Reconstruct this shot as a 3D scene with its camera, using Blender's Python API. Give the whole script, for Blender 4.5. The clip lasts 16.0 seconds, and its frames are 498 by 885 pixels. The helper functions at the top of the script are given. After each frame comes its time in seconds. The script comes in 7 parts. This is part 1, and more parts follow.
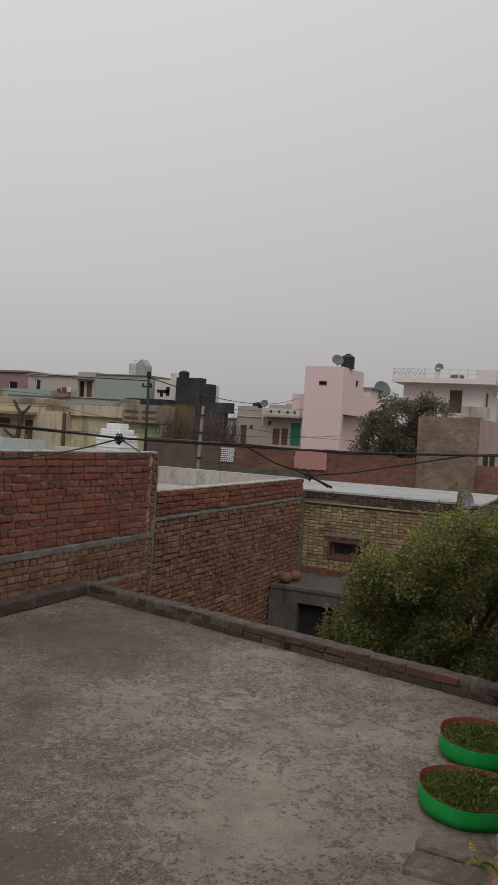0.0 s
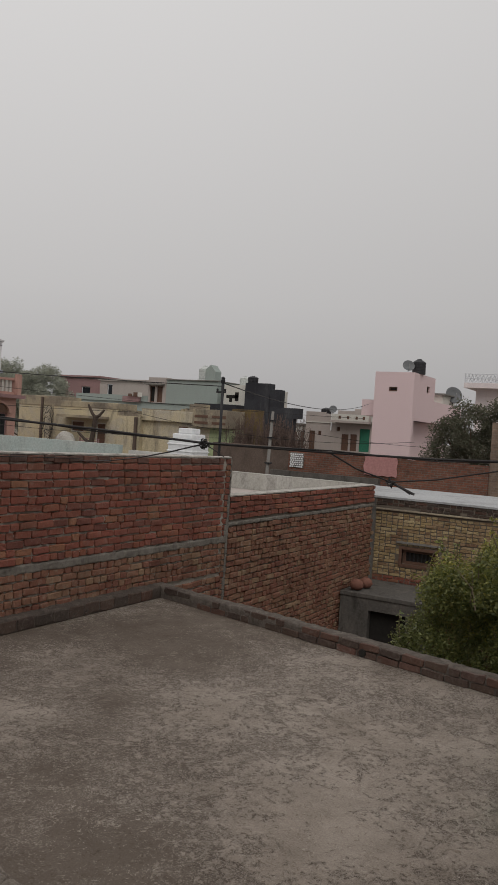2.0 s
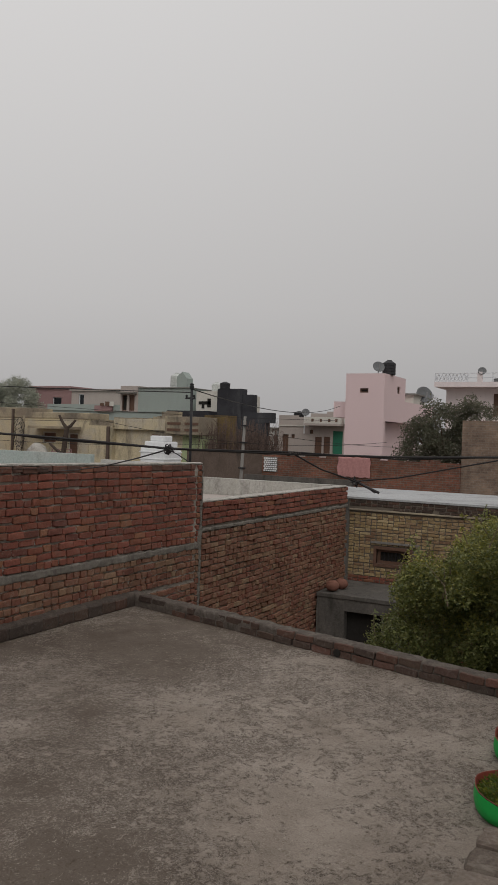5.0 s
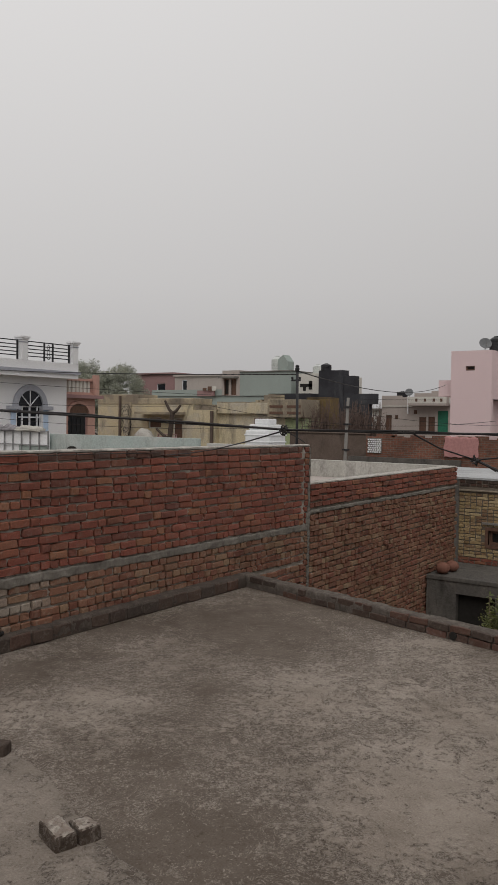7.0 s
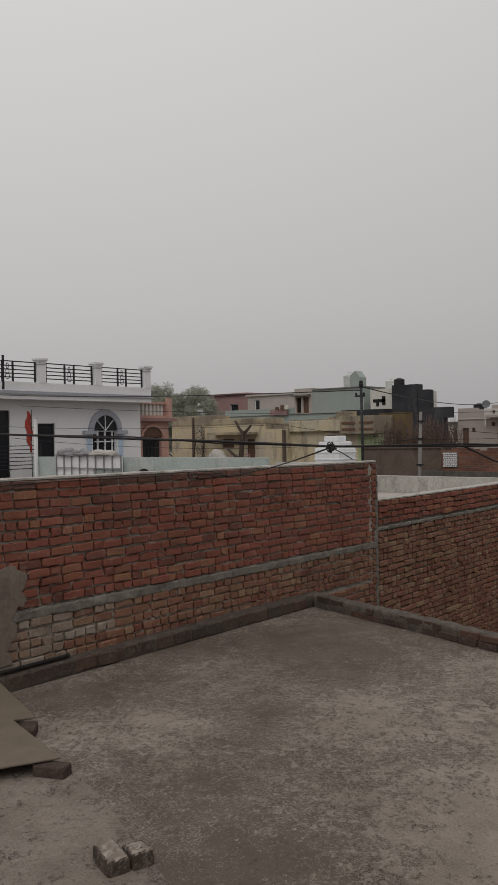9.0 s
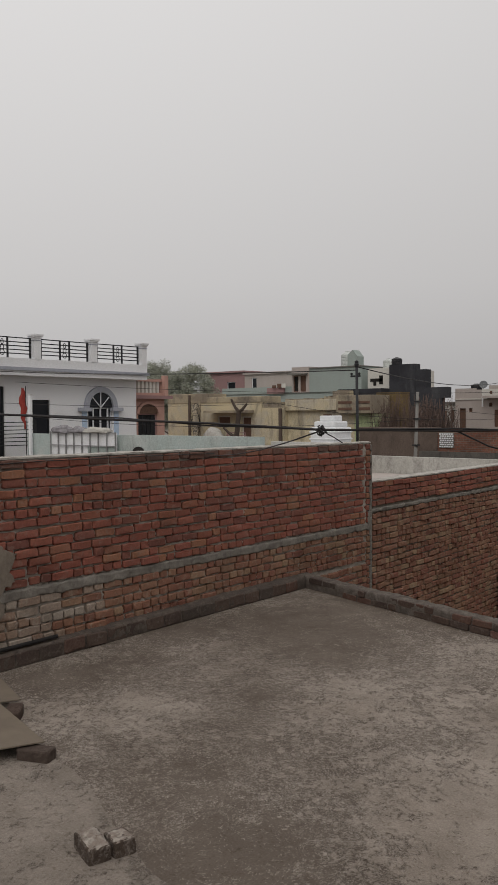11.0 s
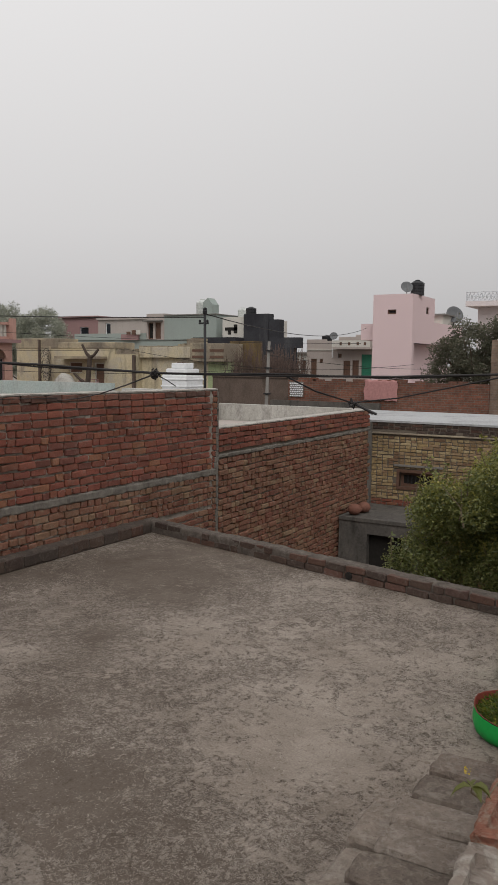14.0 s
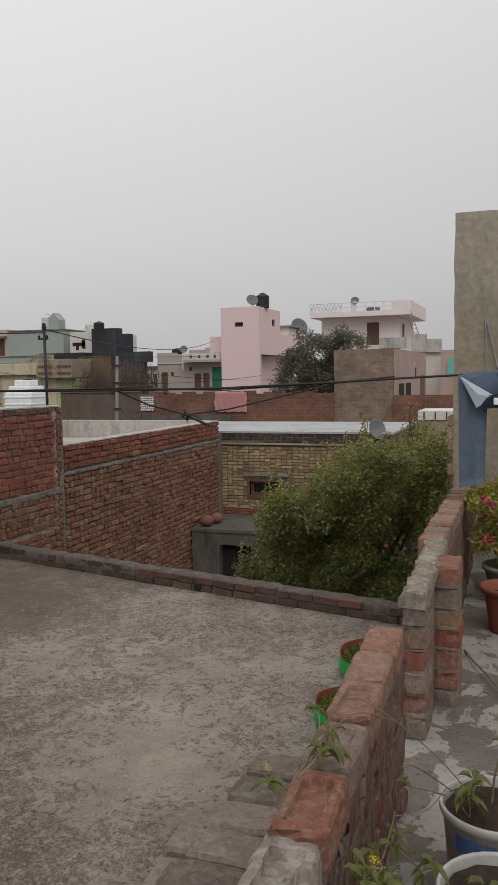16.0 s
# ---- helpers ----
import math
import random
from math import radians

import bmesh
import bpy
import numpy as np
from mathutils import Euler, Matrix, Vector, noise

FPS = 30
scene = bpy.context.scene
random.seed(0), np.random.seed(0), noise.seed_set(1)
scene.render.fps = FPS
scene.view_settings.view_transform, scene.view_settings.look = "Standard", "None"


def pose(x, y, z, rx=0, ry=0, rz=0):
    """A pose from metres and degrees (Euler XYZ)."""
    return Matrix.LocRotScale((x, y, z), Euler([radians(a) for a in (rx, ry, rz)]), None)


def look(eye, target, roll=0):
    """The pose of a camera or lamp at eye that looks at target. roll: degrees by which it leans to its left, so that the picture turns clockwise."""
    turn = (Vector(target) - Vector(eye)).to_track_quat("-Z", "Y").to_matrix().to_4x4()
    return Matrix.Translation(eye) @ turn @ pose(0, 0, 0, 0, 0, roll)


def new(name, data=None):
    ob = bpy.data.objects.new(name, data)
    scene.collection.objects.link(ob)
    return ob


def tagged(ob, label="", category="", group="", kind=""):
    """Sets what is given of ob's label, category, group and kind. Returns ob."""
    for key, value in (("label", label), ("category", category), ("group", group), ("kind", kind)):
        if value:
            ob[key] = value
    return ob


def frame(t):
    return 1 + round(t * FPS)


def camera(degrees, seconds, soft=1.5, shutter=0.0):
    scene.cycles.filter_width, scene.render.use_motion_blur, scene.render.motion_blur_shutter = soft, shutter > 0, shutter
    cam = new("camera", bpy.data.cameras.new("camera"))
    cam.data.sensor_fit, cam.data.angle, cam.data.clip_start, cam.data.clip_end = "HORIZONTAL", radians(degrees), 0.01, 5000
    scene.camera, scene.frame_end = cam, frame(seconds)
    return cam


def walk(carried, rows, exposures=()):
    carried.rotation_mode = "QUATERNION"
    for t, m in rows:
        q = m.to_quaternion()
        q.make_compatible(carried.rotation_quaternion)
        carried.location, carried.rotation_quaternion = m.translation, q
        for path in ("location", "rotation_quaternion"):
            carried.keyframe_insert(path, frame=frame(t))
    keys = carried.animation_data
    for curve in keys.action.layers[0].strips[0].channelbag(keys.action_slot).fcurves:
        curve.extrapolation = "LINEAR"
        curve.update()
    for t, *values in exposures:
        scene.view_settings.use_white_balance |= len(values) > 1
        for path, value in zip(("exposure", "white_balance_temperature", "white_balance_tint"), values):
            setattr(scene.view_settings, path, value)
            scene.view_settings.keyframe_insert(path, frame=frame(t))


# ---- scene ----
cam = camera(34.5, 16.0, 0.9)
PATH = [
    (0, (-0.191, 0.03, 2.131), (-1.02, 1.85, 2.098), 3.4),
    (0.5, (-0.205, 0.011, 2.131), (-0.961, 1.863, 2.124), 3.6),
    (1, (-0.221, -0.014, 2.135), (-1.049, 1.806, 2.141), 3.7),
    (1.5, (-0.243, -0.038, 2.129), (-1.183, 1.727, 2.102), 3.2),
    (2, (-0.258, -0.038, 2.127), (-1.236, 1.706, 2.097), 3.8),
    (2.5, (-0.26, -0.031, 2.139), (-1.213, 1.724, 2.252), 4.1),
    (3, (-0.254, -0.035, 2.141), (-1.18, 1.733, 2.269), 4.2),
    (3.2, (-0.205, -0.039, 2.155), (-1.143, 1.723, 2.286), 3.6),
    (5.3, (-0.191, -0.034, 2.117), (-1.114, 1.74, 2.095), 1.9),
    (5.5, (-0.232, -0.069, 2.121), (-1.171, 1.696, 2.093), 2.4),
    (6, (-0.236, -0.117, 2.12), (-1.317, 1.562, 2.01), 1.7),
    (6.5, (-0.247, -0.126, 2.108), (-1.371, 1.522, 1.973), 2.4),
    (7, (-0.271, -0.064, 2.105), (-1.408, 1.58, 2.043), 0.8),
    (7.5, (-0.237, -0.067, 2.119), (-1.303, 1.625, 2.089), 0.7),
    (8, (-0.236, -0.065, 2.127), (-1.327, 1.611, 2.118), 0.3),
    (8.5, (-0.206, -0.035, 2.116), (-1.413, 1.559, 2.08), -0.6),
    (9, (-0.161, 0.071, 2.103), (-1.449, 1.6, 2.088), -1.0),
    (9.2, (-0.153, 0.092, 2.101), (-1.448, 1.615, 2.115), -0.4),
    (11.3, (-0.216, 0.186, 2.128), (-1.5, 1.718, 2.052), -0.4),
    (11.5, (-0.249, 0.181, 2.118), (-1.546, 1.701, 2.047), -0.3),
    (12, (-0.279, 0.172, 2.114), (-1.604, 1.666, 2.004), 0.5),
    (12.5, (-0.276, 0.167, 2.11), (-1.572, 1.684, 1.974), 0.9),
    (13, (-0.277, 0.189, 2.101), (-1.451, 1.802, 1.959), 1.0),
    (13.5, (-0.199, 0.19, 2.106), (-1.335, 1.827, 1.933), 1.6),
    (14, (-0.044, 0.187, 2.102), (-1.029, 1.916, 1.904), 0.6),
    (14.5, (0.011, 0.225, 2.091), (-0.757, 2.061, 1.889), -0.0),
    (15, (0.057, 0.237, 2.087), (-0.607, 2.117, 1.923), -1.0),
    (15.5, (0.076, 0.242, 2.088), (-0.55, 2.134, 1.92), -1.1),
    (16, (0.079, 0.222, 2.1), (-0.582, 2.102, 1.934), -0.9),
]
walk(cam, [(t, look(eye, target, roll)) for t, eye, target, roll in PATH],
     [(0, -0.03, 6600, 11), (1.5, -0.06, 6600, 11), (2.0, -0.08, 6600, 11), (2.5, -0.27, 6600, 11), (3.2, -0.28, 6600, 11), (5.5, -0.05, 6600, 11), (7, 0.01, 6600, 11), (8, -0.07, 6600, 11), (9, -0.16, 6600, 11), (11.5, 0.05, 6600, 11), (13, 0.1, 6580, 11), (14.5, 0.28, 6540, 11), (16, 0.28, 6520, 11)])

# ---- light ----
SUN_EL, SUN_AZ = radians(48), radians(150)
world = bpy.data.worlds.new("overcast_sky")
scene.world = world
world.use_nodes = True
wn, wl = world.node_tree.nodes, world.node_tree.links
wn.clear()
sky = wn.new("ShaderNodeTexSky")
sky.sky_type = "NISHITA"
sky.sun_disc = False
sky.sun_elevation, sky.sun_rotation = SUN_EL, SUN_AZ
sky.dust_density, sky.air_density = 6.0, 2.0
grey = wn.new("ShaderNodeHueSaturation")
grey.inputs["Saturation"].default_value = 0.12
grey.inputs["Value"].default_value = 0.055
cloud = wn.new("ShaderNodeMix")
cloud.data_type = "RGBA"
cloud.inputs[0].default_value = 0.90
place = wn.new("ShaderNodeTexCoord")
split = wn.new("ShaderNodeSeparateXYZ")
layer = wn.new("ShaderNodeValToRGB")
for el, (p, c) in zip((layer.color_ramp.elements[0], layer.color_ramp.elements[1], layer.color_ramp.elements.new(0.2)), ((0.0, (0.43, 0.427, 0.432)), (0.75, (0.64, 0.636, 0.635)), (0.16, (0.56, 0.556, 0.557)))):
    el.position, el.color = p, (*c, 1)
wl.new(place.outputs["Generated"], split.inputs[0])
wl.new(split.outputs["Z"], layer.inputs[0])
side = wn.new("ShaderNodeMapRange")
side.inputs["From Min"].default_value, side.inputs["From Max"].default_value = -1.0, 0.1
side.inputs["To Min"].default_value, side.inputs["To Max"].default_value = 1.12, 0.88
wl.new(split.outputs["X"], side.inputs["Value"])
thin = wn.new("ShaderNodeMix")
thin.data_type, thin.blend_type = "RGBA", "MULTIPLY"
thin.inputs[0].default_value = 1.0
wl.new(layer.outputs[0], thin.inputs[6])
wl.new(side.outputs[0], thin.inputs[7])
wl.new(thin.outputs[2], cloud.inputs[7])
bgd = wn.new("ShaderNodeBackground")
bgd.inputs["Strength"].default_value = 1.0
wo = wn.new("ShaderNodeOutputWorld")
wl.new(sky.outputs[0], grey.inputs["Color"])
wl.new(grey.outputs[0], cloud.inputs[6])
wl.new(cloud.outputs[2], bgd.inputs["Color"])
wl.new(bgd.outputs[0], wo.inputs["Surface"])
sun = new("sun", bpy.data.lights.new("sun", "SUN"))
sun.data.energy, sun.data.angle, sun.data.color = 0.9, radians(40), (1, 0.97, 0.93)
sun.rotation_euler = (math.pi / 2 - SUN_EL, 0, math.pi - SUN_AZ)

# ---- materials ----


def material(name, rough=0.85, metal=0.0):
    m = bpy.data.materials.new(name)
    m.use_nodes = True
    b = m.node_tree.nodes["Principled BSDF"]
    b.inputs["Roughness"].default_value = rough
    b.inputs["Metallic"].default_value = metal
    b.inputs["Specular IOR Level"].default_value = 0.25
    return m, m.node_tree.nodes, m.node_tree.links, b


def coords(n, l, scale=(1, 1, 1), world_space=True):
    """World-space coordinates, so that grain keeps its true size."""
    mp = n.new("ShaderNodeMapping")
    mp.inputs["Scale"].default_value = scale
    if world_space:
        g = n.new("ShaderNodeNewGeometry")
        l.new(g.outputs["Position"], mp.inputs["Vector"])
    else:
        g = n.new("ShaderNodeTexCoord")
        l.new(g.outputs["Object"], mp.inputs["Vector"])
    return mp.outputs[0]


def noise_of(n, l, vec, scale, detail=6, rough=0.6, dist=0.0):
    t = n.new("ShaderNodeTexNoise")
    t.inputs["Scale"].default_value = scale
    t.inputs["Detail"].default_value = detail
    t.inputs["Roughness"].default_value = rough
    t.inputs["Distortion"].default_value = dist
    l.new(vec, t.inputs["Vector"])
    return t.outputs["Fac"]


def ramp(n, l, fac, stops):
    r = n.new("ShaderNodeValToRGB")
    e = r.color_ramp.elements
    while len(e) < len(stops):
        e.new(0.5)
    for el, (p, c) in zip(e, stops):
        el.position, el.color = p, (*c, 1) if len(c) == 3 else c
    l.new(fac, r.inputs[0])
    return r.outputs[0]


def blend(n, l, fac, a, b, mode="MIX"):
    x = n.new("ShaderNodeMix")
    x.data_type, x.blend_type = "RGBA", mode
    for s, v in ((0, fac), (6, a), (7, b)):
        if isinstance(v, (int, float)):
            x.inputs[s].default_value = v
        elif isinstance(v, tuple):
            x.inputs[s].default_value = (*v, 1)
        else:
            l.new(v, x.inputs[s])
    return x.outputs[2]


def bump(n, l, b, height, strength, distance=0.01):
    u = n.new("ShaderNodeBump")
    u.inputs["Strength"].default_value, u.inputs["Distance"].default_value = strength, distance
    l.new(height, u.inputs["Height"])
    l.new(u.outputs[0], b.inputs["Normal"])


def paint(name, color, dirt=(0.12, 0.11, 0.10), amount=0.5, streak=True, rough=0.85, scale=1.0):
    """Weathered paint or plaster: base colour, blotches, rain streaks, grain."""
    m, n, l, b = material(name, rough)
    v = coords(n, l)
    blot = ramp(n, l, noise_of(n, l, v, 0.9 * scale, 8, 0.65), [(0.42, (0, 0, 0)), (0.75, (1, 1, 1))])
    col = blend(n, l, blend(n, l, amount, (0, 0, 0), blot), color, tuple(0.55 * c + 0.45 * d for c, d in zip(color, dirt)))
    if streak:
        s = coords(n, l, (3.0 * scale, 3.0 * scale, 0.25 * scale))
        st = ramp(n, l, noise_of(n, l, s, 1.4, 5, 0.7), [(0.52, (0, 0, 0)), (0.78, (1, 1, 1))])
        col = blend(n, l, blend(n, l, amount, (0, 0, 0), st), col, tuple(0.4 * c + 0.6 * d for c, d in zip(color, dirt)))
    fine = ramp(n, l, noise_of(n, l, v, 28 * scale, 6, 0.7), [(0.3, (0.82, 0.82, 0.82)), (0.7, (1.08, 1.08, 1.08))])
    l.new(blend(n, l, 1.0, col, fine, "MULTIPLY"), b.inputs["Base Color"])
    bump(n, l, b, noise_of(n, l, v, 40, 6, 0.7), 0.25, 0.004)
    return m


def plain(name, color, rough=0.6, metal=0.0, vary=0.25, scale=12):
    m, n, l, b = material(name, rough, metal)
    v = coords(n, l)
    f = noise_of(n, l, v, scale, 6, 0.65)
    lo, hi = tuple(c * (1 - vary) for c in color), tuple(min(1, c * (1 + vary)) for c in color)
    l.new(ramp(n, l, f, [(0.3, lo), (0.7, hi)]), b.inputs["Base Color"])
    bump(n, l, b, noise_of(n, l, v, scale * 6, 4), 0.15, 0.003)
    return m


def brick_stuff(name, palette, joined, smear=(0.23, 0.21, 0.185), amount=0.5, patch=7, close=False):
    """Fired clay; each brick takes its own colour from the palette."""
    m, n, l, b = material(name, 0.92)
    if joined:
        g = n.new("ShaderNodeNewGeometry")
        rnd = g.outputs["Random Per Island"]
    else:
        rnd = n.new("ShaderNodeObjectInfo").outputs["Random"]
    base = ramp(n, l, rnd, [((i + 0.5) / len(palette), c) for i, c in enumerate(palette)])
    v = coords(n, l)
    grain = ramp(n, l, noise_of(n, l, v, 45, 8, 0.7), [(0.25, (0.6, 0.6, 0.6)), (0.7, (1.15, 1.15, 1.15))])
    col = blend(n, l, 1.0, base, grain, "MULTIPLY")
    mort = ramp(n, l, noise_of(n, l, v, patch, 8, 0.7, 0.6), [(0.52, (0, 0, 0)), (0.68, (1, 1, 1))])
    col = blend(n, l, blend(n, l, amount, (0, 0, 0), mort), col, smear)
    soot = ramp(n, l, noise_of(n, l, v, 1.3, 6, 0.65), [(0.45, (1, 1, 1)), (0.75, (0.62, 0.6, 0.58))])
    col = blend(n, l, 1.0, col, soot, "MULTIPLY")
    if close:
        pits = ramp(n, l, noise_of(n, l, v, 130, 8, 0.7), [(0.34, (0.6, 0.57, 0.55)), (0.43, (1, 1, 1)), (0.62, (1.0, 1.0, 1.0)), (0.7, (1.3, 1.28, 1.25))])
        col = blend(n, l, 1.0, col, pits, "MULTIPLY")
        dust = ramp(n, l, noise_of(n, l, v, 38, 8, 0.75, 0.8), [(0.50, (0, 0, 0)), (0.62, (0.55, 0.55, 0.55))])
        col = blend(n, l, dust, col, smear)
    l.new(col, b.inputs["Base Color"])
    bump(n, l, b, noise_of(n, l, v, 60, 10, 0.78), 0.9 if close else 0.6, 0.012 if close else 0.006)
    return m


def brick_sheet(name, c1, c2, mortar_c, axis, tint=(1, 1, 1)):
    """Far brickwork, whose single bricks stay too small to tell apart. axis: the horizontal axis along the wall."""
    m, n, l, b = material(name, 0.92)
    g = n.new("ShaderNodeNewGeometry")
    sp = n.new("ShaderNodeSeparateXYZ")
    cb = n.new("ShaderNodeCombineXYZ")
    l.new(g.outputs["Position"], sp.inputs[0])
    l.new(sp.outputs["XYZ".index(axis)], cb.inputs[0])
    l.new(sp.outputs[2], cb.inputs[1])
    t = n.new("ShaderNodeTexBrick")
    t.inputs["Scale"].default_value = 1.0
    t.inputs["Brick Width"].default_value = 0.24
    t.inputs["Row Height"].default_value = 0.0855
    t.inputs["Mortar Size"].default_value = 0.010
    t.inputs["Color1"].default_value = (*c1, 1)
    t.inputs["Color2"].default_value = (*c2, 1)
    t.inputs["Mortar"].default_value = (*mortar_c, 1)
    l.new(cb.outputs[0], t.inputs["Vector"])
    v = coords(n, l)
    w = ramp(n, l, noise_of(n, l, v, 1.1, 8, 0.7), [(0.3, (0.55, 0.53, 0.52)), (0.7, (1.35, 1.3, 1.24))])
    w2 = ramp(n, l, noise_of(n, l, v, 12, 8, 0.8), [(0.3, (0.68, 0.68, 0.68)), (0.7, (1.28, 1.27, 1.25))])
    col = blend(n, l, 1.0, blend(n, l, 1.0, t.outputs["Color"], w, "MULTIPLY"), w2, "MULTIPLY")
    l.new(col, b.inputs["Base Color"])
    bump(n, l, b, t.outputs["Fac"], -0.4, 0.008)
    return m


def roof_concrete(name="roof_screed", gain=1.0, bias=0.0):
    """Grey-brown screed whose paler skin has flaked off in ragged, curled islands."""
    m, n, l, b = material(name, 0.92)
    v = coords(n, l)
    w = coords(n, l, (1.0, 0.9, 1))

    def mul_add(x, k, c):
        q = n.new("ShaderNodeMath")
        q.operation, q.inputs[1].default_value = "MULTIPLY_ADD", k
        l.new(x, q.inputs[0])
        if isinstance(c, float):
            q.inputs[2].default_value = c
        else:
            l.new(c, q.inputs[2])
        return q.outputs[0]

    big = noise_of(n, l, v, 0.9, 4, 0.55, 0.4)
    mid = noise_of(n, l, w, 4.6, 12, 0.78, 1.0)
    rag = noise_of(n, l, w, 17.0, 9, 0.75, 2.2)
    level = mul_add(big, 0.55, mul_add(mid, 0.74, mul_add(rag, 0.78, bias - 0.540)))
    # Worn pools and unbroken islands of skin, where they lie on the roof.
    for (x, y), reach, k in (((-2.2, 4.15), 0.9, 0.11), ((-4.45, 4.25), 0.55, 0.05), ((-3.2, 5.1), 0.8, 0.11), ((-2.2, 5.6), 1.0, 0.12), ((-1.5, 3.9), 0.8, 0.08), ((-5.5, 4.0), 0.9, -0.14), ((-5.4, 4.9), 0.55, -0.12), ((-1.8, 4.9), 0.8, 0.08), ((-4.9, 7.0), 1.9, -0.22), ((-6.1, 5.7), 1.0, -0.12), ((-2.7, 2.9), 0.9, -0.16), ((-3.4, 3.4), 0.6, -0.12), ((-4.0, 4.9), 0.35, -0.1), ((-1.4, 2.6), 0.8, -0.10), ((-1.2, 4.6), 0.9, 0.09), ((-1.3, 5.7), 0.8, 0.09)):
        far = n.new("ShaderNodeVectorMath")
        far.operation = "DISTANCE"
        far.inputs[1].default_value = (x, y, 0)
        l.new(v, far.inputs[0])
        fall = n.new("ShaderNodeMapRange")
        fall.interpolation_type = "SMOOTHSTEP"
        fall.inputs["From Min"].default_value, fall.inputs["From Max"].default_value = 0.0, reach
        fall.inputs["To Min"].default_value, fall.inputs["To Max"].default_value = 1.1 * k, 0.0
        l.new(far.outputs["Value"], fall.inputs["Value"])
        plus = n.new("ShaderNodeMath")
        l.new(level, plus.inputs[0])
        l.new(fall.outputs[0], plus.inputs[1])
        level = plus.outputs[0]
    x = coords(n, l, (1.0, 0.95, 1))
    chips = noise_of(n, l, x, 9.5, 9, 0.68, 2.0)
    grit = noise_of(n, l, x, 36, 6, 0.7, 1.2)
    edge = mul_add(level, 1.55, mul_add(chips, 1.15, mul_add(grit, 0.42, -1.075)))
    skin = ramp(n, l, edge, [(0.465, (0, 0, 0)), (0.515, (0.8, 0.8, 0.8)), (0.62, (1, 1, 1))])
    worn = ramp(n, l, noise_of(n, l, v, 2.6, 8, 0.65), [(0.3, (0.100, 0.079, 0.063)), (0.7, (0.148, 0.120, 0.098))])
    pale = ramp(n, l, noise_of(n, l, v, 3.1, 8, 0.65), [(0.3, (0.222, 0.187, 0.156)), (0.7, (0.330, 0.282, 0.240))])
    col = blend(n, l, blend(n, l, 0.92, (0, 0, 0), skin), worn, pale)
    rim = ramp(n, l, level, [(0.34, (0, 0, 0)), (0.44, (1, 1, 1)), (0.53, (1, 1, 1)), (0.62, (0, 0, 0))])
    curl = ramp(n, l, noise_of(n, l, x, 13, 7, 0.68, 2.6), [(0.475, (0, 0, 0)), (0.497, (1, 1, 1)), (0.503, (1, 1, 1)), (0.525, (0, 0, 0))])
    col = blend(n, l, blend(n, l, 1.0, rim, curl, "MULTIPLY"), col, (0.37, 0.325, 0.285))
    lip = ramp(n, l, edge, [(0.455, (0, 0, 0)), (0.475, (0.85, 0.85, 0.85)), (0.50, (0, 0, 0))])
    broken = ramp(n, l, grit, [(0.48, (0, 0, 0)), (0.56, (1, 1, 1))])
    col = blend(n, l, blend(n, l, 1.0, lip, broken, "MULTIPLY"), col, (0.38, 0.335, 0.29))
    fleck = ramp(n, l, noise_of(n, l, v, 27, 7, 0.68, 1.6), [(0.59, (0, 0, 0)), (0.63, (0.85, 0.85, 0.85))])
    where = ramp(n, l, noise_of(n, l, v, 2.2, 5, 0.6, 0.5), [(0.40, (0.15, 0.15, 0.15)), (0.58, (1, 1, 1))])
    fleck = blend(n, l, 1.0, fleck, where, "MULTIPLY")
    col = blend(n, l, fleck, col, (0.36, 0.318, 0.278))
    pits = ramp(n, l, noise_of(n, l, x, 27, 8, 0.7, 1.4), [(0.36, (0.66, 0.63, 0.60)), (0.44, (1, 1, 1))])
    col = blend(n, l, 1.0, col, pits, "MULTIPLY")
    damp = ramp(n, l, noise_of(n, l, v, 0.55, 6, 0.6, 0.6), [(0.35, (0.82, 0.80, 0.78)), (0.56, (1.06, 1.06, 1.06))])
    col = blend(n, l, 1.0, col, damp, "MULTIPLY")
    sand = ramp(n, l, noise_of(n, l, v, 90, 6, 0.75), [(0.3, (0.72, 0.72, 0.72)), (0.7, (1.22, 1.22, 1.22))])
    col = blend(n, l, 1.0, col, (gain, gain, gain), "MULTIPLY")
    l.new(blend(n, l, 1.0, col, sand, "MULTIPLY"), b.inputs["Base Color"])
    bump(n, l, b, mul_add(skin, 0.6, mul_add(chips, 0.8, noise_of(n, l, v, 40, 10, 0.75))), 0.75, 0.014)
    return m


def stained(name, base, dark, other, scale, relief=0.4):
    """Old plaster: base coat, a second tone in blotches, ragged dark stains running down."""
    m, n, l, b = material(name, 0.92)
    v = coords(n, l)
    s = coords(n, l, (1, 1, 0.35))
    col = blend(n, l, ramp(n, l, noise_of(n, l, v, 0.9 * scale, 9, 0.65, 0.4), [(0.46, (0, 0, 0)), (0.62, (1, 1, 1))]), base, other)
    col = blend(n, l, ramp(n, l, noise_of(n, l, s, 1.5 * scale, 10, 0.7, 0.5), [(0.52, (0, 0, 0)), (0.68, (0.9, 0.9, 0.9))]), col, dark)
    fine = ramp(n, l, noise_of(n, l, v, 22, 8, 0.7), [(0.3, (0.72, 0.72, 0.72)), (0.7, (1.15, 1.15, 1.15))])
    l.new(blend(n, l, 1.0, col, fine, "MULTIPLY"), b.inputs["Base Color"])
    bump(n, l, b, noise_of(n, l, v, 30, 9, 0.75), relief, 0.012)
    return m


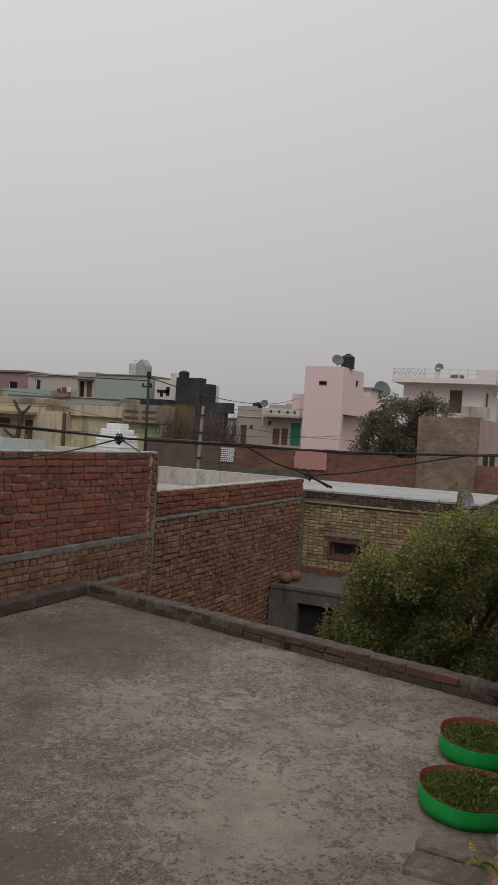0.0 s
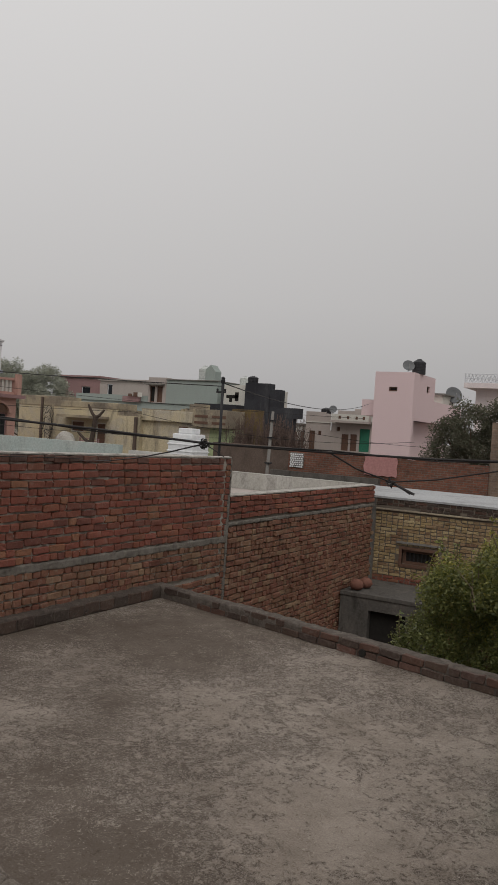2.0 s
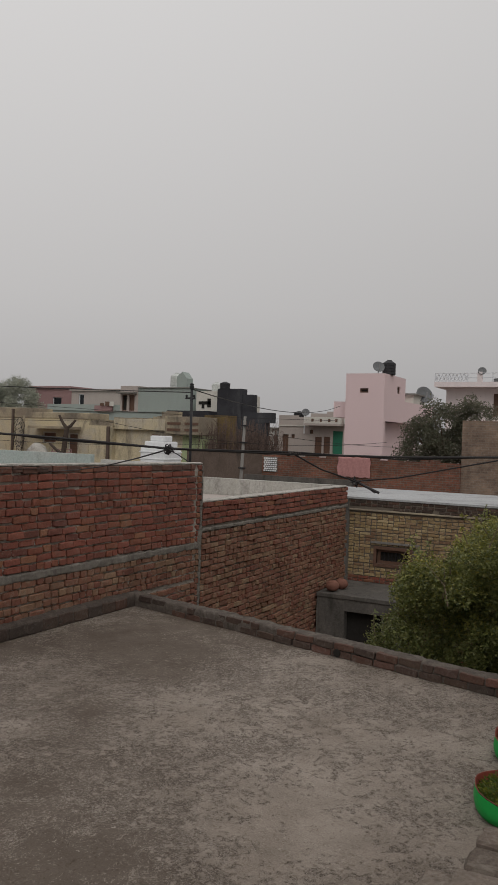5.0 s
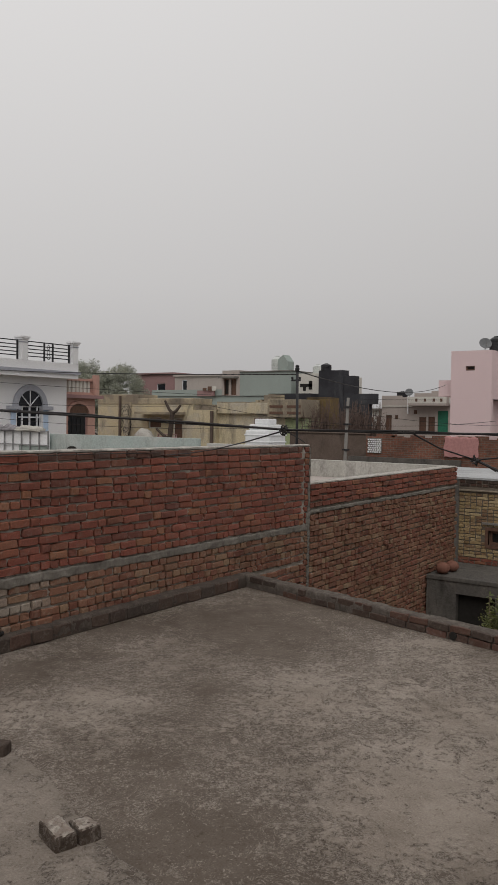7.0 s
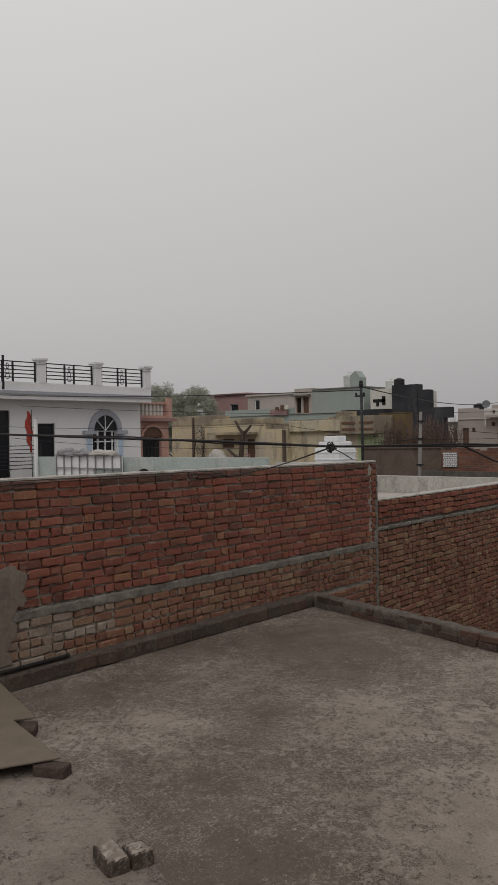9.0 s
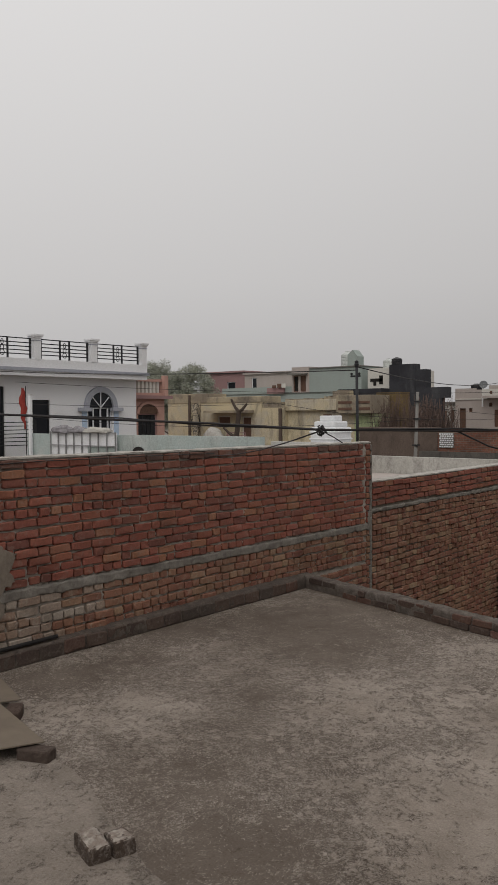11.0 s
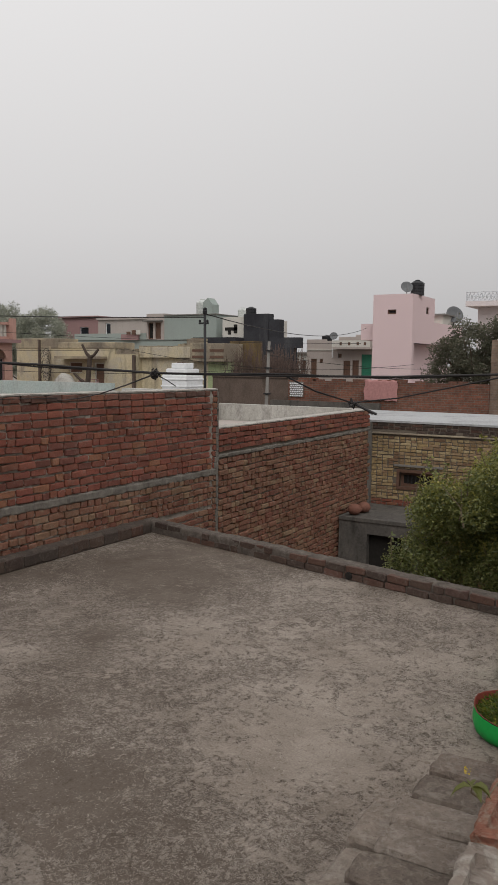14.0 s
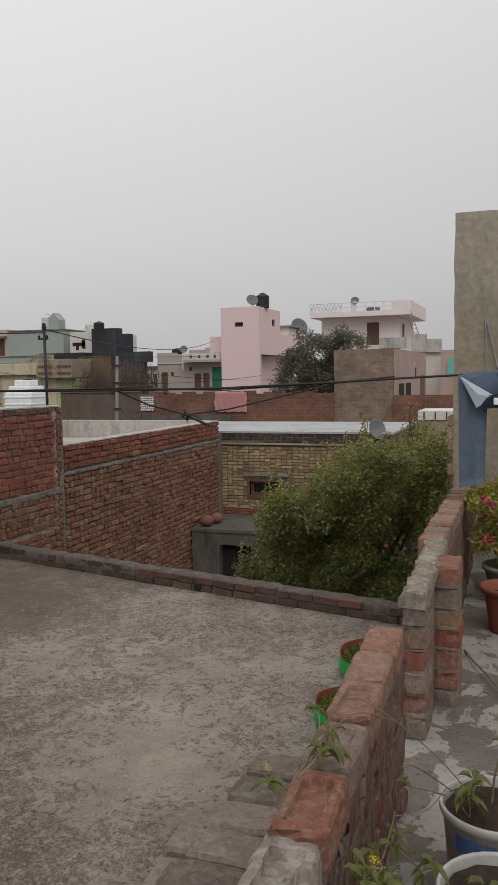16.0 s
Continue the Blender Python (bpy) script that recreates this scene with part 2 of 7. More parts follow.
def weathered_face(name, colors, dark):
    """Old brick faces that have flaked in upright splinters."""
    m, n, l, b = material(name, 0.95)
    v = coords(n, l)
    tall = coords(n, l, (1, 1, 0.34))
    base = ramp(n, l, noise_of(n, l, tall, 20, 6, 0.6, 0.5), [(0.3 + 0.4 * i / (len(colors) - 1), c) for i, c in enumerate(colors)])
    split = noise_of(n, l, tall, 40, 9, 0.75, 0.8)
    col = blend(n, l, ramp(n, l, split, [(0.36, (1, 1, 1)), (0.50, (0, 0, 0))]), base, dark)
    lime = ramp(n, l, noise_of(n, l, tall, 16, 9, 0.75, 0.8), [(0.55, (0, 0, 0)), (0.62, (0.8, 0.8, 0.8))])
    col = blend(n, l, lime, col, (0.225, 0.19, 0.158))
    l.new(col, b.inputs["Base Color"])
    bump(n, l, b, split, 1.0, 0.02)
    return m


def flaky(name, under_c, skin_c, scale, level=0.5):
    """Cement with a whitewash that has come off in sharp-edged islands."""
    m, n, l, b = material(name, 0.9)
    v = coords(n, l)
    f = noise_of(n, l, v, scale, 7, 0.6, 0.5)
    skin = ramp(n, l, f, [(level, (0, 0, 0)), (level + 0.015, (1, 1, 1))])
    a = ramp(n, l, noise_of(n, l, v, 9, 8, 0.7), [(0.3, tuple(0.75 * c for c in under_c)), (0.7, tuple(1.15 * c for c in under_c))])
    p = ramp(n, l, noise_of(n, l, v, 5, 8, 0.7), [(0.3, tuple(0.7 * c for c in skin_c)), (0.65, skin_c)])
    col = blend(n, l, skin, a, p)
    pit = ramp(n, l, noise_of(n, l, v, 38, 6, 0.7), [(0.34, (0.45, 0.42, 0.4)), (0.44, (1, 1, 1))])
    l.new(blend(n, l, 1.0, col, pit, "MULTIPLY"), b.inputs["Base Color"])
    bump(n, l, b, skin, 0.5, 0.004)
    return m


RED = [(0.241, 0.094, 0.059), (0.214, 0.071, 0.050), (0.248, 0.083, 0.058), (0.223, 0.078, 0.057), (0.262, 0.094, 0.064), (0.148, 0.059, 0.046), (0.231, 0.087, 0.061), (0.199, 0.071, 0.050), (0.244, 0.088, 0.060), (0.167, 0.066, 0.050), (0.273, 0.126, 0.075)]
BUFF = [(0.200, 0.082, 0.057), (0.245, 0.138, 0.086), (0.190, 0.075, 0.052), (0.285, 0.185, 0.116), (0.160, 0.063, 0.046), (0.240, 0.130, 0.083), (0.205, 0.088, 0.060), (0.225, 0.108, 0.070)]
YELLOW = [(0.342, 0.249, 0.126), (0.399, 0.301, 0.162), (0.255, 0.169, 0.089), (0.361, 0.258, 0.153), (0.200, 0.120, 0.075), (0.42, 0.33, 0.19)]
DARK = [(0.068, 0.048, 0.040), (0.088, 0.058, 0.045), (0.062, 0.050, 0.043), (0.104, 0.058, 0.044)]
DUSKY = [(0.125, 0.070, 0.055), (0.160, 0.078, 0.058), (0.105, 0.066, 0.055), (0.185, 0.080, 0.056)]
LIMED = [(0.30, 0.25, 0.205), (0.24, 0.15, 0.105), (0.33, 0.28, 0.235), (0.27, 0.19, 0.14)]
M = {}
for key, pal, sm, am in (("red", RED, (0.235, 0.175, 0.14), 0.5), ("buff", BUFF, (0.28, 0.235, 0.18), 0.6), ("yellow", YELLOW, (0.36, 0.31, 0.2), 0.5), ("dark", DARK, (0.150, 0.124, 0.104), 0.6), ("dusky", DUSKY, (0.17, 0.145, 0.125), 0.6), ("limed", LIMED, (0.36, 0.32, 0.28), 0.8)):
    M[key] = brick_stuff(key + "_brick", pal, False, sm, am, 16)
    M[key + "_j"] = brick_stuff(key + "_brickwork", pal, True, sm, am, 16)
M["fresh"] = brick_stuff("dusty_red_brick", [(0.290, 0.150, 0.105), (0.300, 0.182, 0.132), (0.285, 0.120, 0.080), (0.295, 0.170, 0.122)], False, (0.335, 0.270, 0.210), 0.9, 26, True)
M["eroded"] = brick_stuff("eroded_brick", [(0.095, 0.052, 0.038), (0.14, 0.06, 0.04), (0.08, 0.05, 0.038), (0.16, 0.068, 0.046)], False, (0.06, 0.05, 0.042), 0.9)
M["splintered"] = weathered_face("splintered_brick", [(0.10, 0.075, 0.058), (0.20, 0.086, 0.058), (0.17, 0.132, 0.105), (0.25, 0.105, 0.066)], (0.042, 0.033, 0.027))
M["splintered_j"] = M["splintered"]
M["mortar"] = paint("mortar", (0.33, 0.295, 0.255), (0.07, 0.056, 0.047), 0.8, streak=False, scale=6)
M["capstone"] = stained("pale_cement_skin", (0.37, 0.345, 0.31), (0.17, 0.155, 0.14), (0.44, 0.42, 0.385), 5.0, 0.7)
M["old_joint"] = paint("old_joint", (0.16, 0.135, 0.108), (0.05, 0.042, 0.034), 0.8, streak=False, scale=5)
M["kerb_top"] = stained("kerb_cement_top", (0.098, 0.081, 0.069), (0.050, 0.041, 0.035), (0.140, 0.120, 0.102), 9.0, 1.0)
M["cement"] = paint("raw_cement", (0.19, 0.17, 0.148), (0.09, 0.08, 0.07), 0.8, scale=3)
M["screed"] = roof_concrete()
M["dirty"] = brick_stuff("dusty_brick", [(0.255, 0.180, 0.147), (0.285, 0.188, 0.147), (0.225, 0.168, 0.138)], False, (0.31, 0.27, 0.235), 0.8, 18, True)
M["mixed"] = brick_stuff("mortared_brick", [(0.270, 0.116, 0.080), (0.235, 0.100, 0.072), (0.295, 0.185, 0.105), (0.210, 0.130, 0.100)], False, (0.25, 0.218, 0.185), 0.85, 20, True)
M["flagstone"] = brick_stuff("dusty_grey_brick", [(0.25, 0.205, 0.17), (0.28, 0.23, 0.19), (0.215, 0.175, 0.145)], False, (0.33, 0.29, 0.25), 0.8, 18, True)
M["sooty_brick"] = brick_stuff("sooty_broken_brick", [(0.085, 0.064, 0.052), (0.105, 0.078, 0.062)], False, (0.26, 0.228, 0.198), 0.75, 30, True)
M["rubble"] = brick_stuff("mortar_caked_brick", [(0.165, 0.132, 0.108), (0.20, 0.158, 0.13)], False, (0.27, 0.235, 0.20), 0.8, 18, True)
M["kerb"] = stained("kerb_cement", (0.070, 0.055, 0.046), (0.040, 0.033, 0.028), (0.105, 0.085, 0.070), 9.0, 1.0)
M["shed"] = stained("sooty_cement", (0.10, 0.092, 0.083), (0.05, 0.046, 0.042), (0.135, 0.122, 0.108), 2.0, 0.8)
M["terrace"] = flaky("terrace_cement", (0.135, 0.115, 0.099), (0.285, 0.262, 0.237), 2.7, 0.485)
M["tower"] = stained("tower_plaster", (0.325, 0.295, 0.235), (0.135, 0.130, 0.112), (0.25, 0.215, 0.155), 0.7, 0.22)
M["old_yellow"] = stained("old_yellow_wash", (0.54, 0.465, 0.315), (0.19, 0.165, 0.13), (0.45, 0.405, 0.33), 0.9)
M["old_cap"] = stained("weathered_cement_cap", (0.25, 0.21, 0.16), (0.11, 0.095, 0.08), (0.42, 0.36, 0.25), 0.7)
M["old_white"] = stained("rain_stained_whitewash", (0.40, 0.385, 0.35), (0.21, 0.195, 0.175), (0.47, 0.455, 0.42), 1.6)
M["sooty_black"] = stained("blackened_cement", (0.045, 0.046, 0.052), (0.075, 0.075, 0.08), (0.03, 0.03, 0.035), 0.8)
M["rough_cement"] = stained("rough_cement", (0.165, 0.148, 0.128), (0.085, 0.075, 0.064), (0.225, 0.205, 0.18), 6.0, 1.0)
M["lumpy_cement"] = stained("lumpy_cement", (0.225, 0.192, 0.155), (0.085, 0.068, 0.053), (0.34, 0.30, 0.25), 22.0, 1.0)
M["old_plaster"] = stained("old_grey_plaster", (0.18, 0.149, 0.12), (0.105, 0.085, 0.068), (0.215, 0.18, 0.145), 3.0, 0.8)
M["caked"] = stained("mortar_caked_top", (0.235, 0.192, 0.162), (0.115, 0.088, 0.072), (0.37, 0.335, 0.292), 24.0, 1.0)
M["mud"] = stained("ochre_mud", (0.13, 0.092, 0.05), (0.075, 0.055, 0.035), (0.17, 0.12, 0.05), 1.2)
M["pale_green"] = stained("pale_green_wash", (0.36, 0.42, 0.24), (0.2, 0.22, 0.14), (0.42, 0.42, 0.28), 1.0)
M["white"] = paint("white_wash", (0.76, 0.76, 0.77), (0.4, 0.4, 0.4), 0.2, streak=False)
M["dirty_white"] = paint("old_whitewash", (0.56, 0.55, 0.52), (0.16, 0.16, 0.15), 0.6)
M["white_roof"] = stained("white_roof", (0.37, 0.375, 0.38), (0.25, 0.25, 0.245), (0.41, 0.415, 0.42), 0.8)
M["pink"] = paint("pink_paint", (0.72, 0.56, 0.565), (0.45, 0.34, 0.34), 0.09)
M["dusty_pink"] = stained("dusty_pink_plaster", (0.38, 0.285, 0.255), (0.30, 0.225, 0.20), (0.42, 0.32, 0.29), 0.8)
M["pale_pink"] = paint("pale_pink_paint", (0.74, 0.66, 0.655), (0.3, 0.28, 0.28), 0.25)
M["mint"] = stained("mint_wash", (0.40, 0.46, 0.44), (0.27, 0.29, 0.27), (0.46, 0.49, 0.47), 1.2)
M["green_paint"] = paint("grey_green_paint", (0.31, 0.355, 0.33), (0.2, 0.2, 0.2), 0.3)
M["beige"] = paint("beige_paint", (0.41, 0.36, 0.33), (0.2, 0.18, 0.17), 0.4)
M["cream"] = paint("cream_paint", (0.58, 0.56, 0.51), (0.25, 0.24, 0.22), 0.3)
M["maroon"] = paint("maroon_paint", (0.32, 0.20, 0.195), (0.2, 0.12, 0.12), 0.4)
M["peach"] = paint("peach_paint", (0.50, 0.30, 0.25), (0.2, 0.13, 0.1), 0.4)
M["brown_wall"] = stained("brown_mud_plaster", (0.115, 0.086, 0.070), (0.060, 0.047, 0.040), (0.140, 0.105, 0.086), 1.4, 0.8)
M["slab"] = paint("slab_concrete", (0.20, 0.19, 0.175), amount=0.7)
M["ground"] = paint("street_dust", (0.20, 0.17, 0.14), amount=0.5, streak=False, scale=0.3)
M["far_brick"] = brick_sheet("far_red_brickwork", (0.20, 0.084, 0.058), (0.135, 0.068, 0.051), (0.145, 0.122, 0.105), "X")
M["grey_brick"] = brick_sheet("grey_brown_brickwork", (0.23, 0.17, 0.135), (0.17, 0.125, 0.10), (0.21, 0.18, 0.155), "X")
M["wood"] = plain("dark_door_wood", (0.12, 0.068, 0.048), 0.6)
M["glass"] = plain("dark_window_glass", (0.02, 0.022, 0.026), 0.12, vary=0.1)
M["void"] = plain("unlit_inside", (0.02, 0.018, 0.016), 0.9)
M["iron"] = plain("black_iron", (0.03, 0.03, 0.032), 0.5, 0.4)
M["dish"] = plain("dull_dish", (0.14, 0.145, 0.15), 0.6, vary=0.2)
M["steel"] = plain("grey_steel", (0.30, 0.30, 0.30), 0.45, 0.6)
M["rubber"] = plain("cable_rubber", (0.022, 0.02, 0.02), 0.55)
M["tank_black"] = plain("black_polythene", (0.03, 0.03, 0.033), 0.5)
M["tank_grey"] = plain("pale_polythene", (0.48, 0.50, 0.48), 0.55)
M["tank_white"] = plain("white_polythene", (0.70, 0.71, 0.72), 0.5, vary=0.08)
M["grill"] = plain("pale_trim", (0.62, 0.63, 0.66), 0.6, vary=0.1)
M["blue_trim"] = plain("blue_trim", (0.42, 0.52, 0.66), 0.7, vary=0.1)
M["grey_trim"] = plain("grey_trim", (0.33, 0.34, 0.38), 0.7, vary=0.12)
M["shutter"] = plain("green_shutter", (0.03, 0.16, 0.10), 0.5)
M["canopy"] = plain("brown_sheet", (0.13, 0.095, 0.07), 0.7, vary=0.3, scale=4)
M["teal"] = plain("teal_paint", (0.15, 0.38, 0.33), 0.6)
M["old_bark"] = plain("old_bark", (0.062, 0.046, 0.037), 0.95, vary=0.45, scale=25)
M["bark"] = plain("bark", (0.11, 0.08, 0.06), 0.95, vary=0.45, scale=25)
M["bare_twig"] = plain("bare_twig", (0.125, 0.088, 0.073), 0.95, vary=0.35)
M["twig"] = plain("dry_twig", (0.15, 0.115, 0.08), 0.95, vary=0.35)
M["soil"] = plain("potting_soil", (0.030, 0.019, 0.013), 0.98, vary=0.5, scale=40)
M["terracotta"] = plain("terracotta", (0.19, 0.06, 0.042), 0.7, vary=0.15)
M["clay"] = plain("clay_pot", (0.17, 0.078, 0.056), 0.8, vary=0.25)
M["bag"] = plain("green_grow_bag", (0.012, 0.34, 0.065), 0.5, vary=0.15)
M["bag_in"] = plain("brown_bag_lining", (0.20, 0.045, 0.03), 0.6, vary=0.25)
M["denim"] = plain("blue_denim", (0.088, 0.115, 0.155), 0.95, vary=0.16, scale=30)
M["denim_dark"] = plain("navy_cloth", (0.02, 0.025, 0.045), 0.95, vary=0.3)
M["denim_pale"] = plain("pale_denim_lining", (0.38, 0.43, 0.49), 0.95, vary=0.15)
M["dusty_wood"] = plain("dusty_wood", (0.30, 0.26, 0.22), 0.8)
M["patch"] = roof_concrete("newer_screed", 0.80, 0.16)
M["board"] = plain("packing_board", (0.150, 0.122, 0.094), 0.9, vary=0.12, scale=5)
M["pink_cloth"] = plain("pink_cloth", (0.42, 0.215, 0.205), 0.95, vary=0.15)
M["grey_cloth"] = plain("grey_cloth", (0.22, 0.21, 0.22), 0.95, vary=0.4)
M["red_flag"] = plain("red_cloth", (0.25, 0.04, 0.03), 0.9, vary=0.25)
M["bucket"] = plain("white_bucket", (0.36, 0.35, 0.33), 0.5, vary=0.28, scale=9)
M["ink"] = plain("blue_print", (0.04, 0.085, 0.22), 0.5)
M["magenta"] = plain("magenta_bract", (0.55, 0.03, 0.14), 0.7)
M["yellow_flower"] = plain("yellow_flower", (0.55, 0.40, 0.03), 0.8)


def leafy(name, palette, rough=0.55):
    m, n, l, b = material(name, rough)
    g = n.new("ShaderNodeNewGeometry")
    col = ramp(n, l, g.outputs["Random Per Island"], [((i + 0.5) / len(palette), c) for i, c in enumerate(palette)])
    v = coords(n, l)
    f = ramp(n, l, noise_of(n, l, v, 3.0, 4), [(0.3, (0.75, 0.75, 0.75)), (0.7, (1.25, 1.25, 1.2))])
    l.new(blend(n, l, 1.0, col, f, "MULTIPLY"), b.inputs["Base Color"])
    b.inputs["Specular IOR Level"].default_value = 0.5
    out = n["Material Output"]
    thin = n.new("ShaderNodeBsdfTranslucent")
    both = n.new("ShaderNodeMixShader")
    both.inputs[0].default_value = 0.35
    l.new(b.inputs["Base Color"].links[0].from_socket, thin.inputs["Color"])
    l.new(b.outputs[0], both.inputs[1])
    l.new(thin.outputs[0], both.inputs[2])
    l.new(both.outputs[0], out.inputs["Surface"])
    return m


M["leaf"] = leafy("citrus_leaf", [(0.081, 0.100, 0.033), (0.134, 0.156, 0.048), (0.201, 0.213, 0.067), (0.097, 0.118, 0.037), (0.262, 0.258, 0.091), (0.159, 0.176, 0.054)], 0.48)
# Yellow-green shoots; part of their paleness is light from above, set as colour.
M["leaf_top"] = leafy("toplit_young_leaf", [(0.176, 0.186, 0.044), (0.248, 0.240, 0.056), (0.315, 0.276, 0.073), (0.200, 0.204, 0.048)], 0.48)
M["leaf_dark"] = leafy("dark_leaf", [(0.106, 0.110, 0.073), (0.138, 0.138, 0.094), (0.169, 0.144, 0.106), (0.112, 0.121, 0.077)])
# Far foliage: distance haze is mixed into these pale grey-green leaf colours.
M["leaf_far"] = leafy("hazed_far_leaf", [(0.320, 0.335, 0.281), (0.359, 0.366, 0.305), (0.297, 0.312, 0.258)], 0.8)
M["leaf_light"] = leafy("seedling_leaf", [(0.075, 0.135, 0.018), (0.115, 0.175, 0.024), (0.24, 0.235, 0.03), (0.058, 0.098, 0.016), (0.10, 0.11, 0.026)], 0.7)
M["leaf_broad"] = leafy("kalanchoe_leaf", [(0.060, 0.097, 0.016), (0.082, 0.120, 0.020), (0.048, 0.078, 0.013), (0.103, 0.110, 0.023)])
M["leaf_bougain"] = leafy("bougainvillea_leaf", [(0.215, 0.226, 0.040), (0.315, 0.280, 0.053), (0.386, 0.238, 0.062), (0.157, 0.171, 0.031), (0.257, 0.252, 0.044)])

# ---- building helpers ----


def part(name, bm, mat, parent=None, label="", kind=""):
    me = bpy.data.meshes.new(name)
    bm.to_mesh(me)
    bm.free()
    me.materials.append(M[mat])
    ob = new(name, me)
    ob.parent = parent
    return tagged(ob, label, kind=kind)


def thing(name, at=(0, 0, 0), label="", category="", group="", kind=""):
    """The Empty at a thing's base, which parents its parts."""
    e = new(name)
    e.location = at
    e.empty_display_size = 0.1
    return tagged(e, label, category, group, kind)


def under(ob, parent, off=(0, 0, 0)):
    ob.parent = parent
    ob.location = off
    return ob


def box(bm, x0, x1, y0, y1, z0, z1, bevel=0.0):
    vs = [bm.verts.new((x, y, z)) for x in (x0, x1) for y in (y0, y1) for z in (z0, z1)]
    fs = [bm.faces.new([vs[i] for i in f]) for f in ((0, 1, 3, 2), (4, 6, 7, 5), (0, 4, 5, 1), (2, 3, 7, 6), (0, 2, 6, 4), (1, 5, 7, 3))]
    if bevel:
        bmesh.ops.bevel(bm, geom=list({e for f in fs for e in f.edges}), offset=bevel, segments=2, affect="EDGES", profile=0.6)
    return vs


def boxes(*dims, bevel=0.0):
    bm = bmesh.new()
    for d in dims:
        box(bm, *d, bevel=bevel)
    return bm


def rounded(bm, profile, seg=24, at=(0, 0, 0), squash=(1, 1)):
    """A turned shape from (radius, height) pairs."""
    rings = [[bm.verts.new((at[0] + r * squash[0] * math.cos(a), at[1] + r * squash[1] * math.sin(a), at[2] + z)) for a in (2 * math.pi * i / seg for i in range(seg))] for r, z in profile]
    for a, b in zip(rings, rings[1:]):
        for i in range(seg):
            bm.faces.new((a[i], a[(i + 1) % seg], b[(i + 1) % seg], b[i]))
    if profile[0][0] > 1e-4:
        bm.faces.new(rings[0][::-1])
    if profile[-1][0] > 1e-4:
        bm.faces.new(rings[-1])
    return bm


def tube(bm, pts, radius, sides=6):
    """A round bar along points; radius may be a list."""
    pts = [Vector(p) for p in pts]
    rad = radius if isinstance(radius, (list, tuple)) else [radius] * len(pts)
    rings = []
    for i, p in enumerate(pts):
        d = (pts[min(i + 1, len(pts) - 1)] - pts[max(i - 1, 0)]).normalized()
        s = d.cross(Vector((0, 0, 1)) if abs(d.z) < 0.9 else Vector((1, 0, 0))).normalized()
        u = s.cross(d)
        rings.append([bm.verts.new(p + rad[i] * (math.cos(a) * s + math.sin(a) * u)) for a in (2 * math.pi * k / sides for k in range(sides))])
    for a, b in zip(rings, rings[1:]):
        for k in range(sides):
            bm.faces.new((a[k], a[(k + 1) % sides], b[(k + 1) % sides], b[k]))
    bm.faces.new(rings[0][::-1])
    bm.faces.new(rings[-1])
    return bm


def smooth(ob):
    for p in ob.data.polygons:
        p.use_smooth = True
    return ob


def facade(bm, origin, along, width, height, holes, depth=0.15):
    """A wall face with rectangular openings (u0, u1, v0, v1), their reveals going inwards. along: 'x' (faces -y) or 'y' (faces +x)."""
    us = sorted({0.0, width, *(h for o in holes for h in o[:2])})
    vs = sorted({0.0, height, *(h for o in holes for h in o[2:])})
    seen = {}

    def at(u, v, d=0.0):
        key = (round(u, 4), round(v, 4), d)
        if key not in seen:
            off = (u, d, v) if along == "x" else (-d, u, v)
            seen[key] = bm.verts.new(Vector(origin) + Vector(off))
        return seen[key]

    for u0, u1 in zip(us, us[1:]):
        for v0, v1 in zip(vs, vs[1:]):
            if not any(o[0] - 1e-4 <= u0 and u1 <= o[1] + 1e-4 and o[2] - 1e-4 <= v0 and v1 <= o[3] + 1e-4 for o in holes):
                bm.faces.new((at(u0, v0), at(u1, v0), at(u1, v1), at(u0, v1)))
    for u0, u1, v0, v1 in holes:
        cu = [u for u in us if u0 - 1e-4 <= u <= u1 + 1e-4]
        cv = [v for v in vs if v0 - 1e-4 <= v <= v1 + 1e-4]
        loop = [(u, v0) for u in cu] + [(u1, v) for v in cv[1:]] + [(u, v1) for u in cu[-2::-1]] + [(u0, v) for v in cv[-2:0:-1]]
        for p, q in zip(loop, loop[1:] + loop[:1]):
            bm.faces.new((at(*q), at(*p), at(*p, depth), at(*q, depth)))


def block(bm, x0, x1, y0, y1, z0, z1, south=(), east=()):
    """A building's body: openings on its south and east faces are given in world metres (along, along, z, z)."""
    facade(bm, (x0, y0, z0), "x", x1 - x0, z1 - z0, [(a - x0, b - x0, c - z0, d - z0) for a, b, c, d in south])
    facade(bm, (x1, y0, z0), "y", y1 - y0, z1 - z0, [(a - y0, b - y0, c - z0, d - z0) for a, b, c, d in east])
    v = [bm.verts.new(p) for p in ((x0, y0, z0), (x0, y1, z0), (x0, y1, z1), (x0, y0, z1), (x1, y1, z0), (x1, y1, z1), (x1, y0, z1))]
    bm.faces.new((v[1], v[0], v[3], v[2]))
    bm.faces.new((v[4], v[1], v[2], v[5]))
    bm.faces.new((v[3], v[6], v[5], v[2]))


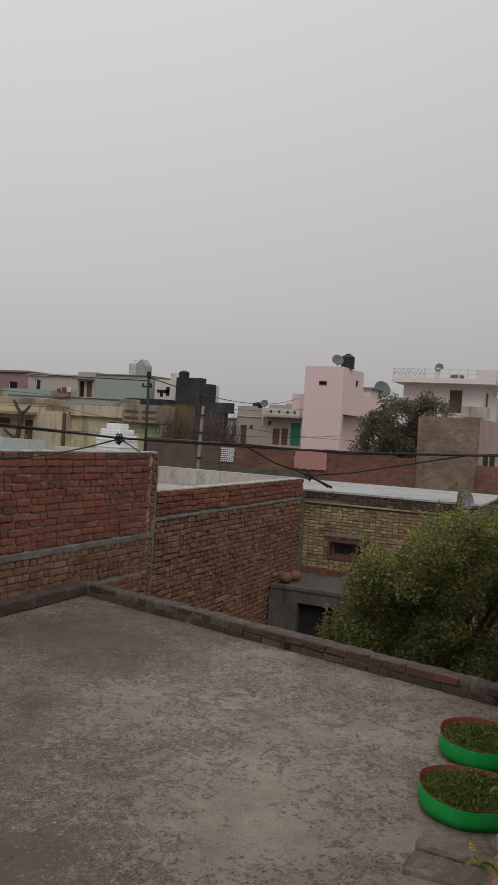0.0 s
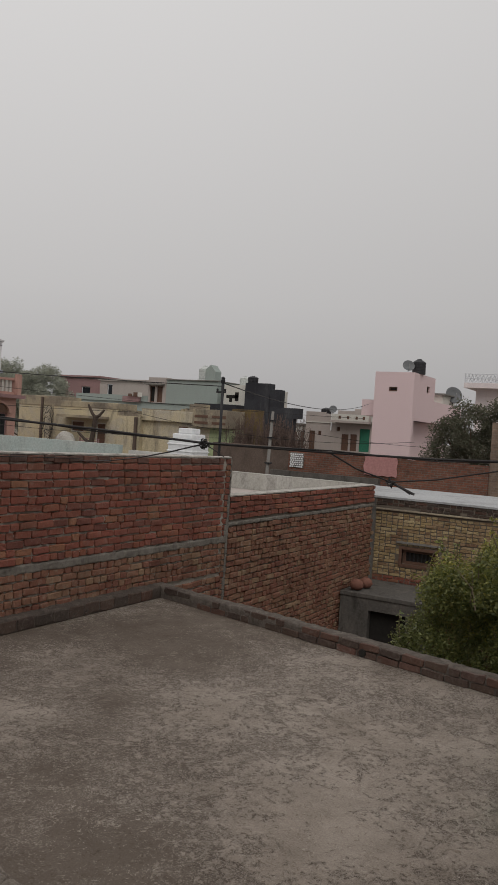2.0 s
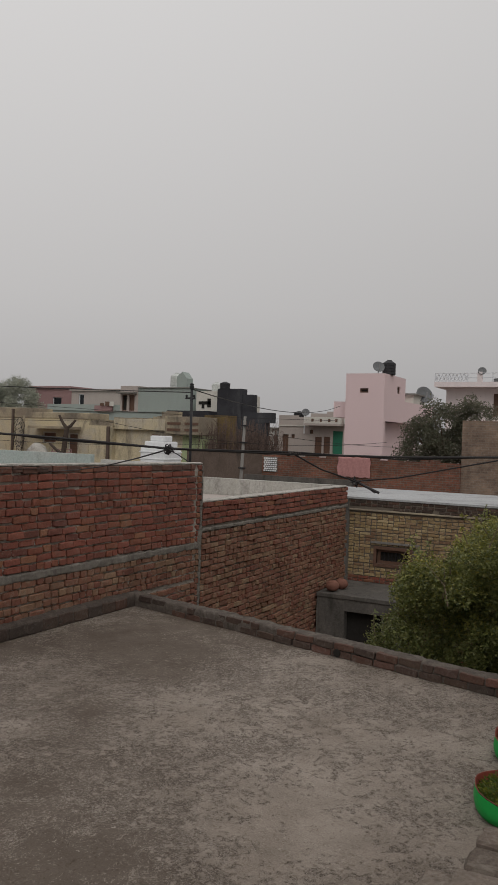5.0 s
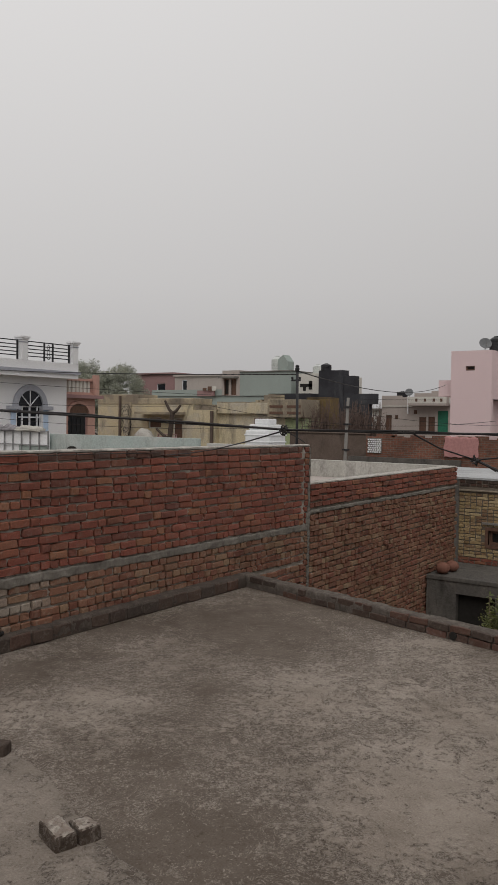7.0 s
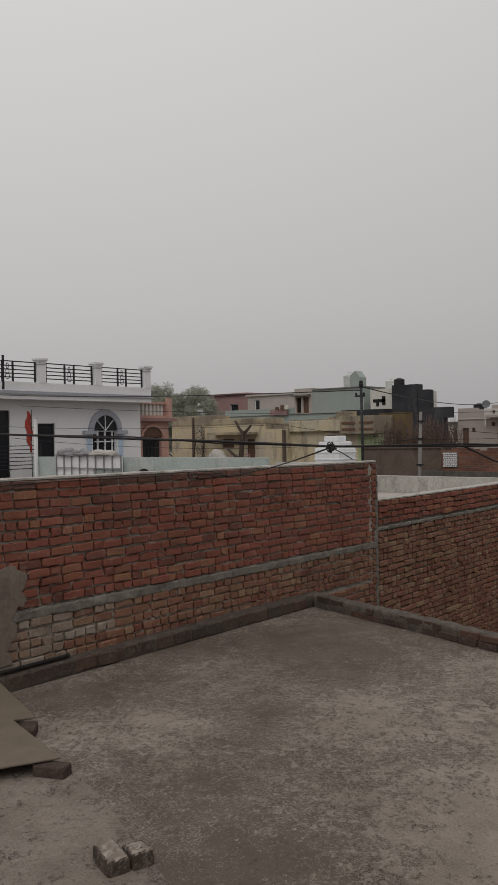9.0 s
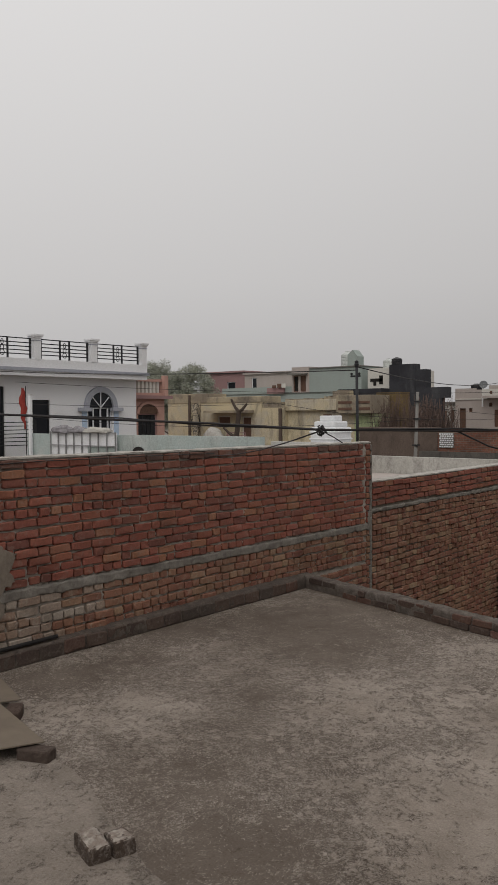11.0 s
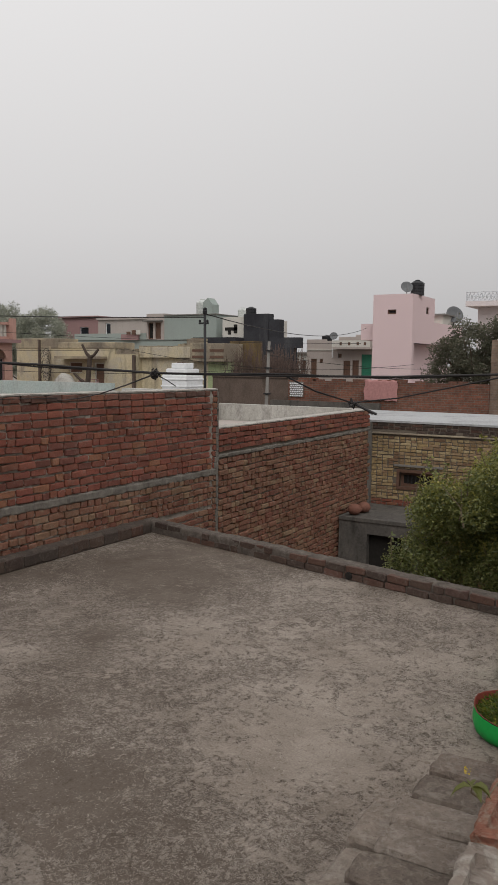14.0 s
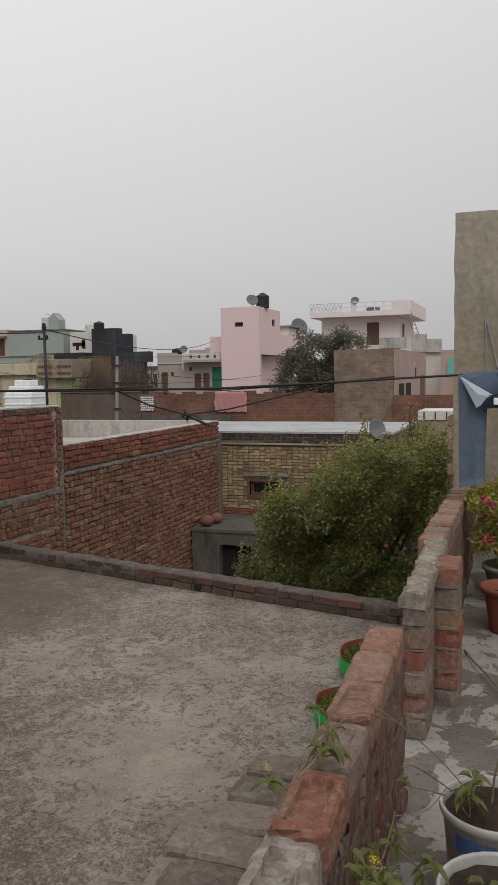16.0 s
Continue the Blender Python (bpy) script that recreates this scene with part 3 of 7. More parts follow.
def opening(parent, name, along, plane, a, b, c, d, fill="glass", frame="wood", bars=0, label=""):
    """What fills an opening: a pane or leaf set back in it, a frame round it and upright bars."""
    s = 0.10

    def bx(u0, u1, v0, v1, d0, d1):
        return (u0, u1, plane + d0, plane + d1, v0, v1) if along == "x" else (plane - d1, plane - d0, u0, u1, v0, v1)

    f = min(0.06, (b - a) * 0.14)
    w = part(name, boxes(bx(a, a + f, c, d, s - 0.03, s + 0.02), bx(b - f, b, c, d, s - 0.03, s + 0.02), bx(a + f, b - f, c, c + f, s - 0.03, s + 0.02), bx(a + f, b - f, d - f, d, s - 0.03, s + 0.02)), frame, parent, label)
    part("pane", boxes(bx(a + f, b - f, c + f, d - f, s - 0.005, s + 0.01)), fill, w)
    for i in range(bars):
        u = a + f + (b - a - 2 * f) * (i + 1) / (bars + 1)
        part("bar", boxes(bx(u - 0.012, u + 0.012, c + f, d - f, s - 0.03, s - 0.008)), "iron", w)
    return w


# Brick shapes, shared by all pieces: long axis x, front towards -y, centre of the front's foot edge at the origin.
rng = np.random.RandomState(7)


def brick_data(length, height, depth, wear=0.004, inset=0.008):
    """A hand-moulded face: ten-cornered, worn round at its corners, pillowed towards the front."""
    h = length / 2
    c = rng.uniform(0.004, 0.014, 4)
    o = np.array([(-h + c[0], 0, 0), (rng.uniform(-0.3, 0.3) * h, 0, 0), (h - c[1], 0, 0), (h, 0, c[1] * 0.8), (h, 0, height - c[2] * 0.8), (h - c[2], 0, height), (rng.uniform(-0.3, 0.3) * h, 0, height), (-h + c[3], 0, height), (-h, 0, height - c[3] * 0.8), (-h, 0, c[0] * 0.8)])
    o += rng.normal(0, wear, (10, 3)) * (0.7, 0, 0.6)
    back, mid = o + (0, depth, 0), o + (0, inset * 1.3, 0)
    centre = np.array((0, 0, height / 2))
    front = centre + (o - centre) * (1 - 2 * inset / length, 1, 1 - 2 * inset / height)
    front += rng.normal(0, wear * 0.5, (10, 3)) * (0.6, 0.9, 0.5)
    front[:, 1] += rng.normal(0, 0.012) * o[:, 0] / 0.1 * 0.1
    v = np.concatenate([back, mid, front])
    f = []
    for i in range(10):
        j = (i + 1) % 10
        f += [(i, j, 10 + j, 10 + i), (10 + i, 10 + j, 20 + j, 20 + i)]
    f.append(tuple(range(20, 30)))
    return v, f


STRETCHERS = [brick_data(0.219, 0.0695, 0.06, 0.0046, 0.0062) for _ in range(14)]
HEADERS = [brick_data(0.102, 0.0695, 0.06, 0.0046, 0.0062) for _ in range(14)]
FLUSH = [brick_data(0.232, 0.084, 0.07, 0.0018, 0.002) for _ in range(14)]
FLUSH_SHORT = [brick_data(0.114, 0.084, 0.07, 0.0018, 0.002) for _ in range(14)]
SHARED = {}


def shared_mesh(key, data, mat):
    if (key, mat) not in SHARED:
        me = bpy.data.meshes.new("brick")
        me.from_pydata([tuple(p) for p in data[0]], [], data[1])
        me.materials.append(M[mat])
        SHARED[key, mat] = me
    return SHARED[key, mat]


def wall_courses(u0, u1, z_top, z_foot, headers, seed, wave=0.004, pitch=0.0855, bond=None):
    """Courses of bricks from the top down: rows of (u, z, is_header)."""
    r = np.random.RandomState(seed)
    out, z, sag = [], z_top - pitch, r.uniform(0, 6)
    while z > z_foot - 0.03:
        u = u0 + r.uniform(0, 0.01)
        row_header = r.rand() < headers
        if bond is not None and z < bond:
            row_header = int(round((z_top - z) / pitch)) % 4 != 0
        first = True
        while u + 0.104 < u1 + 0.012:
            head = r.rand() < (0.82 if row_header else 0.16) or u + 0.222 > u1 + 0.012 or (first and r.rand() < 0.5)
            w = 0.104 if head else 0.222
            out.append((u + w / 2, z + 0.006 * math.sin(1.7 * u + 9 * z + sag) + r.normal(0, wave), head))
            u += w + 0.012 + abs(r.normal(0, 0.005))
            first = False
        z -= pitch
    return out


def lay(parent, rows, to_world, choose, pick, seed, squash=1.0, shapes=None, uneven=0.006):
    """Lays bricks: those that pick(u, z) chooses as parts of their own (300 at most), the rest joined by material."""
    r = np.random.RandomState(seed)
    rest, count = {}, 0
    for u, z, head in rows:
        k = r.randint(len(HEADERS if head else STRETCHERS))
        data = (shapes or (HEADERS, STRETCHERS))[0 if head else 1][k]
        mat = choose(u, z)
        if mat is None:
            continue
        m = to_world(u, z, r.normal(0, uneven), r.normal(0, 0.015)) @ Matrix.Diagonal((1, 1, squash, 1))
        if count < 300 and pick(u, z):
            ob = new("brick", shared_mesh((head, k, shapes is None), data, mat))
            ob.parent = parent
            ob.matrix_local = m
            count += 1
        else:
            a = np.array(m)
            v = data[0] @ a[:3, :3].T + a[:3, 3]
            vs, fs, base = rest.setdefault(mat, ([], [], [0]))
            vs.append(v)
            fs.extend([tuple(i + base[0] for i in f) for f in data[1]])
            base[0] += len(v)
    for mat, (vs, fs, _) in rest.items():
        me = bpy.data.meshes.new("brickwork")
        me.from_pydata([tuple(p) for p in np.concatenate(vs)], [], fs)
        me.materials.append(M[mat + "_j"])
        ob = new("brickwork", me)
        ob.parent = parent
        tagged(ob, kind="stuff")


def leaf_mesh(centres, size, seed, droop=0.5, aspect=0.5):
    """Many small folded leaves: each a pair of triangles-with-a-keel, turned at random."""
    r = np.random.RandomState(seed)
    n = len(centres)
    a, e = r.uniform(0, 2 * math.pi, n), r.normal(-0.2, droop, n)
    d = np.stack([np.cos(a) * np.cos(e), np.sin(a) * np.cos(e), np.sin(e)], 1)
    s = np.cross(d, r.normal(0, 1, (n, 3)))
    s /= np.linalg.norm(s, axis=1, keepdims=True) + 1e-9
    up = np.cross(s, d)
    L = (size * r.uniform(0.6, 1.3, n))[:, None]
    w = L * aspect * 0.5
    c = np.asarray(centres)
    pts = np.stack([c, c + 0.5 * L * d + w * s + 0.2 * w * up, c + L * d, c + 0.5 * L * d - w * s + 0.2 * w * up], 1).reshape(-1, 3)
    me = bpy.data.meshes.new("leaves")
    me.from_pydata([tuple(p) for p in pts], [], [(4 * i, 4 * i + 1, 4 * i + 2, 4 * i + 3) for i in range(n)])
    return me


def crown(parent, clumps, count, size, mat, seed, name="crown", spread=1.0):
    """Leaves thick at the outside of overlapping clumps (x, y, z, radius), with gaps between."""
    r = np.random.RandomState(seed)
    c = np.array(clumps, float)
    wgt = c[:, 3] ** 2
    pick = r.choice(len(c), count, p=wgt / wgt.sum())
    d = r.normal(0, 1, (count, 3))
    d /= np.linalg.norm(d, axis=1, keepdims=True)
    rad = c[pick, 3] * (r.uniform(0.25, 1.0, count) ** 0.55 + r.normal(0, 0.07, count)) * spread
    me = leaf_mesh(c[pick, :3] + d * rad[:, None], size, seed + 1)
    me.materials.append(M[mat])
    ob = new(name, me)
    ob.parent = parent
    return ob


def clumps_in(n, centre, half, rad, seed):
    """Clump centres scattered in an uneven ellipsoid."""
    r = np.random.RandomState(seed)
    out = []
    while len(out) < n:
        p = r.uniform(-1, 1, 3)
        if p @ p < 1:
            out.append((*(np.array(centre) + p * half), rad * r.uniform(0.6, 1.3)))
    return out


def trunk_and_limbs(parent, foot, top, radius, clumps, seed, mat="bark"):
    r = np.random.RandomState(seed)
    bm = bmesh.new()
    f, t = Vector(foot), Vector(top)
    mids = [f.lerp(t, k) + Vector((*r.normal(0, 0.03, 2), 0)) for k in (0.33, 0.66)]
    tube(bm, [f, *mids, t], [radius, radius * 0.85, radius * 0.7, radius * 0.5], 10)
    tr = smooth(part("trunk", bm, mat, parent))
    for c in clumps:
        bm = bmesh.new()
        e = Vector(c[:3])
        s = f.lerp(t, r.uniform(0.55, 1.0))
        m = s.lerp(e, 0.5) + Vector((0, 0, 0.12)) + Vector(r.normal(0, 0.06, 3))
        tube(bm, [s, m, e], [radius * 0.35, radius * 0.2, radius * 0.06], 6)
        part("limb", bm, mat, parent)
    return tr

# ---- the setting ----
GROUND = -3.4
part("ground", boxes((-1500, 1500, -800, 2500, GROUND - 0.2, GROUND)), "ground", None, "dusty grey-brown street level between houses", "structure")
WALL_X = -6.10


def kerb_y(x):
    """The roof's front edge, the kerb's inner foot."""
    return 8.07 - 0.25 * (x + 5.9)


def sheet(bm, pts, z0, z1):
    """A slab with a polygon plan."""
    lo, hi = [bm.verts.new((x, y, z0)) for x, y in pts], [bm.verts.new((x, y, z1)) for x, y in pts]
    bm.faces.new(hi)
    bm.faces.new(lo[::-1])
    n = len(pts)
    for i in range(n):
        bm.faces.new((lo[i], lo[(i + 1) % n], hi[(i + 1) % n], hi[i]))


XR = -0.46
bm = bmesh.new()
sheet(bm, [(WALL_X + 0.005, -5), (XR, -5), (XR, kerb_y(XR)), (WALL_X + 0.005, kerb_y(WALL_X))], -0.12, 0.0)
roof_floor = part("floor", bm, "screed", None, "worn grey cement screed of the flat roof, flaking and stained", "structure")
bm = bmesh.new()
sheet(bm, [(WALL_X + 0.005, -5), (XR, -5), (XR, kerb_y(XR) + 0.2), (WALL_X + 0.005, kerb_y(WALL_X) + 0.2)], GROUND, -0.125)
part("wall_lower_house", bm, "cement", None, "grey cement walls of the house below the roof", "structure")

# Kerb round the roof: cement core with a worn top, bricks proud of its face.
kerb = thing("kerb", (0, 0, 0), "low brick kerb smeared with dark cement along the roof edge", "kerb", kind="structure")
ang = math.atan(-0.25)
KERB_PROFILE = [(0.002, 0.0), (0.0, 0.05), (0.004, 0.10), (0.008, 0.128), (0.022, 0.141), (0.06, 0.146), (0.10, 0.147), (0.14, 0.145), (0.18, 0.139), (0.196, 0.122), (0.2, 0.06), (0.2, 0.0)]


def kerb_run(start, along, out, length, seed):
    """A lumpy cement upstand; along and out are unit vectors on plan."""
    bm = bmesh.new()
    a, o, prev = Vector(along), Vector(out), None
    n = int(length / 0.035)
    for i in range(n + 1):
        u = length * i / n
        q = []
        for d, z in KERB_PROFILE:
            g = 0.010 * noise.noise((u * 7, d * 9 + z * 6, seed)) + 0.007 * noise.noise((u * 30, d * 30, z * 30 + seed))
            p = Vector((*start, 0)) + a * u + o * (d + g * (z > 0.01))
            q.append(bm.verts.new((p.x, p.y, max(0.0, z + g * (z > 0.01) * (d > 0.006)))))
        if prev:
            for k in range(len(q) - 1):
                bm.faces.new((prev[k], prev[k + 1], q[k + 1], q[k]))
        else:
            bm.faces.new(q[::-1])
        prev = q
    bm.faces.new(prev)
    return bm


smooth(part("core", kerb_run((-6.09, 8.12), (math.cos(ang), math.sin(ang), 0), (-math.sin(ang), math.cos(ang), 0), 5.80, 1), "kerb_top", kerb))
smooth(part("core", kerb_run((-6.104, 0.0), (0.024, 0.9997, 0), (-0.9997, 0.024, 0), 8.09, 4), "kerb", kerb))
KERB_LONG = [brick_data(0.222, 0.064, 0.06, 0.004, 0.004) for _ in range(12)]
KERB_SHORT = [brick_data(0.104, 0.064, 0.06, 0.004, 0.004) for _ in range(12)]
r0 = np.random.RandomState(3)
for course, z in enumerate((0.002, 0.074)):
    u = 0.05 if course else 0.16
    while u < 5.45:
        head = r0.rand() < 0.2
        w = 0.11 if head else 0.228
        smeared = u < 1.6 + 0.5 * course
        shade = r0.rand()
        mat = "dark" if smeared or shade < 0.84 else ("dusky" if shade < 0.96 else "eroded")
        k = r0.randint(12)
        if r0.rand() > (0.5 if smeared else 0.07):
            o = new("brick", shared_mesh(("kerb", head, k), (KERB_SHORT if head else KERB_LONG)[k], mat))
            o.parent = kerb
            c = u + w / 2
            o.matrix_local = Matrix.Translation((-5.9 + c * math.cos(ang), 8.07 + c * math.sin(ang) - (0.004 if smeared else 0.015) + r0.normal(0, 0.006), z + r0.normal(0, 0.003))) @ pose(0, 0, 0, 0, r0.normal(0, 0.5), math.degrees(ang) + r0.normal(0, 0.8))
        u += w + 0.014
u = 2.6
while u < 7.9:
    w = 0.228
    k = r0.randint(12)
    if r0.rand() > 0.12:
        o = new("brick", shared_mesh(("kerb edge", k), (KERB_LONG[k][0] * (1, 1, 1.78), KERB_LONG[k][1]), "dark"))
        o.parent = kerb
        o.matrix_local = Matrix.Translation((-6.097 + 0.024 * (u + 0.114) + r0.normal(0, 0.005), u + 0.114, 0.012)) @ pose(0, 0, 0, 0, r0.normal(0, 0.6), 88.6 + r0.normal(0, 0.7))
    u += w + 0.014
# Drain hole through the kerb.
DX = -2.97
bm = bmesh.new()
tube(bm, [(0, -0.028, 0.045), (0, 0.03, 0.048)], 0.038, 14)
hole = part("drain_hole", bm, "void", kerb, "dark drain hole")
hole.matrix_local = Matrix.Translation((DX, kerb_y(DX), 0)) @ pose(0, 0, 0, 0, 0, math.degrees(ang))
# ---- party wall ----
TALL_Y1, LOW_Y1 = 9.92, 15.88
TALL_Z, LOW_Z = 1.715, 1.16
party = thing("wall_party", (0, 0, 0), "rough unplastered red brick party wall with a cement band", "wall", kind="structure")


def rise(y):
    """The tall wall's courses climb a little towards the near end."""
    return 0.0085 * max(0.0, TALL_Y1 - y)


bm = boxes((WALL_X - 0.23, WALL_X - 0.050, -5, TALL_Y1 - 0.018, GROUND, TALL_Z - 0.004))
for v in bm.verts:
    v.co.z += rise(v.co.y) * (v.co.z > 0)
part("core", bm, "mortar", party)


def rough_strip(y0, y1, zb, zt, proud, seed, rag=0.012):
    """A lumpy run of cement along the wall."""
    bm = bmesh.new()
    prev = None
    n = int((y1 - y0) / 0.02)
    for i in range(n + 1):
        y = y0 + (y1 - y0) * i / n
        q = []
        for k in range(9):
            t = k / 8
            edge = rag * noise.noise((y * 9, t * 2 + seed, 0)) + 0.8 * rag * noise.noise((y * 31, t * 3, seed))
            out = (proud * min(1, 5 * t, 5 * (1 - t)) ** 0.5) + 0.006 * noise.noise((y * 14, t * 1.7, seed + 3)) + 0.006 * noise.noise((y * 38, t * 4.2, seed))
            q.append(bm.verts.new((WALL_X - 0.03 if k in (0, 8) else WALL_X + out, y, zb + (zt - zb) * t + edge + rise(y))))
        if prev:
            for k in range(8):
                bm.faces.new((prev[k], q[k], q[k + 1], prev[k + 1]))
        prev = q
    return bm


def mortar_face(y0, y1, z0, z1, seed, step=0.022, mat="mortar"):
    """The bed joints' uneven mortar: here squeezed out, there washed deep into the joint."""
    ny, nz = int((y1 - y0) / step), int((z1 - z0) / step)
    vs, fs = [], []
    for k in range(nz + 1):
        z = z0 + (z1 - z0) * k / nz
        for i in range(ny + 1):
            y = y0 + (y1 - y0) * i / ny
            d = -0.024 + 0.012 * noise.noise((y * 4, z * 5, seed)) + 0.030 * noise.noise((y * 21, z * 30, seed + 5))
            vs.append((WALL_X + min(-0.002, d), y, z + rise(y)))
    for k in range(nz):
        for i in range(ny):
            a = k * (ny + 1) + i
            fs.append((a, a + 1, a + ny + 2, a + ny + 1))
    me = bpy.data.meshes.new("joint_mortar")
    me.from_pydata(vs, [], fs)
    me.polygons.foreach_set("use_smooth", [True] * len(fs))
    me.materials.append(M[mat])
    ob = new("joint_mortar", me)
    return ob


def capping(y0, y1, x0, x1, z, seed):
    """Thin uneven cement skin on top of a wall, its front edge broken."""
    bm = bmesh.new()
    prev = None
    n = int((y1 - y0) / 0.03)
    for i in range(n + 1):
        y = y0 + (y1 - y0) * i / n
        e = 0.012 * noise.noise((y * 8, seed, 0)) + 0.008 * noise.noise((y * 40, seed, 0))
        zr = z + rise(y)
        h = 0.010 + 0.008 * noise.noise((y * 5, seed, 3)) + 0.005 * noise.noise((y * 33, seed, 3))
        q = [bm.verts.new(p) for p in ((x1 + e, y, zr - 0.006), (x1 + e, y, zr + h), (x1 - 0.05, y, zr + h + 0.006), (x0, y, zr + h), (x0, y, zr - 0.006))]
        if prev:
            for k in range(4):
                bm.faces.new((prev[k], prev[k + 1], q[k + 1], q[k]))
        prev = q
    return bm


smooth(part("band", rough_strip(2.6, TALL_Y1 - 0.02, 0.487, 0.598, 0.010, 9, 0.016), "rough_cement", party, "rough grey cement band"))
mortar_face(1.5, TALL_Y1 - 0.02, -1.2, TALL_Z - 0.01, 2).parent = party
part("coping", capping(-5, TALL_Y1 - 0.01, WALL_X - 0.235, WALL_X - 0.005, TALL_Z, 1), "capstone", party, "thin pale cement capping")


def east_wall(u, z, du, dz):
    return Matrix.Translation((WALL_X + abs(du), u, z + rise(u))) @ pose(0, 0, 0, 0, math.degrees(dz) * 0.9, 90)


def tall_choice(u, z):
    if 0.45 < z < 0.575:
        return None
    if z > TALL_Z - 0.09:
        return "dusky"
    if z < 0.5:
        return "limed" if u < 4.7 + 0.25 * math.sin(31 * z) + 0.2 * math.sin(9 * u) else "buff"
    return "red"


lay(party, wall_courses(1.5, TALL_Y1 - 0.13, TALL_Z, 0.05, 0.12, 11, 0.0035, bond=0.64) + wall_courses(8.0, TALL_Y1 - 0.13, 0.03, -1.2, 0.3, 13), east_wall, tall_choice, lambda u, z: 3.7 < u < 5.6, 12, uneven=0.009)
# Quoin: cement-smeared bricks closing the tall wall's end.
rq = np.random.RandomState(5)
z = TALL_Z - 0.09
while z > -1.2:
    k = rq.randint(8)
    if not 0.45 < z < 0.575:
        o = new("brick", shared_mesh((True, k), HEADERS[k], "red" if z > 0.5 else "buff"))
        o.parent = party
        o.matrix_local = Matrix.Translation((WALL_X + 0.003, TALL_Y1 - 0.072 + rq.normal(0, 0.004), z)) @ pose(0, 0, 0, 0, 0, 90)
    z -= 0.0855
bm = bmesh.new()
for i in range(34):
    z0 = -1.2 + i * 0.085
    wide = (0.055 + 0.05 * (0.5 < z0 < 0.75) if z0 < 1.1 else 0.02) + rq.uniform(-0.01, 0.02)
    box(bm, WALL_X - 0.05, WALL_X + 0.012, TALL_Y1 - wide, TALL_Y1 - 0.002, z0, z0 + 0.086, bevel=0.008)
for v in bm.verts:
    v.co += Vector(rq.normal(0, 0.003, 3))
part("quoin_mortar", bm, "rough_cement", party, "smeared cement along the corner")

low = thing("wall_lower_party", (0, 0, 0), "lower brick party wall of mixed red and buff bricks", "wall", kind="structure")
part("core", boxes((WALL_X - 0.23, WALL_X - 0.050, TALL_Y1 - 0.016, LOW_Y1 - 0.02, GROUND, LOW_Z - 0.004)), "mortar", low)
mortar_face(TALL_Y1 - 0.016, LOW_Y1 - 0.005, -2.6, LOW_Z - 0.005, 7, 0.026, "old_joint").parent = low
part("coping", capping(TALL_Y1 + 0.005, LOW_Y1 - 0.002, WALL_X - 0.24, WALL_X - 0.0, LOW_Z, 5), "capstone", low, "pale cement capping")
smooth(part("ledge", rough_strip(TALL_Y1, LOW_Y1, 0.72, 0.785, 0.016, 4, 0.016), "rough_cement", low, "rough mortar ledge"))


def low_choice(u, z):
    if 0.70 < z < 0.775:
        return None
    return "red" if z > 0.75 else "buff"


lay(low, wall_courses(TALL_Y1 + 0.02, LOW_Y1, LOW_Z, -2.6, 0.1, 21, bond=0.72), east_wall, low_choice, lambda u, z: u < 12.4 and z > -0.1, 22, uneven=0.014)
# Plaster patch and pipe at the near part of the tall wall.
bm = bmesh.new()
edge = [(2.2, 0.15), (4.02, 0.15), (3.95, 0.3), (4.08, 0.45), (4.0, 0.55), (4.16, 0.68), (4.12, 0.8), (4.2, 0.9), (4.0, 0.99), (3.85, 0.97), (3.72, 1.04), (3.4, 1.0), (2.9, 1.05), (2.2, 1.02)]
rp = np.random.RandomState(6)
ragged = []
for (ya_, za_), (yb_, zb_) in zip(edge, edge[1:] + edge[:1]):
    for k in range(6):
        ragged.append((ya_ + (yb_ - ya_) * k / 6 + rp.normal(0, 0.012), za_ + (zb_ - za_) * k / 6 + rp.normal(0, 0.012)))
f0 = [bm.verts.new((WALL_X + 0.002, y - 0.06, z + 0.05)) for y, z in ragged]
f1 = [bm.verts.new((WALL_X + 0.022, y - 0.066, z + 0.046)) for y, z in ragged]
bm.faces.new(f1)
for i in range(len(ragged)):
    j = (i + 1) % len(ragged)
    bm.faces.new((f0[i], f0[j], f1[j], f1[i]))
part("plaster_patch", bm, "old_plaster", party, "broken-edged patch of grey plaster")
bm = bmesh.new()
tube(bm, [(WALL_X + 0.065, 1.5, 0.175), (WALL_X + 0.06, 3.0, 0.18), (WALL_X + 0.055, 4.5, 0.17)], 0.018, 8)
tagged(smooth(part("pipe", bm, "rubber")), "thin black pipe lying on the kerb against the brick wall", "pipe")

# Neighbour's roof behind the low wall.
nb = thing("neighbour_roof", (0, 0, 0), "neighbouring flat roof with a whitewashed parapet", "roof", kind="structure")
part("slab", boxes((-9.9, WALL_X - 0.245, 4, LOW_Y1 - 0.01, GROUND, 0.79)), "beige", nb)
part("parapet", boxes((-9.9, WALL_X - 0.235, LOW_Y1, LOW_Y1 + 0.16, GROUND, 1.165)), "old_white", nb)
part("parapet", boxes((-9.9, -9.74, 4, LOW_Y1 - 0.004, 0.79, 1.165)), "old_white", nb)

# ---- terrace under the camera ----
TZ = 0.74
terr = thing("terrace", (0, 0, 0), "cement terrace floor with flaking whitewash", "floor", kind="structure")
part("slab", boxes((-0.455, 5, -5, 6.0, GROUND, TZ)), "terrace", terr)

# Yellow-washed house closing the yard.
YH = 16.0
yh = thing("yellow_house", (0, YH, GROUND), "yellow-washed brick house with a barred vent window and flat white roof", "house")
base = Vector((0, YH, GROUND))


def rel(ob, p):
    ob.location = -Vector(p)
    return ob


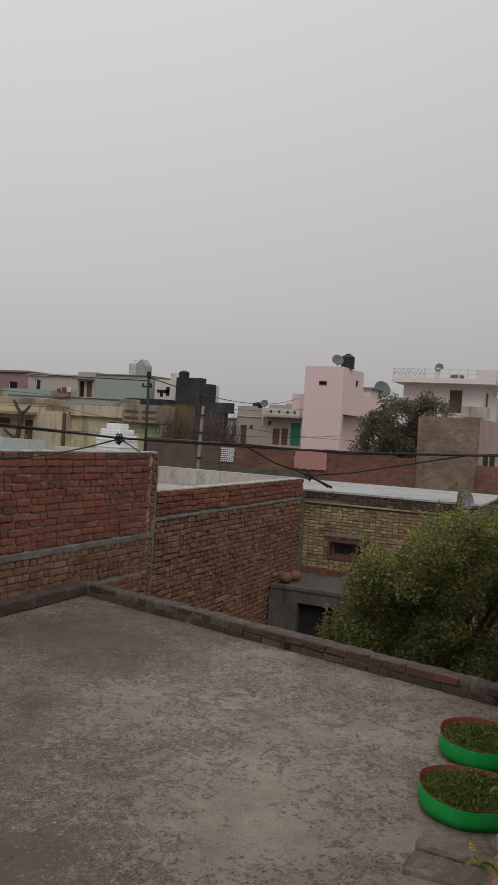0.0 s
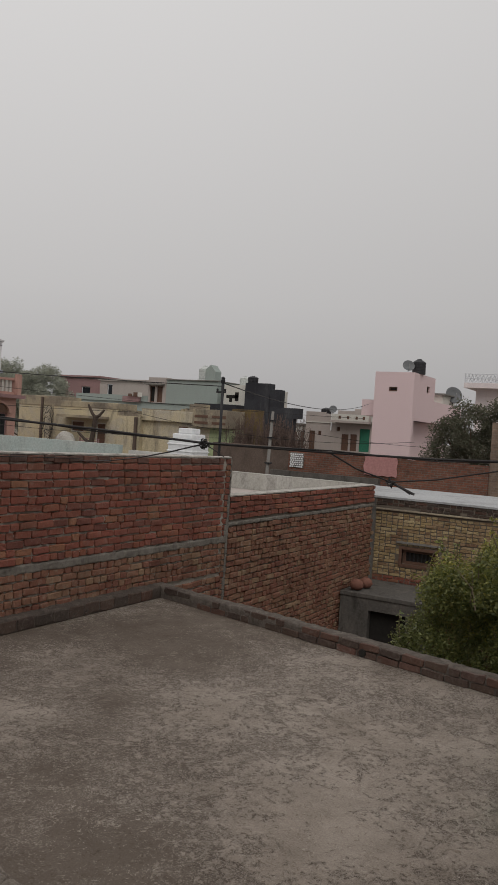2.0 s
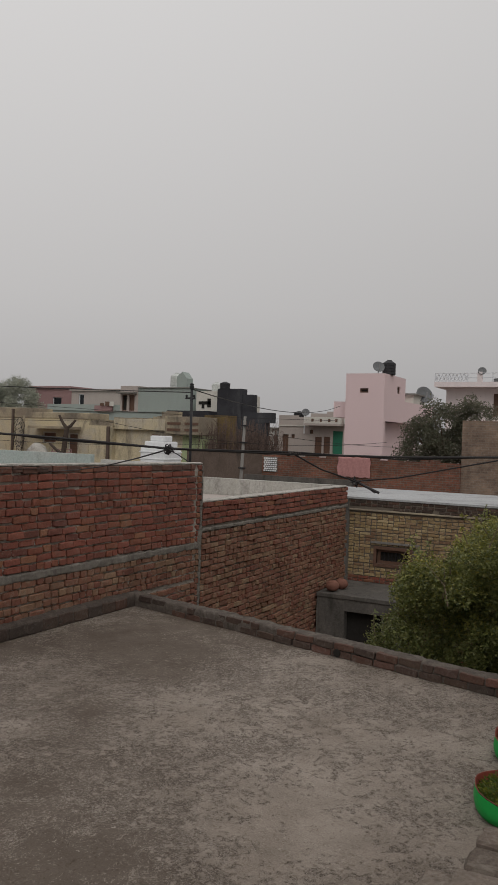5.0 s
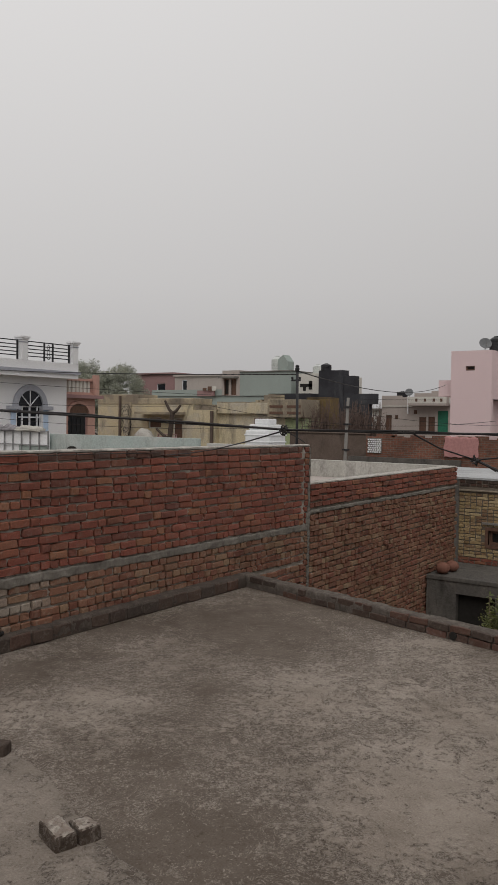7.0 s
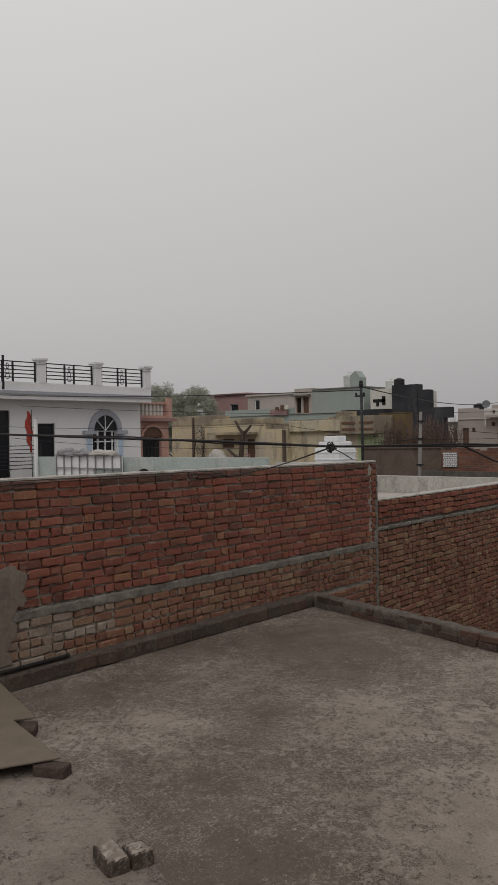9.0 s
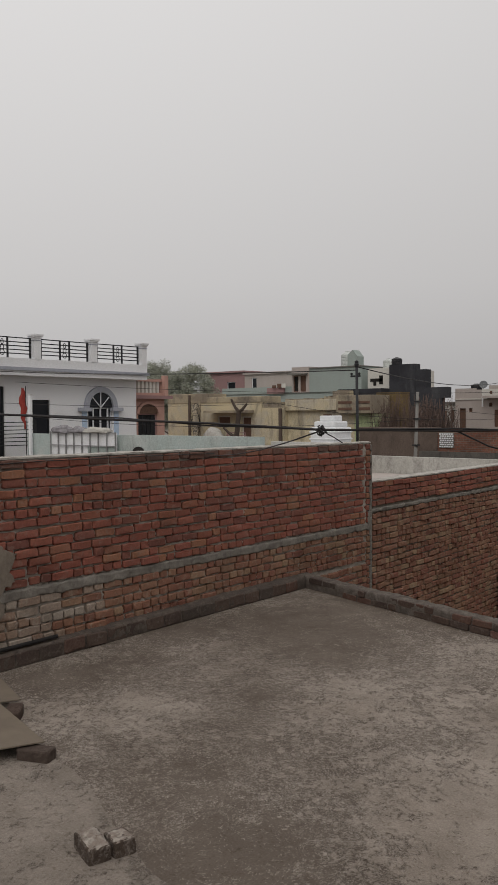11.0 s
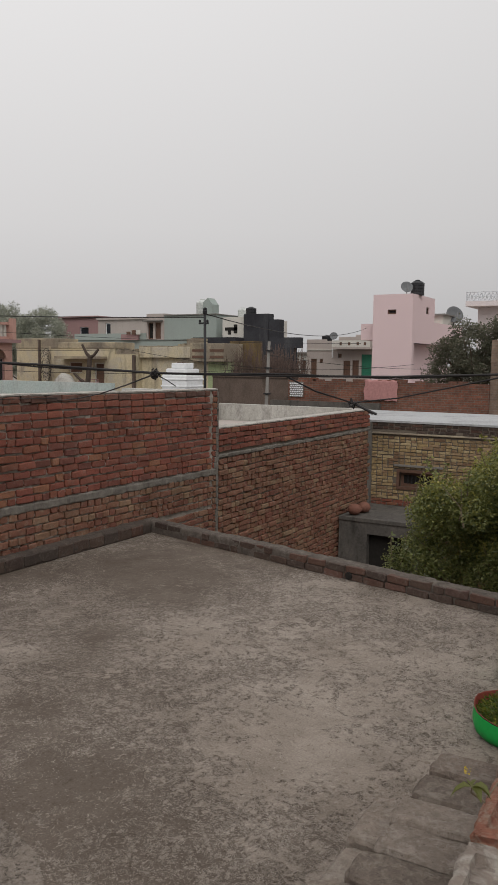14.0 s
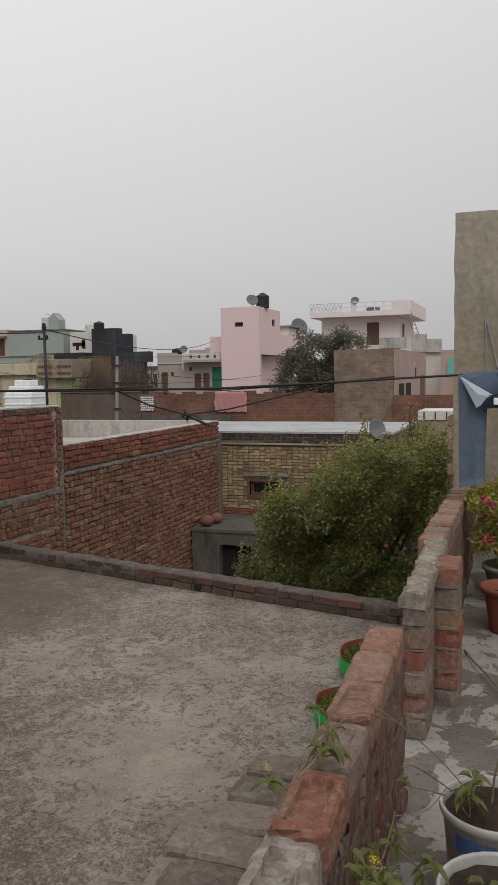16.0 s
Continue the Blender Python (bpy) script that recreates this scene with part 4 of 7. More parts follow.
def house_part(owner, name, bm, mat, label="", kind=""):
    """A part given in world metres, under a thing that stands elsewhere."""
    return rel(part(name, bm, mat, owner, label, kind), owner.location)


WIN = (-5.46, -4.76, -0.41, -0.11)
bm = bmesh.new()
block(bm, WALL_X + 0.004, -2.5, YH, 20.2, GROUND, 0.90, south=[WIN])
house_part(yh, "wall", bm, "old_joint")
house_part(yh, "roof", boxes((WALL_X - 0.2, -2.45, YH - 0.03, 19.4, 0.905, 0.945), (-8.4, WALL_X - 0.202, YH + 0.06, 19.4, 0.905, 0.945)), "white_roof", "flat roof painted white")
w = opening(yh, "window", "x", YH, *WIN, fill="void", bars=6)
rel(w, yh.location)
house_part(yh, "lintel", boxes((-5.58, -4.56, YH - 0.05, YH - 0.004, 0.01, 0.05)), "slab", "thin cement ledge over the window")
for a in ((-5.52, -5.46, YH - 0.03, YH + 0.05, -0.47, -0.05), (-4.76, -4.70, YH - 0.03, YH + 0.05, -0.47, -0.05), (-5.46, -4.76, YH - 0.03, YH + 0.05, -0.11, -0.05), (-5.46, -4.76, YH - 0.03, YH + 0.05, -0.47, -0.41)):
    house_part(yh, "window_surround", boxes(a), "wood")
house_part(yh, "ledge", boxes((WALL_X + 0.03, -2.5, YH - 0.055, YH - 0.012, 0.665, 0.70), bevel=0.008), "old_cap", "projecting cement ledge")


def south_wall(u, z, du, dz):
    return Matrix.Translation((u, -0.012 - abs(du), z - GROUND)) @ pose(0, 0, 0, 0, math.degrees(dz) * 0.6, 0)


def yh_choice(u, z):
    if WIN[0] - 0.06 < u < WIN[1] + 0.06 and -0.50 < z < -0.06:
        return None
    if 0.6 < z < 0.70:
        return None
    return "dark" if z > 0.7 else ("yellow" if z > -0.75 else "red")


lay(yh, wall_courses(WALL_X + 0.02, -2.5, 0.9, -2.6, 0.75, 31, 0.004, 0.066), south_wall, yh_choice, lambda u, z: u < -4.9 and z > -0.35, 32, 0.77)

# Shed in the yard.
shed = thing("shed", (-5.3, 14.2, GROUND), "small grey cement shed with a dark doorway and flat slab roof", "shed")
bm = bmesh.new()
block(bm, WALL_X + 0.05, -4.45, 14.26, YH - 0.12, GROUND, -0.88, south=[(-5.48, -4.75, GROUND + 0.01, -1.1)])
house_part(shed, "wall", bm, "shed")
house_part(shed, "roof", boxes((WALL_X + 0.045, -4.43, 14.24, YH - 0.11, -0.878, -0.80), bevel=0.012), "shed", "weathered roof slab")
house_part(shed, "doorway", boxes((-5.48, -4.75, 14.42, 14.46, GROUND + 0.02, -1.1)), "void")
for x, y, s in ((-5.82, 14.47, 0.14), (-5.76, 14.80, 0.135)):
    bm = bmesh.new()
    rounded(bm, [(0.02, 0), (s * 0.7, 0.03), (s, s * 0.7), (s * 0.85, s * 1.2), (s * 0.45, s * 1.5), (0.02, s * 1.55)], 20, (0, 0, 0))
    p = smooth(part("clay_pot", bm, "clay"))
    p.location = (x, y, -0.80)
    tagged(p, "round upturned red-brown clay water pot on the shed roof", "clay pot", "pots on the shed")

# ---- near parapet between roof and terrace ----
par = thing("parapet", (0, 0, 0), "half-brick parapet with loose frogged bricks on top", "parapet", kind="structure")
PX0, PX1, PZ = -0.395, -0.272, 1.295


def par_x(y):
    """The terrace face of the near stretch, which runs a little askew."""
    return PX1 - 0.032 * (y - 2.3)


bm = boxes((-0.111, -0.02, -5, 2.69, TZ, PZ - 0.078))
for v in bm.verts:
    v.co.x += par_x(v.co.y)
part("core", bm, "mortar", par)
part("core", boxes((PX0 - 0.05, PX1 - 0.03, 1.84, 2.72, 0.0, TZ)), "mortar", par)
part("core", boxes((-0.57, PX0 + 0.01, -5, 2.17, 0.0, 1.038)), "mortar", par)


def rough_box(bm, w, l_, h, seed, rough=0.004, frog=False, step=0.022):
    """A worn block standing on z=0, centred in x and y: chipped edges, uneven faces, on top perhaps a pressed hollow."""
    def outline(ix, iy):
        a, b = w / 2 - ix, l_ / 2 - iy
        nx, ny = max(2, int(w / step)), max(3, int(l_ / step))
        return [(-a + 2 * a * i / nx, -b) for i in range(nx)] + [(a, -b + 2 * b * i / ny) for i in range(ny)] + [(a - 2 * a * i / nx, b) for i in range(nx)] + [(-a, b - 2 * b * i / ny) for i in range(ny)]

    rings = [(0, 0, 0), (0, 0, h * 0.35), (0, 0, h * 0.7), (0.001, 0.001, h - 0.008), (0.008, 0.008, h), (0.021, 0.028, h)]
    if frog:
        rings += [(0.025, 0.036, h), (0.026, 0.038, h - 0.005), (0.029, 0.042, h - 0.012), (0.044, 0.065, h - 0.012)]
    else:
        rings += [(w * 0.33, l_ * 0.33, h)]
    off = Vector((seed * 3.7, seed * 1.9, 0))
    loops = []
    for ix, iy, z in rings:
        row = []
        for x, y in outline(ix, iy):
            p = Vector((x, y, z))
            corner = max(0, abs(x) / (w / 2) + abs(y) / (l_ / 2) - 1.55)
            q = p + off
            d = Vector((noise.noise(q * 28), noise.noise(q * 28 + Vector((9, 0, 0))), noise.noise(q * 28 + Vector((0, 9, 0))) * (z > 0.01))) * rough
            chip = max(0.0, noise.noise(q * 45 + Vector((0, 0, 5))) - 0.12) * rough * 3.2 * (ix < 0.01 and z > h * 0.5)
            k = 1 - (chip + corner * 0.008) / (w / 2)
            row.append(bm.verts.new((x * k + d.x, y * k + d.y, z + d.z - chip * 0.8)))
        loops.append(row)
    n = len(loops[0])
    for a_, b_ in zip(loops, loops[1:]):
        for i in range(n):
            bm.faces.new((a_[i], a_[(i + 1) % n], b_[(i + 1) % n], b_[i]))
    bm.faces.new(loops[-1])
    bm.faces.new(loops[0][::-1])
    return bm


def frog_brick(mat, at, turn=0.0, length=0.226, width=0.113, height=0.074, frog=True, seed=0, owner=None, rough=0.0022):
    """A whole brick lying flat, long axis y."""
    r = np.random.RandomState(seed)
    o = smooth(part("brick", rough_box(bmesh.new(), width, length, height, seed, rough, frog), mat, owner or par))
    for f in o.data.polygons:
        f.use_smooth = False
    o.matrix_local = Matrix.Translation(at) @ pose(0, 0, 0, r.normal(0, 0.8), r.normal(0, 1.0), turn)
    return o


ends = [-0.1, 0.14, 0.38, 0.62, 0.85, 1.075, 1.285, 1.528, 1.768, 2.022, 2.248, 2.482]
mats = ["fresh", "fresh", "fresh", "red", "fresh", "fresh", "caked", "fresh", "dirty", "fresh", "fresh", "fresh"]
for i, (y, mt) in enumerate(zip(ends, mats)):
    frog_brick(mt, (par_x(y + 0.114) - 0.057 + 0.004 * math.sin(3.1 * i), y + 0.114, PZ - 0.072 + 0.003 * math.sin(7 * i)), 1.8 + 1.6 * math.sin(5.3 * i), width=0.115, frog=i < 10, seed=i, rough=0.0065 if i == 6 else 0.0032)
    part("bed_mortar", boxes((par_x(y) - 0.117, par_x(y) - 0.010, y + 0.002, y + 0.226, PZ - 0.090, PZ - 0.073), bevel=0.004), "cement", par)
# The thicker foot of the near stretch: two ragged courses of bricks laid across.
for i, y in enumerate((0.6, 0.72, 0.84, 0.96, 1.08, 1.20, 1.32, 1.44, 1.56, 1.68, 1.80, 1.92, 2.05)):
    frog_brick(["rubble", "flagstone", "flagstone", "rubble"][i % 4], (-0.487 + 0.010 * math.sin(2.3 * i), y + 0.05, 1.04), 90 + 3 * math.sin(4 * i), length=0.225 + 0.012 * math.sin(i), frog=False, seed=80 + i)
for i, y in enumerate((0.6, 0.84, 1.08, 1.32, 1.56, 1.80)):
    frog_brick("flagstone", (-0.635 - 0.012 * (i % 2), y + 0.1, 0.962), 2 * math.sin(4 * i), frog=False, seed=95 + i)


def terrace_side(u, z, du, dz):
    return Matrix.Translation((par_x(u) + 0.4 * abs(du), u, z)) @ pose(0, 0, 0, 0, math.degrees(dz) * 0.5, 91.8)


vs, fs = [], []
for k in range(49):
    for i in range(250):
        y, z = 0.2 + i * 0.01, TZ + (PZ - 0.08 - TZ) * k / 48
        d = -0.004 + 0.026 * noise.noise((y * 17, z * 6, 2.0)) + 0.012 * noise.noise((y * 70, z * 14, 5.0)) - 0.010 * (abs((z - TZ) / 0.0855 % 1 - 0.5) > 0.43)
        vs.append((par_x(y) + d, y, z))
for k in range(48):
    for i in range(249):
        a = k * 250 + i
        fs.append((a, a + 1, a + 251, a + 250))
me = bpy.data.meshes.new("eroded_face")
me.from_pydata(vs, [], fs)
me.materials.append(M["splintered"])
o = new("eroded_face", me)
o.parent = par
tagged(o, "deeply eroded brick face, split in upright splinters")
lay(par, wall_courses(-0.4, 2.69, PZ - 0.076, TZ, 0.1, 41, 0.001), terrace_side, lambda u, z: "splintered", lambda u, z: True, 42, shapes=(FLUSH_SHORT, FLUSH))
# Two stub columns and the far stretch of the parapet.


def course_column(owner, x, y, z0, n, mats_, seed, w=0.108, d=0.23):
    r = np.random.RandomState(seed)
    for i in range(n):
        o = part("brick", rough_box(bmesh.new(), w, d, 0.076, seed * 20 + i, 0.004), mats_[i % len(mats_)], owner)
        o.location = (x + r.normal(0, 0.005), y + d / 2 + r.normal(0, 0.005), z0 + i * 0.0855)
        part("bed_mortar", rough_box(bmesh.new(), w - 0.004, d - 0.004, 0.018, seed * 20 + i + 7, 0.003), "old_plaster", owner).location = (x, y + d / 2, z0 + i * 0.0855 - 0.013)


course_column(par, -0.312, 3.14, TZ - 0.25, 9, ["mixed", "red", "dirty", "rubble", "mixed", "dirty", "buff", "mixed", "rubble"], 51, w=0.088)
course_column(par, -0.238, 3.48, TZ - 0.01, 7, ["rubble", "mixed", "mixed", "red", "mixed", "rubble", "mixed"], 52)
bm = bmesh.new()
prev = None
PROFILE = [(-0.062, -0.06), (-0.06, -0.03), (-0.054, -0.008), (-0.04, 0.002), (-0.02, 0.004), (0.0, 0.004), (0.02, 0.002), (0.04, -0.004), (0.052, -0.015), (0.056, -0.035), (0.057, -0.06)]
for i in range(41):
    y = 3.13 + i * 0.02
    top = TZ + 0.555 + 0.05 * (i / 40)
    q = []
    for dx, dz in PROFILE:
        p = Vector((dx, y, dz))
        g = 0.008 * noise.noise(p * 17) + 0.009 * noise.noise(p * 52)
        q.append(bm.verts.new((-0.316 + 0.80 * dx * (1 + 1.6 * g / 0.06), y, top + dz + g + 0.008 * noise.noise((y * 6, dx * 4, 3.0)))))
    if prev:
        for k in range(len(PROFILE) - 1):
            bm.faces.new((prev[k], prev[k + 1], q[k + 1], q[k]))
    else:
        bm.faces.new(q[::-1])
    prev = q
bm.faces.new(prev)
part("capping", bm, "lumpy_cement", par, "broken pale cement capping")
part("core", boxes((-0.358, -0.278, 3.38, 3.93, 0.0, TZ + 0.52)), "old_plaster", par)
part("core", boxes((-0.40, -0.29, 3.93, 6.0, 0.0, 1.27)), "mortar", par)
yy, i = 3.93, 0
while yy < 5.9:
    frog_brick(["fresh", "mixed", "dirty", "mixed", "dirty"][i % 5], (-0.345 + 0.004 * math.sin(3 * i), yy + 0.05, 1.27 + 0.005 * math.sin(5 * i)), 90 + 3 * math.sin(2.2 * i), length=0.122, width=0.1, frog=False, seed=60 + i, height=0.07)
    yy += 0.112
    i += 1


def far_side(u, z, du, dz):
    return Matrix.Translation((-0.286 + abs(du), u, z)) @ pose(0, 0, 0, 0, 0, 90)


lay(par, wall_courses(3.9, 5.95, 1.27, TZ, 0.3, 61, 0.003), far_side, lambda u, z: "splintered", lambda u, z: True, 62, shapes=(FLUSH_SHORT, FLUSH))

# ---- plaster tower at the terrace's end ----
tower = thing("stair_tower", (1.0, 6.0, TZ), "tall stair tower of grey-brown stained plaster", "tower")
bm = bmesh.new()
box(bm, -0.425, 3.2, 5.95, 9.0, TZ - 0.5, 3.19)
bmesh.ops.subdivide_edges(bm, edges=bm.edges[:], cuts=60, use_grid_fill=True)
for v in bm.verts:
    p = v.co.copy()
    if p.y > 5.951 and p.x > -0.424 and p.z < 3.189:
        continue
    rim = (p.x < -0.41) + (p.z > 3.16) + (p.y < 5.96)
    g = 0.005 * noise.noise(p * 2.5) + 0.004 * noise.noise(p * 11)
    chip = (max(0.0, noise.noise(p * 9 + Vector((3, 0, 0)))) * 0.009 + 0.007 * (p.z > 3.02)) * (rim > 1)
    v.co += Vector((g + chip * (p.x < -0.41), g + chip * 0.5 * (p.y < 5.96), -chip * (p.z > 3.16)))
house_part(tower, "wall", bm, "tower")
bm = bmesh.new()
for k in range(6):
    box(bm, -0.435 - 0.03 * (k % 2), -0.3, 5.955, 6.2, 1.30 + k * 0.0855, 1.37 + k * 0.0855, bevel=0.006)
house_part(tower, "toothing", bm, "mixed", "projecting bricks at the corner")

# ---- yard tree ----
tree = thing("citrus_tree", (-2.1, 11.2, GROUND), "dense dark green citrus tree filling the yard", "tree")
tc = []
rt = np.random.RandomState(71)
while len(tc) < 330:
    x, y = rt.uniform(-3.6, -0.75), rt.uniform(9.35, 12.2)
    if ((x + 2.15) / 1.5) ** 2 + ((y - 10.75) / 1.5) ** 2 > 1:
        continue
    top = np.interp(x, (-3.6, -3.3, -2.9, -2.3, -1.7, -1.3, -0.9, -0.7), (-0.45, 0.05, 0.52, 1.05, 1.2, 1.3, 1.28, 1.05)) + 0.12 * math.sin(5.1 * x + 2.3 * y)
    z = rt.uniform(-1.6, top - 0.2) if rt.rand() < 0.7 else top - rt.uniform(0.15, 0.5)
    tc.append((x + 2.1, y - 11.2, z - GROUND, rt.uniform(0.12, 0.27)))
for i in range(95):
    tc.append((rt.uniform(-2.95, -0.85) + 2.1, rt.uniform(9.6, 10.7) - 11.2, rt.uniform(-1.4, 0.6) - GROUND, rt.uniform(0.12, 0.25)))
trunk_and_limbs(tree, (0, 0, 0), (0.05, 0, 2.6), 0.11, tc[:16], 72)
crown(tree, tc, 150000, 0.044, "leaf", 73)
# Paler leaves over the upper clumps: yellow-green growth with top light painted in.
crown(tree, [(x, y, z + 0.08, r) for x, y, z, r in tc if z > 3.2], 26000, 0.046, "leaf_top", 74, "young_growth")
rt = np.random.RandomState(75)
tall = [c for c in tc if c[2] > 2.9]
for i in range(150):
    c = tall[rt.randint(len(tall))]
    a = Vector(c[:3]) + Vector(rt.normal(0, 0.15, 3))
    e = a + Vector((rt.normal(0, 0.16), rt.normal(0, 0.16), rt.uniform(0.22, 0.5)))
    bm = bmesh.new()
    tube(bm, [a, a.lerp(e, 0.5) + Vector((rt.normal(0, 0.03), 0, 0)), e], [0.008, 0.006, 0.003], 4)
    tw = part("shoot", bm, "twig", tree)
    me = leaf_mesh([tuple(a.lerp(e, q)) for q in rt.uniform(0.15, 1.0, 30)], 0.058, 700 + i)
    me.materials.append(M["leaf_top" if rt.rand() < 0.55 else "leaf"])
    lf = new("shoot_foliage", me)
    lf.parent = tw


# ---- far houses ----
def far_house(name, at, label, group="houses across the roofs"):
    return thing(name, at, label, "house", group)


# Pink house.
ph = far_house("pink_house", (-13.4, 37.5, GROUND), "tall narrow pink-painted house with small slit windows")
bm = bmesh.new()
block(bm, -14.41, -12.42, 37.5, 41.0, 3.13, 5.45, south=[(-13.68, -13.24, 4.50, 4.72)], east=[(39.6, 40.1, 4.6, 4.95)])
house_part(ph, "wall", bm, "pink")
house_part(ph, "wing", boxes((-15.22, -14.412, 38.0, 41, 3.28, 4.08)), "pink")
house_part(ph, "lower_wall", boxes((-14.41, -12.42, 37.5, 37.8, GROUND, 3.128), (-14.41, -13.1, 37.802, 46, GROUND, 3.128)), "pink")
house_part(ph, "upper_room", boxes((-14.0, -12.42, 41.002, 46.5, 3.13, 4.25)), "pink", "lower rear room with a flat roof")
house_part(ph, "roof_shed", boxes((-13.6, -12.6, 43.2, 45.6, 4.25, 4.75)), "cream")
house_part(ph, "roof_edge", boxes((-13.75, -12.45, 43.0, 45.8, 4.75, 4.83)), "slab")
rel(opening(ph, "window", "x", 37.5, -13.68, -13.24, 4.50, 4.72, "void"), ph.location)
rel(opening(ph, "window", "y", -12.42, 39.6, 40.1, 4.6, 4.95, "void"), ph.location)

# White house with a roof terrace.
wh = far_house("white_house", (-12, 59, GROUND), "white two-storey house with a railed flat roof")
bm = bmesh.new()
block(bm, -14.7, -8.9, 59, 66, GROUND, 6.235, south=[(-11.3, -10.4, 4.2, 5.84)], east=[(60.2, 61.4, 4.2, 5.8)])
house_part(wh, "wall", bm, "pale_pink")
house_part(wh, "roof", boxes((-15.3, -7.95, 57.8, 66.5, 6.24, 6.6)), "pale_pink", "overhanging roof slab with a deep fascia")
house_part(wh, "parapet", boxes((-9.3, -7.95, 57.8, 57.98, 6.602, 7.24), (-8.13, -7.95, 57.982, 66.5, 6.602, 7.24)), "pale_pink")
house_part(wh, "post", boxes((-12.24, -11.9, 57.8, 58.05, 6.602, 7.32)), "pale_pink")
for i in range(9):
    for k in range(2):
        bm = bmesh.new()
        x = -15.25 + i * 0.26
        tube(bm, [(x, 57.85, 6.62 if k else 7.18), (x + 0.26, 57.85, 7.18 if k else 6.62)], 0.035, 4)
        house_part(wh, "lattice_bar", bm, "grill")
for x0, x1 in ((-15.3, -12.25), (-11.89, -9.31)):
    for z in (6.9, 7.22):
        house_part(wh, "rail", boxes((x0, x1, 57.82, 57.88, z - 0.025, z + 0.025)), "grill")
for x in (-15.28, -12.95, -11.2, -10.55, -9.95):
    house_part(wh, "railing_post", boxes((x, x + 0.07, 57.80, 57.87, 6.602, 7.26)), "grill")
house_part(wh, "balcony", boxes((-10.2, -8.4, 57.9, 59, 3.9, 4.65)), "old_white")
rel(opening(wh, "door", "x", 59, -11.3, -10.4, 4.2, 5.84, "wood"), wh.location)
rel(opening(wh, "door", "y", -8.9, 60.2, 61.4, 4.2, 5.8, "wood"), wh.location)

# Grey-brown brick block with a plastered side.
bb = far_house("brick_house", (-5.6, 29, GROUND), "unplastered grey-brown brick house with a pinkish plastered side")
bm = bmesh.new()
block(bm, -6.7, -4.54, 29, 38.4, GROUND, 2.98)
house_part(bb, "wall", bm, "grey_brick")
bm = bmesh.new()
SIDE = [(30.2, 31.5, 0.75, 1.72), (31.9, 33.4, 0.75, 1.72), (34.6, 35.0, 1.95, 2.35), (36.2, 37.9, 0.4, 2.0)]
facade(bm, (-4.53, 29.01, GROUND), "y", 9.35, 6.39, [(a - 29.01, b - 29.01, c - GROUND, d - GROUND) for a, b, c, d in SIDE], 0.005)
house_part(bb, "side_plaster", bm, "dusty_pink")
for a, b, c, d in SIDE:
    house_part(bb, "window" if b < 36 else "door", boxes((-4.537, -4.531, a, b, c, d)), "void" if b < 36 else "wood")

bw = thing("boundary_wall", (-9, 29, GROUND), "long weathered red brick boundary wall", "wall")
house_part(bw, "wall", boxes((-14.62, -6.702, 28.9, 29.13, GROUND, 1.42)), "far_brick")
house_part(bw, "foot_wall", boxes((-15.2, -10.6, 28.45, 28.62, GROUND, 0.64)), "shed", "low blackened wall in front")
house_part(bw, "wall", boxes((-4.538, 2.0, 28.9, 29.13, GROUND, 1.33)), "far_brick")
scr = house_part(bw, "screen", boxes((-14.53, -13.94, 28.87, 28.897, 0.78, 1.36)), "slab", "pierced white screen panel")
for i in range(6):
    for k in range(7):
        part("block", boxes((-14.52 + i * 0.098 + 0.03 * (k % 2), -14.46 + i * 0.098 + 0.03 * (k % 2), 28.83, 28.868, 0.79 + k * 0.081, 0.845 + k * 0.081)), "white", scr)
rw = np.random.RandomState(8)
for i in range(9):
    x = -14.4 + i * 0.85 + rw.uniform(-0.3, 0.3)
    house_part(bw, "cap_brick", boxes((x, x + rw.uniform(0.3, 0.8), 28.9, 29.13, 1.422, 1.48 + rw.uniform(0, 0.06))), "far_brick")

# House with a roof balustrade.
HX = -26.0
bh = far_house("balustrade_house", (HX, 20, GROUND), "white house with an arched window and a railed roof terrace")
bm = bmesh.new()
ARCH, DOOR, WDW = (20.90, 22.16, 1.0, 2.46), (14.6, 17.05, 0.2, 3.22), (18.25, 19.05, 1.2, 2.74)
block(bm, HX - 8, HX, 9, 23.5, GROUND, 3.62, east=[ARCH, DOOR, WDW])
house_part(bh, "wall", bm, "white")
house_part(bh, "roof", boxes((HX - 8, HX + 0.55, 8.8, 23.65, 3.62, 3.80)), "white", "roof slab with a grey moulding")
house_part(bh, "moulding", boxes((HX - 8, HX + 0.62, 8.7, 23.72, 3.80, 3.92)), "grey_trim")
house_part(bh, "upstand", boxes((HX + 0.3, HX + 0.55, 8.8, 23.65, 3.92, 4.25), (HX - 8, HX + 0.298, 23.41, 23.65, 3.92, 4.25)), "white")
POSTS = [23.47, 20.80, 18.13, 15.3, 12.4]
for y in POSTS:
    p = house_part(bh, "post", boxes((HX + 0.27, HX + 0.57, y - 0.15, y + 0.15, 4.25, 5.04)), "white")
    part("cap", boxes((HX + 0.23, HX + 0.61, y - 0.19, y + 0.19, 5.04, 5.10), (HX + 0.20, HX + 0.64, y - 0.22, y + 0.22, 5.102, 5.17)), "white", p)
    part("collar", boxes((HX + 0.25, HX + 0.59, y - 0.17, y + 0.17, 4.93, 4.96)), "grey_trim", p)
